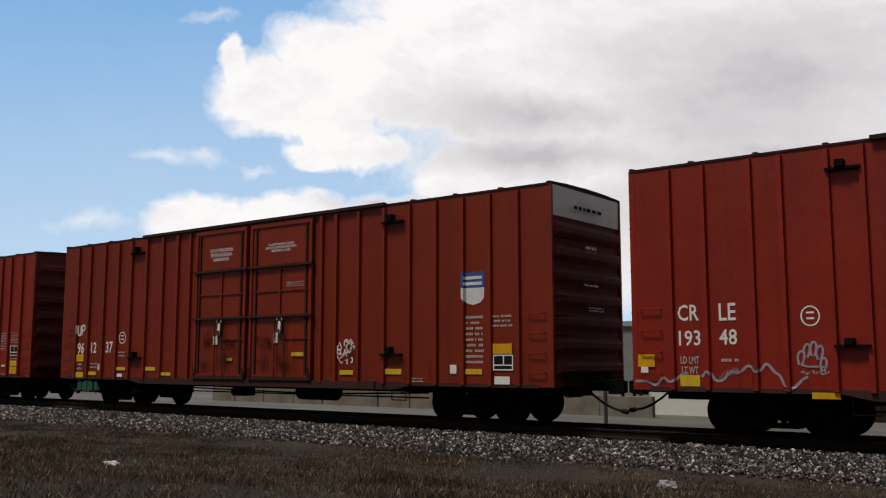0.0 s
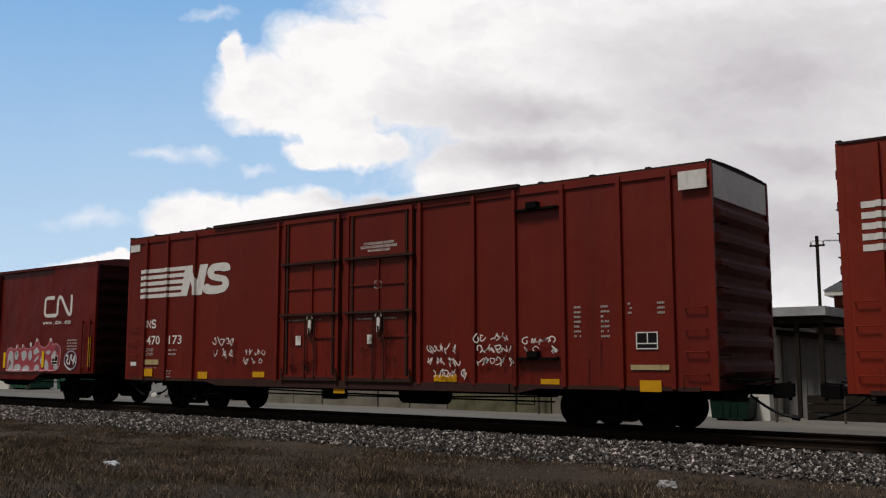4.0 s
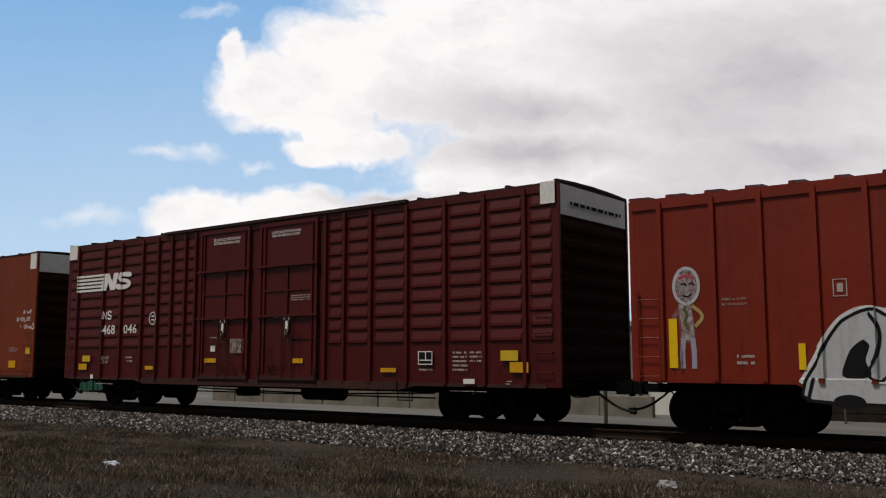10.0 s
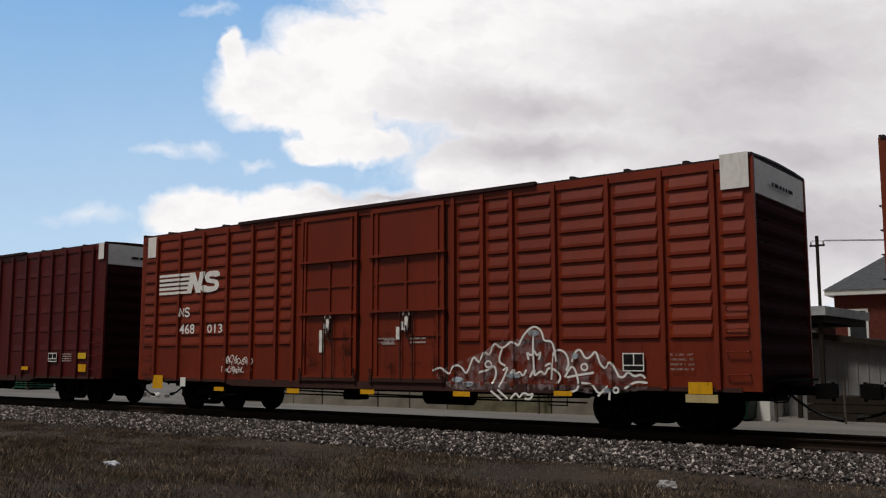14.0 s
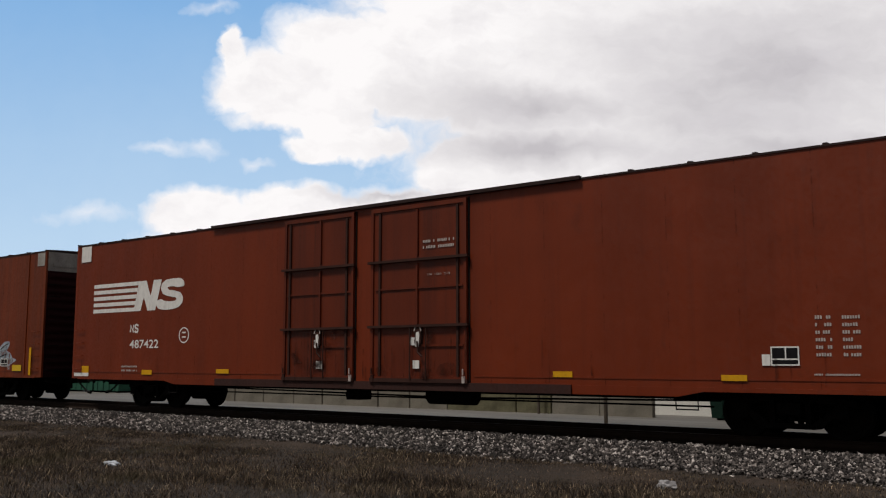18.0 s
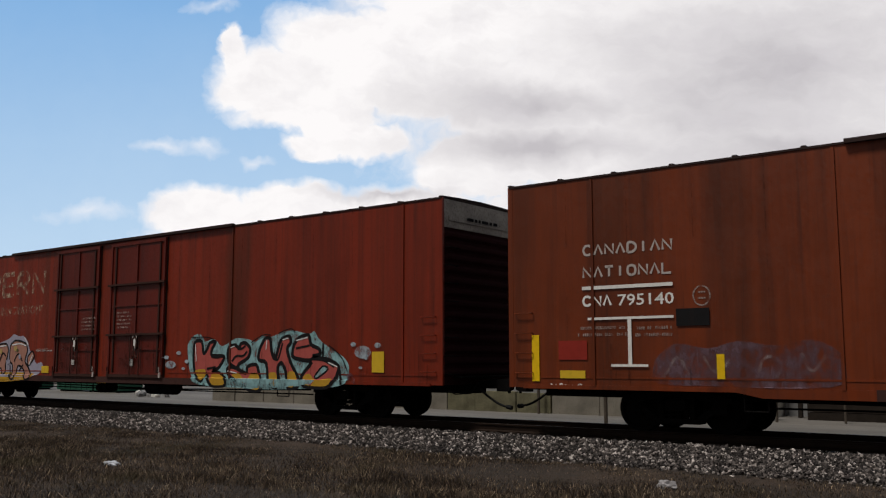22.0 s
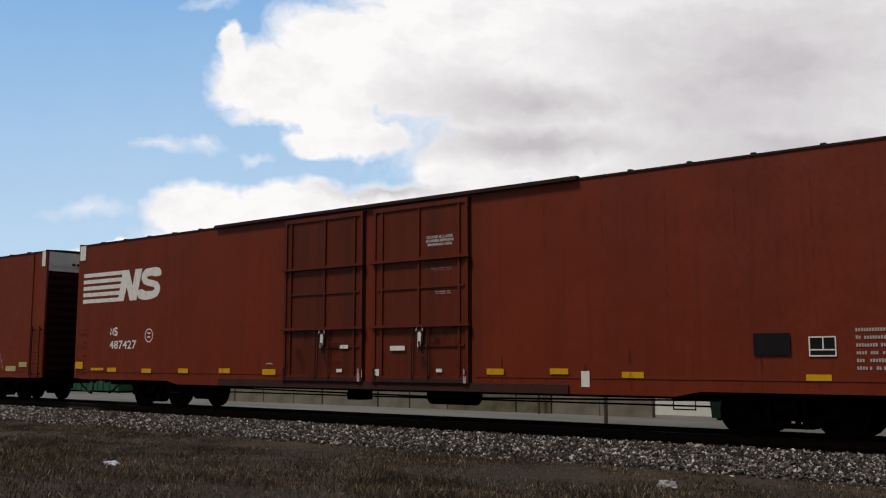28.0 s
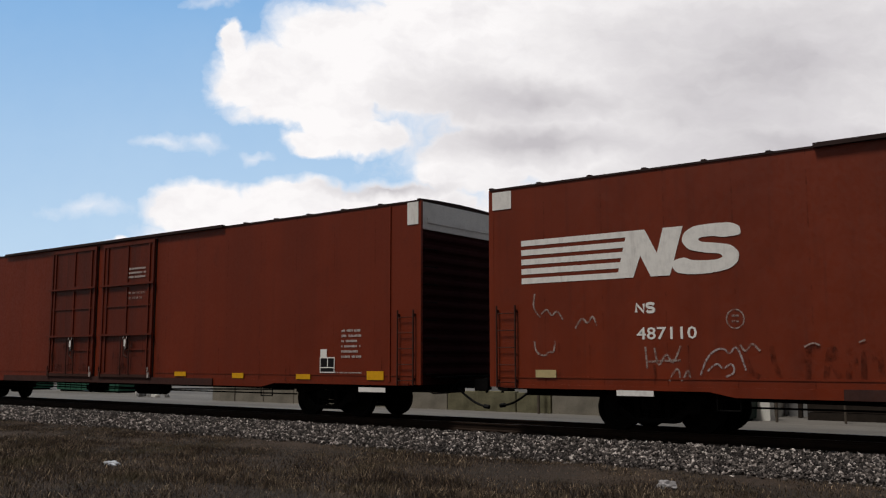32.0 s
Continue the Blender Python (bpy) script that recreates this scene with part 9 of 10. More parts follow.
Wagon(-70.93, 18.72, 5.21, 0.86, paint("wagon_paint", lin(112, 36, 26), 0.35, 0.22), "brownish red panelled boxcar with small white scrawls",
      posts=(0.9, 1.95, 3.25, 6.8, 11.67, 13.22, 14.31, 15.52, 16.83, 17.92), doors=((7.0, 9.12), (9.3, 11.51)), track=(4.11, 14.45), kind="post", bar=M["grease_shade"], band=M["bandw"], end_rows=7, inset=2.45)
door_grime(12)
logo("striped", 0.58, 3.31, 4.81, 4.19)
plate("w", 18.14, 4.69, 18.76, 5.05)
bars("7", 15.75, 1.88, 15.93, 2.57, "w")
bars("7", 16.37, 1.87, 16.57, 2.57, "w")
bars("3", 16.97, 2.33, 17.07, 2.60, "w")
bars("3", 17.60, 2.31, 17.78, 2.60, "w")
data_box(17.14, 1.64, 17.60, 1.98)
plate("c", 17.01, 1.24, 17.82, 1.34)
plate("o", 17.20, 0.82, 17.65, 1.04)
stencil("CLOSE AND LOCK\nBOTH DOORS BEFORE\nMOVING CAR", 9.81, 4.07, 10.99, 4.31, "w")
ring("w", 10.25, 3.16, 10.50, 3.36)
bars("1", 7.25, 2.43, 8.48, 2.51, "w")
bars("1", 9.70, 2.41, 10.99, 2.48, "w")
plate("o", 0.86, 0.96, 1.36, 1.19)
plate("o", 3.52, 0.92, 3.94, 1.11)
plate("o", 5.85, 0.98, 6.32, 1.13)
plate("o", 12.08, 0.95, 12.73, 1.10)
plate("o", 14.94, 0.93, 15.39, 1.04)
plate("o", 8.89, 0.62, 9.28, 0.75)
plate("w", 7.57, 1.82, 7.76, 2.06)
plate("w", 10.07, 1.83, 10.22, 2.05)
tag(11.90, 0.99, 13.09, 1.84)
tag(13.25, 1.29, 14.21, 2.04)
tag(14.57, 1.54, 15.40, 1.95)
tag(4.32, 1.47, 5.19, 2.13)
tag(5.58, 1.30, 6.37, 1.78)
bracket(14.37, 4.63, 15.43, 4.76)
bracket(14.38, 1.44, 15.39, 1.57)
forms("zigzag curl", 0.97, 2.39, 1.47, 2.66, "w")
stencil("470", 0.99, 1.90, 1.65, 2.17, "w")
stencil("173", 2.09, 1.91, 2.70, 2.17, "w")
stencil("LD LMT\nLT WT", 0.97, 1.56, 1.36, 1.80, "p")
bars("2", 2.09, 1.57, 2.47, 1.81, "w")
plate("c", 0.84, 1.31, 1.63, 1.46)
bars("1", 0.91, 1.19, 1.51, 1.24, "w")
bars("3", 1.95, 0.93, 2.23, 1.17, "w")
plate("w", 0.23, 1.27, 0.52, 1.39)
plate("w", -0.09, 4.78, 0.50, 5.05)

Wagon(-88.58, 15.76, 4.58, 1.02, paint("wagon_paint", lin(101, 29, 24), 0.35, 0.22, fade=0.55, rough=0.34, dents=1.0), "maroon smooth boxcar with a white ribbon emblem and graffiti",
      doors=((6.06, 9.72),), track=(5.33, 13.2), kind="smooth", end_rows=8, inset=1.67, peak=0.19, drop=0.24, roof_step=0.78, roof_rib=0.055, bar=M["grease_shade"])
door_grime(6)
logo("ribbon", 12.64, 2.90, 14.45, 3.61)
forms("wave wave wave dot arc zigzag dot arc hoop+right", 12.64, 2.64, 14.42, 2.76, "w", 0.035)
plate("Y", -0.14, 1.19, 0.05, 2.12)
plate("Y", 7.63, 1.16, 7.80, 1.78)
plate("Y", 10.11, 1.18, 10.26, 1.72)
plate("Y", 12.71, 1.20, 12.85, 1.76)
plate("Y", 15.52, 1.23, 15.65, 2.19)
pink_piece()
data_box(13.32, 1.30, 13.70, 1.60)
bars("4", 14.23, 1.77, 14.84, 2.16, "w")
bars("3", 4.75, 2.31, 5.30, 2.63, "w")
bars("2", 4.83, 0.82, 5.46, 1.03, "w")
bars("1", 6.91, 1.64, 7.23, 1.74, "w")
bars("1", 8.51, 1.63, 8.83, 1.73, "w")
plate("w", 7.31, 1.81, 7.51, 2.04)
forms("arc zigzag", 1.34, 2.42, 1.74, 2.67, "w")
stencil("414739", 2.01, 2.45, 2.99, 2.69, "w")
open_box(3.33, 2.44, 3.50, 2.66)
plate("Y", 2.75, 1.26, 2.87, 1.75)
swollen_piece()
bars("3", 4.68, 2.41, 4.97, 2.70, "w")
plate("w", 1.48, 1.01, 1.68, 1.12)

Wagon(-105.49, 15.61, 4.58, 1.02, paint("wagon_paint", lin(103, 29, 23), 0.35, 0.22, fade=0.55, rough=0.34, dents=1.0), "clean maroon smooth boxcar with a white ribbon emblem",
      doors=((5.82, 9.52),), track=(5.2, 13.15), kind="smooth", end_rows=8, inset=1.67, peak=0.19, drop=0.24, roof_step=0.78, roof_rib=0.055, bar=M["grease_shade"])
door_grime(6)
logo("ribbon", 12.49, 2.82, 14.38, 3.55)
forms("wave wave wave dot arc zigzag dot arc hoop+right", 12.49, 2.54, 14.38, 2.70, "w", 0.035)
plate("Y", 0.58, 1.17, 0.78, 2.11)
plate("Y", 2.72, 1.11, 2.88, 1.62)
plate("Y", 5.17, 1.12, 5.31, 1.61)
plate("Y", 7.92, 1.17, 8.09, 1.89)
plate("Y", 9.89, 1.10, 10.02, 1.62)
plate("Y", 11.84, 1.12, 11.98, 1.61)
plate("Y", 14.66, 1.12, 14.77, 2.08)
data_box(12.78, 1.34, 13.24, 1.70)
bars("5", 13.64, 1.59, 14.33, 2.14, "w")
bars("1", 12.88, 1.10, 13.56, 1.17, "w")
bars("1", 12.83, 1.24, 13.19, 1.31, "w")
plate("w", 13.91, 0.96, 14.04, 1.04)
forms("arc zigzag", 1.20, 2.38, 1.64, 2.65, "w")
stencil("415255", 1.72, 2.37, 2.81, 2.63, "w")
open_box(3.43, 2.38, 3.62, 2.60)
bars("4", 4.71, 2.16, 5.36, 2.46, "w")
bars("2", 1.22, 1.34, 1.59, 1.60, "w")
bars("2", 2.22, 1.34, 2.61, 1.60, "w")
bars("1", 3.04, 1.53, 3.53, 1.59, "w")
ring("w", 7.66, 2.66, 7.83, 2.82)
bars("2", 7.39, 2.45, 8.06, 2.56, "w")
plate("w", 7.19, 1.65, 7.36, 1.83)
bars("4", 8.26, 1.71, 8.45, 1.99, "w")
bars("2", 8.99, 1.97, 9.36, 2.11, "w")
bars("2", 6.14, 1.90, 6.52, 2.03, "w")
bars("3", 4.66, 0.89, 5.50, 1.09, "w")
plate("w", 7.56, 2.00, 7.72, 2.13)

Wagon(-122.69, 15.73, 4.58, 1.02, paint("wagon_paint", lin(122, 41, 25), 0.46, 0.22), "rusty red ribbed boxcar with two silver graffiti pieces",
      posts=(0.6, 1.66, 2.56, 3.52, 4.38, 5.34, 10.49, 11.42, 12.35, 13.25, 14.12, 14.98), doors=((6.36, 9.13),), track=(5.27, 9.96), kind="pressed", end_rows=8, inset=1.67, peak=0.19, drop=0.24, roof_step=0.78, roof_rib=0.055)
door_grime(5)
arched_piece()
toothed_piece()
sprayed_figure()
plate("Y", 0.73, 1.28, 0.90, 2.22)
plate("Y", 3.15, 1.26, 3.27, 1.72)
plate("Y", 5.10, 0.71, 5.60, 0.87)
plate("Y", 7.14, 0.69, 7.62, 0.86)
plate("Y", 7.50, 1.54, 8.04, 1.66)
plate("Y", 9.72, 0.73, 10.22, 0.88)
plate("Y", 12.72, 0.74, 13.21, 0.87)
plate("Y", 14.83, 1.32, 14.94, 2.24)
bars("1", 7.34, 3.17, 8.75, 3.23, "w")
bars("1", 6.52, 3.03, 7.30, 3.08, "w")
bars("1", 7.43, 1.81, 8.22, 1.87, "w")
bars("1", 7.50, 1.16, 8.02, 1.22, "w")
ring("w", 7.69, 1.95, 7.91, 2.13)
plate("w", 8.77, 1.85, 8.92, 1.97)
plate("w", 8.51, 1.34, 8.66, 1.43)
open_box(3.78, 2.53, 4.00, 2.82)
bars("3", 13.50, 1.62, 13.91, 1.95, "w")
bars("1", 1.79, 2.42, 2.28, 2.61, "g")
bars("1", 14.34, 1.18, 14.93, 1.25, "w")
bars("2", 2.04, 1.33, 2.37, 1.57, "w")

Wagon(-143.24, 18.82, 5.21, 0.86, paint("wagon_paint", lin(76, 14, 12), 0.35, 0.22), "dark maroon corrugated boxcar with white corner patches",
      posts=(0.59, 2.07, 3.06, 4.16, 4.94, 5.61, 6.25, 6.74, 12.01, 12.67, 13.56, 14.71, 15.85, 16.95, 18.02), doors=((6.96, 9.17), (9.51, 11.8)), track=(5.28, 14.73), kind="beaded", beads=10, band=M["bandw"], end_rows=9, inset=2.45, roof_rib=0.05)
door_grime(8)
plate("w", 0.00, 4.76, 0.48, 5.24)
plate("w", 18.45, 4.75, 18.87, 5.23)
plate("y", 17.40, 1.42, 17.85, 1.64)
plate("o", 17.64, 1.17, 18.11, 1.39)
data_box(15.09, 1.33, 15.51, 1.64)
bars("5", 16.09, 1.18, 16.50, 1.66, "w")
bars("3", 16.56, 1.38, 16.91, 1.66, "w")
bars("1", 15.11, 1.18, 15.52, 1.27, "w")
plate("w", 16.40, 0.91, 16.71, 1.02)
bars("2", 17.52, 0.90, 17.69, 1.01, "w")
plate("o", 13.93, 1.15, 14.41, 1.25)
plate("o", 7.32, 1.37, 7.81, 1.49)
plate("o", 10.91, 1.36, 11.29, 1.48)
plate("o", 4.48, 1.16, 4.97, 1.27)
bars("1", 16.03, 0.73, 17.03, 0.77, "w")
bars("3", 10.80, 2.98, 11.56, 3.15, "w")
plate("g", 8.41, 1.63, 8.97, 2.02)
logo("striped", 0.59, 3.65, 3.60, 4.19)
forms("zigzag curl", 2.11, 2.71, 2.63, 3.00, "w")
stencil("468", 2.11, 2.25, 2.81, 2.55, "w")
stencil("046", 3.27, 2.26, 3.96, 2.54, "w")
ring("w", 4.59, 2.51, 4.95, 2.88)
stencil("LD LMT\nLT WT", 2.13, 1.34, 2.56, 1.56, "p")
bars("2", 3.43, 1.38, 3.80, 1.59, "w")
plate("y", 1.08, 1.40, 1.52, 1.59)
plate("o", 0.86, 1.14, 1.32, 1.33)
stencil("CLOSE & LOCK DOORS\nBEFORE MOVING CAR", 7.54, 4.69, 8.71, 4.87, "w")
stencil("CLOSE & LOCK DOORS\nBEFORE MOVING CAR", 9.99, 4.72, 11.11, 4.88, "w")
stencil("OPEN THIS DOOR FIRST", 7.65, 2.55, 8.51, 2.61, "w")
stencil("OPEN THIS DOOR FIRST", 10.15, 2.55, 10.94, 2.63, "w")
bars("1", 7.53, 2.04, 7.82, 2.11, "w")
plate("w", 7.57, 1.68, 7.77, 1.84)
plate("w", 1.56, 0.86, 1.72, 0.99)
bars("1", 1.87, 0.69, 2.87, 0.74, "w")
end_print(1, -1.2, 4.72, 1.2, 4.86, "k", 0.105)

Wagon(-163.97, 18.57, 5.21, 0.86, paint("wagon_paint", lin(118, 52, 30), 0.35, 0.22), "red brown smooth boxcar covered low down with olive graffiti",
      doors=((6.92, 9.17), (9.36, 11.78)), track=(4.46, 14.1), seams=(5.8, 12.9), kind="smooth", band=M["bandw"], end_rows=9, inset=2.45, bar=M["grease_shade"])
door_grime(9)
olive_piece()
misty_piece()
tag(17.50, 2.49, 18.52, 3.27)
data_box(15.40, 1.38, 15.93, 1.77)
plate("y", 18.13, 1.66, 18.43, 1.91)
plate("o", 17.01, 1.18, 17.49, 1.43)
plate("o", 11.92, 1.14, 12.41, 1.24)
plate("o", 14.56, 1.11, 15.09, 1.21)
plate("o", 7.52, 0.57, 8.00, 0.68)
plate("o", 10.16, 0.55, 10.68, 0.67)
plate("w", 0.09, 4.60, 0.53, 5.21)
plate("w", 18.16, 4.63, 18.58, 5.25)
bars("5", 16.98, 1.73, 17.58, 1.90, "w")
bars("2", 10.05, 3.99, 10.89, 4.15, "w")
plate("w", 10.32, 3.60, 10.59, 3.70)
bars("2", 10.64, 2.93, 11.13, 3.12, "w")
bars("1", 16.27, 0.73, 16.94, 0.80, "w")
logo("striped", 0.20, 3.48, 3.49, 4.11)
forms("zigzag curl", 1.73, 2.14, 2.16, 2.41, "w")
stencil("465656", 1.73, 1.75, 3.10, 1.98, "w")
plate("o", 0.94, 1.13, 1.40, 1.36)
bars("2", 1.73, 1.09, 2.41, 1.34, "w")
bars("1", 1.63, 0.72, 2.38, 0.80, "w")
plate("o", 3.52, 1.10, 4.02, 1.23)
plate("y", 0.01, 1.58, 0.25, 1.84)
bars("2", 10.00, 4.03, 10.75, 4.19, "w")
bars("2", 10.58, 2.96, 11.15, 3.16, "w")

Wagon(-185.07, 18.82, 5.21, 0.86, paint("wagon_paint", lin(116, 46, 29), 0.35, 0.22), "faded red corrugated boxcar with white sprayed scrawls",
      posts=(0.75, 1.86, 2.95, 4.02, 5.07, 6.05, 6.72, 11.96, 12.77, 13.55, 14.62, 15.88, 17.04, 18.1), doors=((6.98, 9.04), (9.41, 11.76)), track=(4.5, 14.2), kind="beaded", beads=10, band=M["bandw"], end_rows=9, inset=2.45, roof_rib=0.05)
door_grime(10)
data_box(16.16, 1.21, 16.62, 1.57)
plate("o", 17.51, 0.80, 17.98, 1.02)
plate("c", 17.45, 0.64, 18.08, 0.79)
plate("w", 18.27, 4.61, 18.89, 5.28)
plate("w", 0.28, 4.54, 0.70, 5.16)
bars("2", 9.68, 1.82, 10.23, 2.00, "w")
bars("2", 10.71, 1.81, 11.19, 1.99, "w")
plate("w", 10.44, 2.14, 10.66, 2.34)
plate("w", 7.84, 2.22, 8.11, 2.35)
plate("w", 7.73, 1.63, 7.88, 2.19)
plate("w", 10.29, 1.92, 10.42, 2.22)
crowned_piece()
tag(3.92, 1.05, 4.94, 1.61)
bars("4", 17.16, 1.22, 17.65, 1.59, "g")
logo("striped", 0.90, 3.37, 3.72, 3.97)
forms("zigzag curl", 1.91, 2.68, 2.43, 2.97, "w")
stencil("468", 1.94, 2.19, 2.64, 2.48, "w")
stencil("013", 3.21, 2.20, 3.88, 2.45, "w")
plate("o", 0.76, 0.61, 1.24, 1.00)
plate("o", 3.61, 0.59, 4.03, 0.70)
plate("o", 6.56, 0.59, 7.02, 0.71)
plate("o", 9.14, 0.62, 9.59, 0.73)
plate("o", 11.96, 0.63, 12.43, 0.76)
plate("o", 14.58, 0.70, 15.01, 0.80)
plate("w", 2.08, 0.69, 2.32, 0.95)
bars("2", 9.84, 1.78, 10.28, 1.98, "w")
tag(3.97, 1.08, 5.13, 1.51)
end_print(1, -0.7, 4.72, 0.6, 4.86, "k", 0.105)

Wagon(-206.37, 19.19, 5.21, 0.86, paint("wagon_paint", lin(76, 14, 12), 0.35, 0.22), "dark maroon boxcar with sparse pressed ribs",
      posts=(0.72, 1.54, 2.4, 3.28, 4.1, 4.97, 5.87, 6.77, 12.56, 13.44, 14.38, 15.22, 16.09, 16.93, 17.82, 18.57), doors=((6.97, 9.13), (9.3, 11.86)), track=(4.5, 14.3), kind="beaded", beads=5, band=M["bandw"], end_rows=9, inset=2.45)
door_grime(8)
plate("w", -0.01, 4.73, 0.46, 5.24)
logo("striped", 0.23, 3.15, 3.16, 3.77)
forms("zigzag curl", 1.67, 2.43, 2.19, 2.71, "w")
stencil("65", 1.67, 1.91, 2.14, 2.20, "w")
stencil("58", 2.58, 1.92, 3.02, 2.18, "w")
stencil("11", 3.48, 1.91, 3.68, 2.18, "w")
ring("w", 4.34, 2.18, 4.69, 2.57)
plate("y", 0.84, 1.44, 1.26, 1.66)
plate("o", 0.70, 1.08, 1.18, 1.29)
stencil("LD LMT\nLT WT", 1.71, 1.24, 2.13, 1.54, "p")
bars("2", 2.62, 1.28, 2.95, 1.53, "w")
plate("o", 4.32, 1.09, 4.77, 1.21)
plate("o", 7.47, 1.31, 7.92, 1.42)
plate("o", 10.91, 1.37, 11.33, 1.49)
stencil("CLOSE & LOCK DOORS\nBEFORE MOVING CAR", 7.59, 4.63, 8.77, 4.81, "w")
stencil("CLOSE & LOCK DOORS\nBEFORE MOVING CAR", 10.02, 4.63, 11.15, 4.82, "w")
bars("3", 10.85, 2.99, 11.55, 3.16, "w")
stencil("OPEN THIS DOOR FIRST", 7.75, 2.49, 8.61, 2.56, "w")
stencil("OPEN THIS DOOR FIRST", 10.18, 2.50, 10.99, 2.56, "w")
plate("w", 8.21, 1.41, 8.37, 1.69)
plate("w", 10.68, 1.42, 10.76, 1.67)
plate("g", 8.60, 1.57, 9.02, 2.00)
stencil("50K", 6.64, 1.18, 6.84, 1.30, "w")
bars("1", 1.87, 0.98, 2.87, 1.05, "w")
plate("w", 1.94, 0.83, 2.70, 0.90)
bars("2", 10.00, 1.88, 10.30, 2.08, "w")
plate("o", 14.39, 1.11, 14.87, 1.23)
data_box(16.13, 1.39, 16.66, 1.69)
bars("4", 16.96, 1.39, 17.55, 1.69, "w")
plate("y", 17.94, 1.49, 18.41, 1.68)
plate("o", 17.99, 1.07, 18.43, 1.31)
plate("w", 18.88, 4.69, 19.28, 5.22)
end_print(1, -0.7, 4.72, 0.6, 4.86, "k", 0.105)

Wagon(-234.63, 26.36, 5.21, 0.86, paint("wagon_paint", lin(120, 53, 33), 0.35, 0.22), "long red brown smooth boxcar with a white striped emblem",
      doors=((10.03, 12.61), (13.11, 16.08)), track=(6.99, 18.96), seams=(25.21,), kind="smooth", band=M["bandw"], end_rows=13, inset=3.5, bar=M["grease_shade"], doormat=paint("grimy_door_paint", lin(103, 45, 28), 0.8, 0.5))
door_grime(12)
logo("striped", 1.03, 2.94, 5.74, 3.86)
forms("zigzag curl", 3.10, 2.27, 3.56, 2.55, "w")
stencil("487422", 3.10, 1.80, 4.57, 2.06, "w")
ring("w", 5.56, 1.95, 6.00, 2.38)
plate("o", 0.52, 1.04, 0.92, 1.26)
plate("w", 0.09, 0.93, 0.93, 1.04)
bars("2", 2.71, 1.08, 3.54, 1.32, "w")
plate("o", 3.80, 1.01, 4.31, 1.15)
plate("o", 7.31, 1.07, 7.85, 1.19)
plate("o", 11.28, 0.81, 11.76, 0.92)
plate("o", 14.40, 0.82, 14.99, 0.94)
plate("o", 18.22, 1.08, 18.68, 1.20)
bars("2", 14.77, 4.00, 15.71, 4.28, "w")
bars("1", 14.91, 3.37, 15.57, 3.48, "g")
plate("w", 11.23, 1.75, 11.40, 1.94)
plate("w", 14.41, 1.78, 14.59, 1.96)
plate("w", 11.31, 1.22, 11.56, 1.41)
plate("w", 14.49, 1.24, 14.68, 1.43)
data_box(22.74, 1.33, 23.24, 1.67)
plate("w", 22.58, 1.33, 22.73, 1.53)
bars("5", 23.53, 1.47, 23.81, 2.25, "w")
bars("5", 23.98, 1.47, 24.28, 2.24, "w")
plate("o", 25.35, 1.07, 25.80, 1.29)
plate("w", 25.34, 0.97, 26.21, 1.03)
bars("1", 25.86, 1.13, 26.14, 1.26, "w")
plate("o", 21.82, 1.05, 22.30, 1.16)
bars("1", 23.48, 1.15, 24.24, 1.22, "w")
plate("w", 25.85, 4.69, 26.37, 5.22)
plate("w", 0.24, 4.64, 0.80, 5.15)

Wagon(-263.12, 26.43, 5.21, 0.86, paint("wagon_paint", lin(122, 53, 23), 0.52, 0.45, run=(0.022, 0.010, 0.007, 1), stain=0.45), "long rusty orange brown boxcar with faded lettering",
      doors=((10.02, 12.93), (13.19, 16.1)), track=(7.0, 19.35), seams=(2.0, 6.78, 19.37, 25.37), kind="smooth", band=M["dingy"], end_rows=13, inset=3.5, bar=M["grease_shade"], doormat=paint("grimy_door_paint", lin(104, 45, 19), 0.8, 0.5), ladders=())
door_grime(14)
plate("Y", 0.53, 0.99, 0.71, 1.96)
plate("Y", 4.56, 1.08, 4.71, 1.54)
plate("Y", 8.82, 1.12, 8.96, 1.61)
plate("Y", 17.16, 1.22, 17.29, 1.69)
bars("2", 11.31, 4.00, 11.92, 4.19, "g")

plate("w", 11.10, 1.29, 11.27, 1.47)
plate("w", 14.25, 1.72, 14.43, 1.85)
plate("w", 12.76, 0.95, 12.89, 1.12)
plate("y", 12.83, 0.75, 13.36, 0.84)
plate("w", 13.31, 0.96, 13.44, 1.18)
hooked_strokes()
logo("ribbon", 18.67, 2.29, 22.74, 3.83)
winged_piece()
data_box(23.75, 1.23, 24.23, 1.50)
plate("y", 24.59, 1.07, 25.20, 1.28)
plate("o", 25.69, 0.93, 25.83, 1.88)
plate("o", 20.83, 1.15, 21.03, 1.53)
plate("dingy", 25.95, 4.70, 26.47, 5.15)
bars("4", 14.85, 3.96, 15.52, 4.42, "g")
forms("arc caret zigzag caret bow stem caret zigzag", 1.78, 3.55, 3.78, 3.80, "p", 0.05)
forms("zigzag caret stem+top stem hoop zigzag caret corner", 1.77, 3.09, 3.76, 3.34, "p", 0.05)
plate("w", 1.76, 2.86, 3.74, 2.93)
forms("arc zigzag caret", 1.76, 2.51, 2.45, 2.75, "w", 0.05)
stencil("795140", 2.56, 2.51, 3.75, 2.74, "w")
plate("w", 1.88, 2.24, 3.74, 2.29)
plate("w", 2.77, 1.35, 2.85, 2.24)
plate("w", 2.39, 1.30, 3.19, 1.35)
bars("2", 1.64, 1.89, 2.74, 2.16, "g")
bars("2", 2.92, 1.87, 3.70, 2.14, "g")
plate("r", 1.18, 1.44, 1.85, 1.83)
plate("y", 1.21, 1.06, 1.80, 1.22)
plate("k", 3.79, 2.08, 4.45, 2.41)
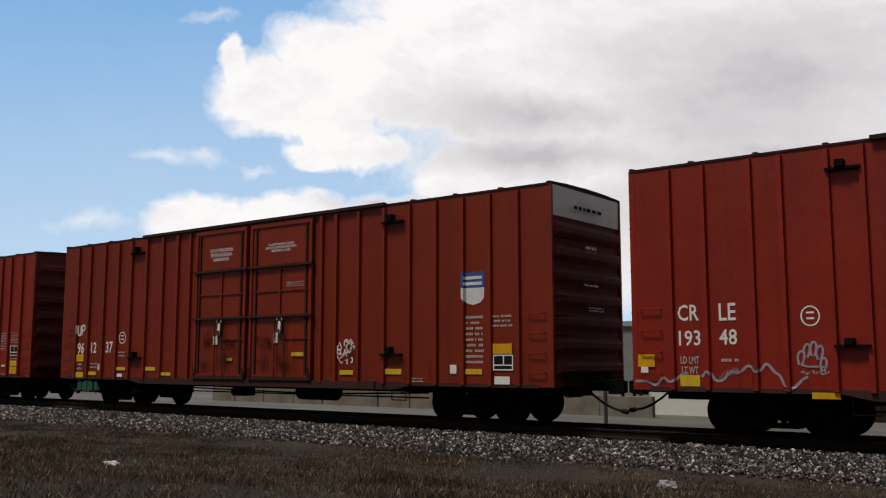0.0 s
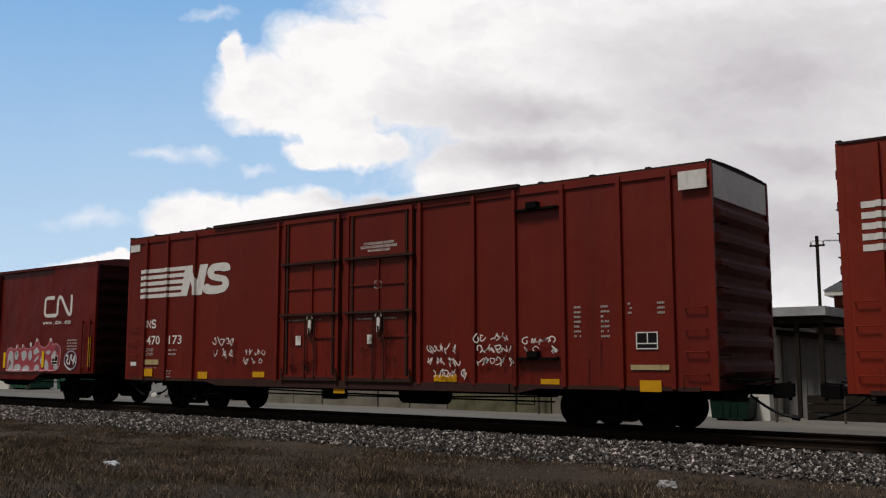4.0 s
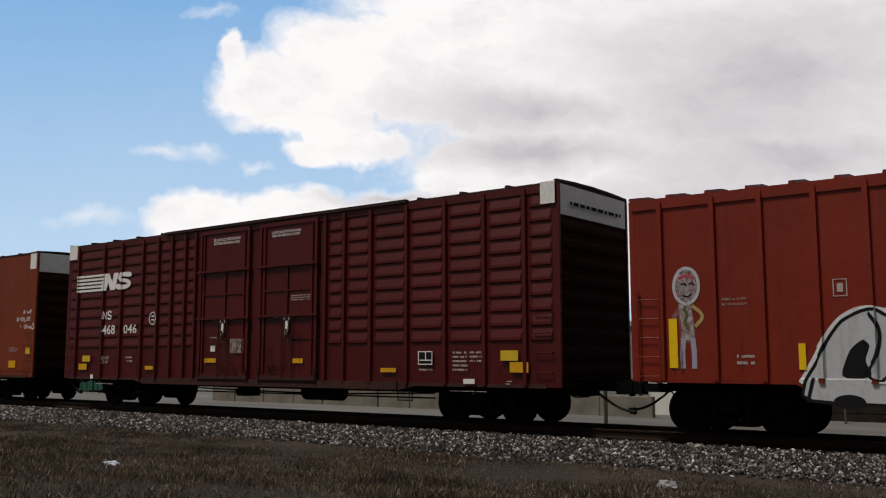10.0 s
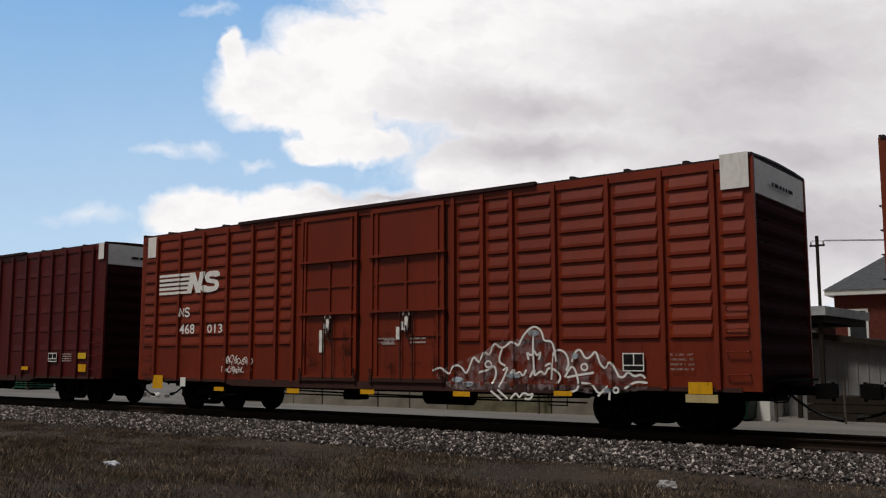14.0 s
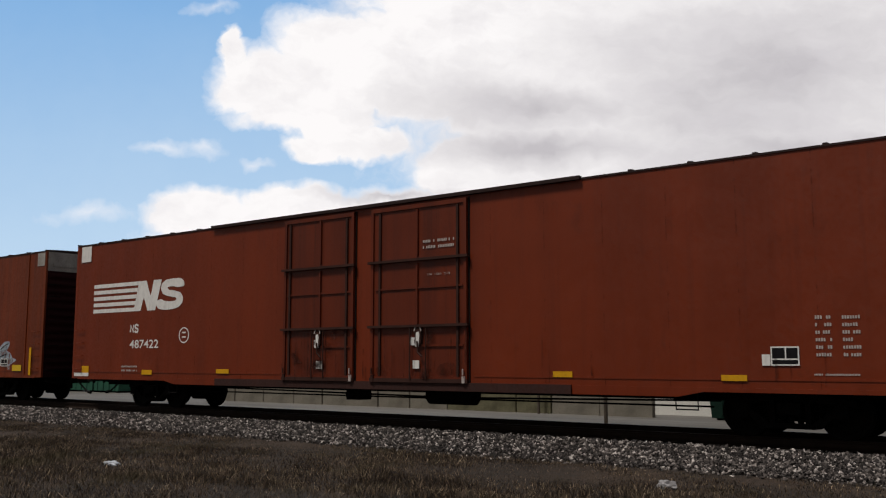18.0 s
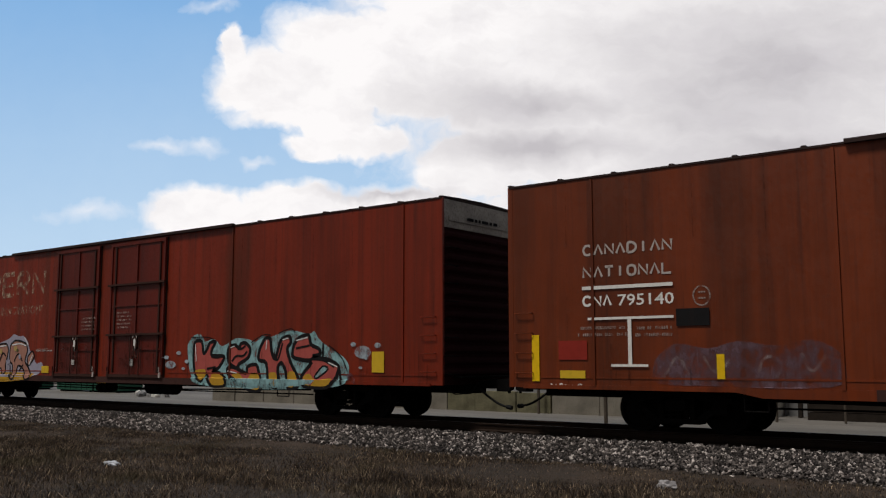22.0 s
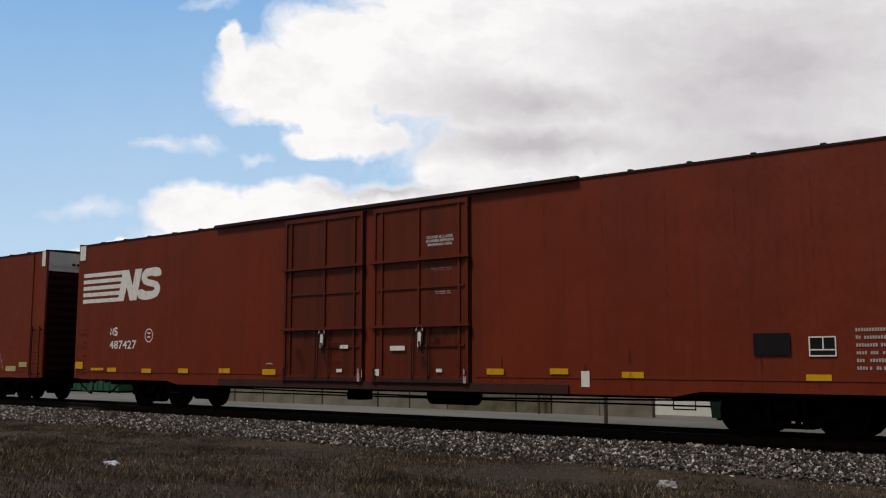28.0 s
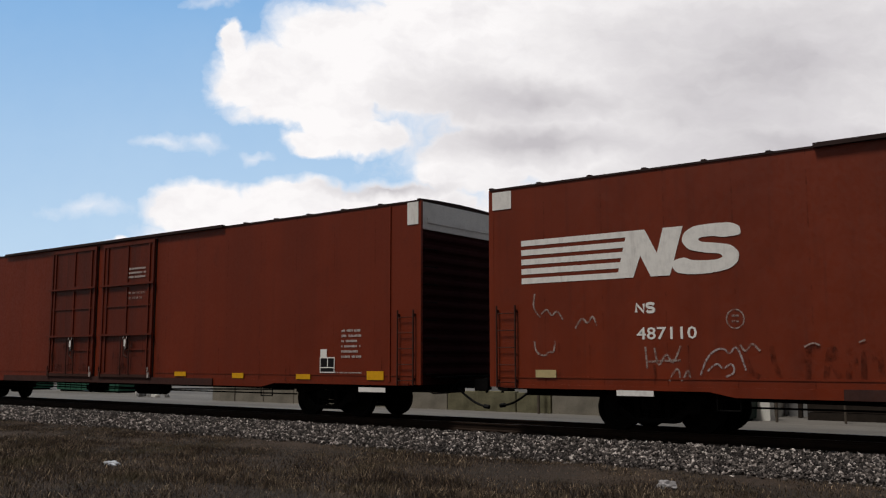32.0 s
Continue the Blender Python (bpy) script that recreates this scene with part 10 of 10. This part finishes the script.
ring("g", 4.14, 2.46, 4.47, 2.83)
washed_patch()
tag(0.91, 0.74, 1.65, 0.98)
tag(7.42, 1.11, 8.00, 1.47)

Wagon(-291.58, 26.52, 5.21, 0.86, paint("wagon_paint", lin(128, 45, 26), 0.52, 0.45, run=(0.022, 0.010, 0.007, 1), stain=0.75), "long streaked rust red boxcar with red and cyan graffiti",
      doors=((10.11, 12.69), (13.28, 16.19)), track=(7.06, 19.19), seams=(19.15, 25.39), kind="smooth", band=M["dingy"], end_rows=13, inset=3.5, bar=M["grease_shade"], doormat=paint("grimy_brown_door_paint", lin(96, 34, 25), 0.85, 0.5), ladders=())
door_grime(14)
red_piece()
plate("y", 24.43, 1.14, 24.82, 1.64)
plate("y", 12.72, 0.72, 13.23, 0.89)
plate("w", 11.27, 1.29, 11.44, 1.46)
plate("w", 14.53, 1.27, 14.69, 1.48)
bars("2", 11.77, 2.39, 12.54, 2.86, "g")
bars("2", 13.73, 2.41, 14.52, 2.98, "g")
forms("curl hoop cup stem+top left+right+middle left+top+middle+base flag+leg zigzag", 1.16, 3.68, 9.45, 4.60, "s", 0.17, "faded_form")
stencil("GIVES A GREEN LIGHT TO INNOVATIONS", 1.18, 3.04, 9.24, 3.34, "s")
stencil("42602", 3.77, 2.20, 6.32, 2.66, "s")
plate("y", 1.18, 1.11, 1.61, 1.55)
rounded_piece()
plate("y", 9.32, 1.02, 9.78, 1.25)
bars("1", 2.00, 1.83, 2.59, 1.97, "w")
bars("1", 8.91, 1.72, 9.95, 1.84, "w")
end_print(1, -0.7, 4.72, 0.6, 4.86, "k", 0.105)

Wagon(-319.85, 26.33, 5.21, 0.86, paint("wagon_paint", lin(50, 57, 68), 0.42, 0.3, run=(0.075, 0.035, 0.022, 1), stain=0.6), "long dark blue grey boxcar with red doors and white graffiti",
      doors=((9.91, 13.0), (13.13, 16.02)), track=(6.92, 19.03), seams=(6.96, 18.99, 25.15), kind="smooth", band=M["bandw"], end_rows=13, inset=3.5, doormat=paint("faded_red_door_paint", lin(104, 27, 22), 0.3, 0.3), ladders=())
door_grime(6)
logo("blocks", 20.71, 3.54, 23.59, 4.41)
plate("q", 20.71, 3.16, 21.64, 3.41)
plate("q", 21.79, 3.15, 22.47, 3.38)
plate("q", 22.57, 3.16, 23.58, 3.42)
white_pieces()
door_pieces()
white_and_black_pieces()
bars("1", 10.96, 3.91, 11.67, 4.08, "w")
bars("4", 13.50, 2.45, 14.22, 2.83, "w")
plate("w", 25.76, 4.70, 26.32, 5.20)
plate("w", 0.28, 4.69, 0.83, 5.16)
forms("arc curl slash+back stem+top", 2.01, 2.35, 3.40, 2.65, "q", 0.06)
stencil("98", 3.03, 1.77, 3.59, 2.08, "q")
plate("y", 2.85, 1.04, 3.33, 1.21)
bars("2", 11.12, 4.00, 11.70, 4.10, "w")
plate("g", 0.25, 4.37, 0.69, 4.54)

Wagon(-348.02, 26.18, 5.21, 0.86, paint("wagon_paint", lin(116, 48, 30), 0.46, 0.22), "long clean red brown boxcar with amber reflectors",
      doors=((9.91, 12.78), (13.05, 15.99)), track=(7.01, 18.77), seams=(25.09,), kind="smooth", band=M["bandw"], end_rows=13, inset=3.5, doormat=paint("grimy_door_paint", lin(99, 41, 25), 0.8, 0.5))
door_grime(8)
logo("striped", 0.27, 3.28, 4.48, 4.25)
forms("zigzag curl", 1.92, 2.20, 2.33, 2.47, "w")
stencil("487427", 1.89, 1.79, 3.32, 2.05, "w")
ring("w", 3.76, 1.99, 4.14, 2.38)
plate("o", -0.06, 1.15, 0.44, 1.39)
plate("o", 0.93, 1.12, 1.63, 1.20)
plate("o", 1.85, 1.08, 2.33, 1.21)
plate("o", 3.67, 1.06, 4.15, 1.19)
plate("o", 5.47, 1.07, 5.93, 1.20)
plate("o", 7.29, 1.08, 7.76, 1.21)
plate("o", 9.10, 1.05, 9.61, 1.20)
plate("o", 16.41, 1.12, 16.86, 1.25)
plate("o", 18.02, 1.14, 18.46, 1.26)
stencil("CLOSE & LOCK\nDOORS BEFORE\nMOVING CAR", 14.73, 4.07, 15.54, 4.31, "w")
bars("2", 14.89, 3.48, 15.50, 3.57, "g")
bars("2", 15.00, 2.94, 15.46, 3.03, "w")
plate("w", 12.01, 1.72, 12.29, 1.81)
plate("w", 13.66, 1.66, 14.12, 1.77)
plate("w", 11.89, 1.14, 12.08, 1.22)
plate("w", 15.04, 1.16, 15.21, 1.24)
plate("w", 12.60, 1.00, 12.75, 1.21)
plate("w", 13.16, 1.01, 13.31, 1.22)
bars("1", 9.23, 1.31, 9.48, 1.40, "w")
data_box(23.28, 1.49, 23.74, 1.84)
plate("k", 22.31, 1.52, 22.97, 1.91)
bars("6", 24.06, 1.24, 24.67, 2.02, "w")
plate("o", 25.02, 1.03, 25.53, 1.27)
plate("o", 23.21, 1.07, 23.64, 1.18)
plate("o", 19.67, 1.08, 20.14, 1.20)
plate("w", 25.89, 4.68, 26.83, 5.22)
plate("w", 18.76, 0.89, 18.95, 1.21)
plate("w", -0.03, 4.71, 0.34, 5.19)

Wagon(-376.09, 25.93, 5.21, 0.86, paint("wagon_paint", lin(112, 46, 27), 0.46, 0.22), "long red brown boxcar with dull scrawls and ladders",
      doors=((10.0, 12.81), (13.02, 15.88)), track=(6.99, 18.78), seams=(9.05, 16.08, 25.13), kind="smooth", band=M["bandw"], end_rows=13, inset=3.5, doormat=paint("grimy_door_paint", lin(96, 39, 23), 0.8, 0.5), ladders=((0.17, 0.65), (25.35, 25.83)))
door_grime(8)
logo("striped", 0.79, 3.06, 5.62, 4.00)
faint_scrawls()
faint_scrawls_behind_door()
plate("w", 10.78, 1.37, 11.12, 1.65)
plate("w", 13.95, 1.39, 14.26, 1.67)
plate("smear", 11.75, 1.31, 12.32, 1.83)
plate("smear", 14.83, 1.49, 15.24, 1.82)
bars("2", 14.66, 4.00, 15.57, 4.23, "w")
bars("2", 14.82, 3.27, 15.35, 3.42, "g")
plate("w", 13.92, 2.51, 14.17, 2.60)
data_box(21.98, 1.06, 22.50, 1.40)
plate("k", 21.89, 1.56, 22.58, 1.96)
ring("k", 22.58, 1.10, 23.08, 1.51)
plate("c", 23.57, 1.06, 24.27, 1.24)
plate("c", 24.48, 1.21, 25.01, 1.38)
plate("w", 22.23, 0.71, 23.03, 0.82)
plate("w", 25.70, 4.68, 26.15, 5.20)
forms("zigzag curl", 3.45, 2.34, 3.89, 2.56, "w")
stencil("487110", 3.46, 1.83, 4.70, 2.07, "w")
ring("g", 5.28, 2.01, 5.61, 2.36)
plate("c", 1.13, 1.07, 1.63, 1.23)
plate("w", 3.00, 0.73, 3.79, 0.86)
plate("w", 0.04, 4.74, 0.54, 5.14)
end_print(1, -0.7, 4.72, 0.6, 4.86, "k", 0.105)

Wagon(-404.46, 26.30, 5.21, 0.86, paint("wagon_paint", lin(112, 45, 27), 0.35, 0.22), "long red brown boxcar at the end of the view",
      doors=((10.2, 12.93), (13.25, 16.05)), track=(7.0, 19.18), seams=(25.4,), kind="smooth", band=M["bandw"], end_rows=13, inset=3.5, doormat=paint("grimy_door_paint", lin(96, 38, 23), 0.8, 0.5), ladders=((25.70, 26.18),))
door_grime(8)
bars("3", 14.71, 3.95, 15.60, 4.34, "w")
bars("2", 14.70, 3.29, 15.59, 3.60, "g")
data_box(23.08, 1.12, 23.60, 1.51)
plate("w", 23.10, 1.51, 23.32, 1.71)
bars("6", 23.82, 1.47, 24.49, 2.24, "w")
plate("o", 24.69, 0.96, 25.23, 1.17)
plate("o", 17.12, 0.98, 17.65, 1.11)
plate("o", 19.70, 0.95, 20.17, 1.09)
plate("o", 22.23, 0.95, 22.75, 1.08)
plate("o", 11.32, 0.81, 11.86, 0.96)
plate("o", 14.38, 0.78, 14.88, 0.92)
plate("w", 24.42, 0.67, 25.29, 0.78)
bars("1", 23.25, 1.10, 24.50, 1.17, "w")
plate("w", 25.95, 4.64, 26.57, 5.18)


def motions():
    ends = {}
    for ob in [o for o in scene.objects if o.name.split(".")[0] == "boxcar"]:
        x0 = ob.location.x
        walk(ob, [(float(t), pose(x0 + travel(t), TRACK_Y, 0)) for t in range(33)])
    for ws, x0, u in AXLES:
        # the wheels roll while they are near enough to be seen
        home = x0 + u
        inside = [k / FPS for k in range(0, 32 * FPS + 1) if -58 < home + travel(k / FPS) < 4]
        if not inside:
            continue
        times = ([0.0] if inside[0] > 0 else []) + inside + ([32.0] if inside[-1] < 32 else [])
        start, stop = inside[0], inside[-1]
        rows = []
        for t in times:
            turn = math.degrees((travel(min(max(t, start), stop)) - travel(start)) / WHEEL_R)
            rows.append((t, Matrix.Translation((u, 0, WHEEL_R)) @ Matrix.Rotation(radians(turn % 360), 4, "Y")))
        walk(ws, rows)
    walk(SKY, [(t, pose(0, 0, EYE_H, (t - 16) / 32 * 0.84, 0, YAW)) for t in (0.0, 8.0, 16.0, 24.0, 32.0)])


motions()
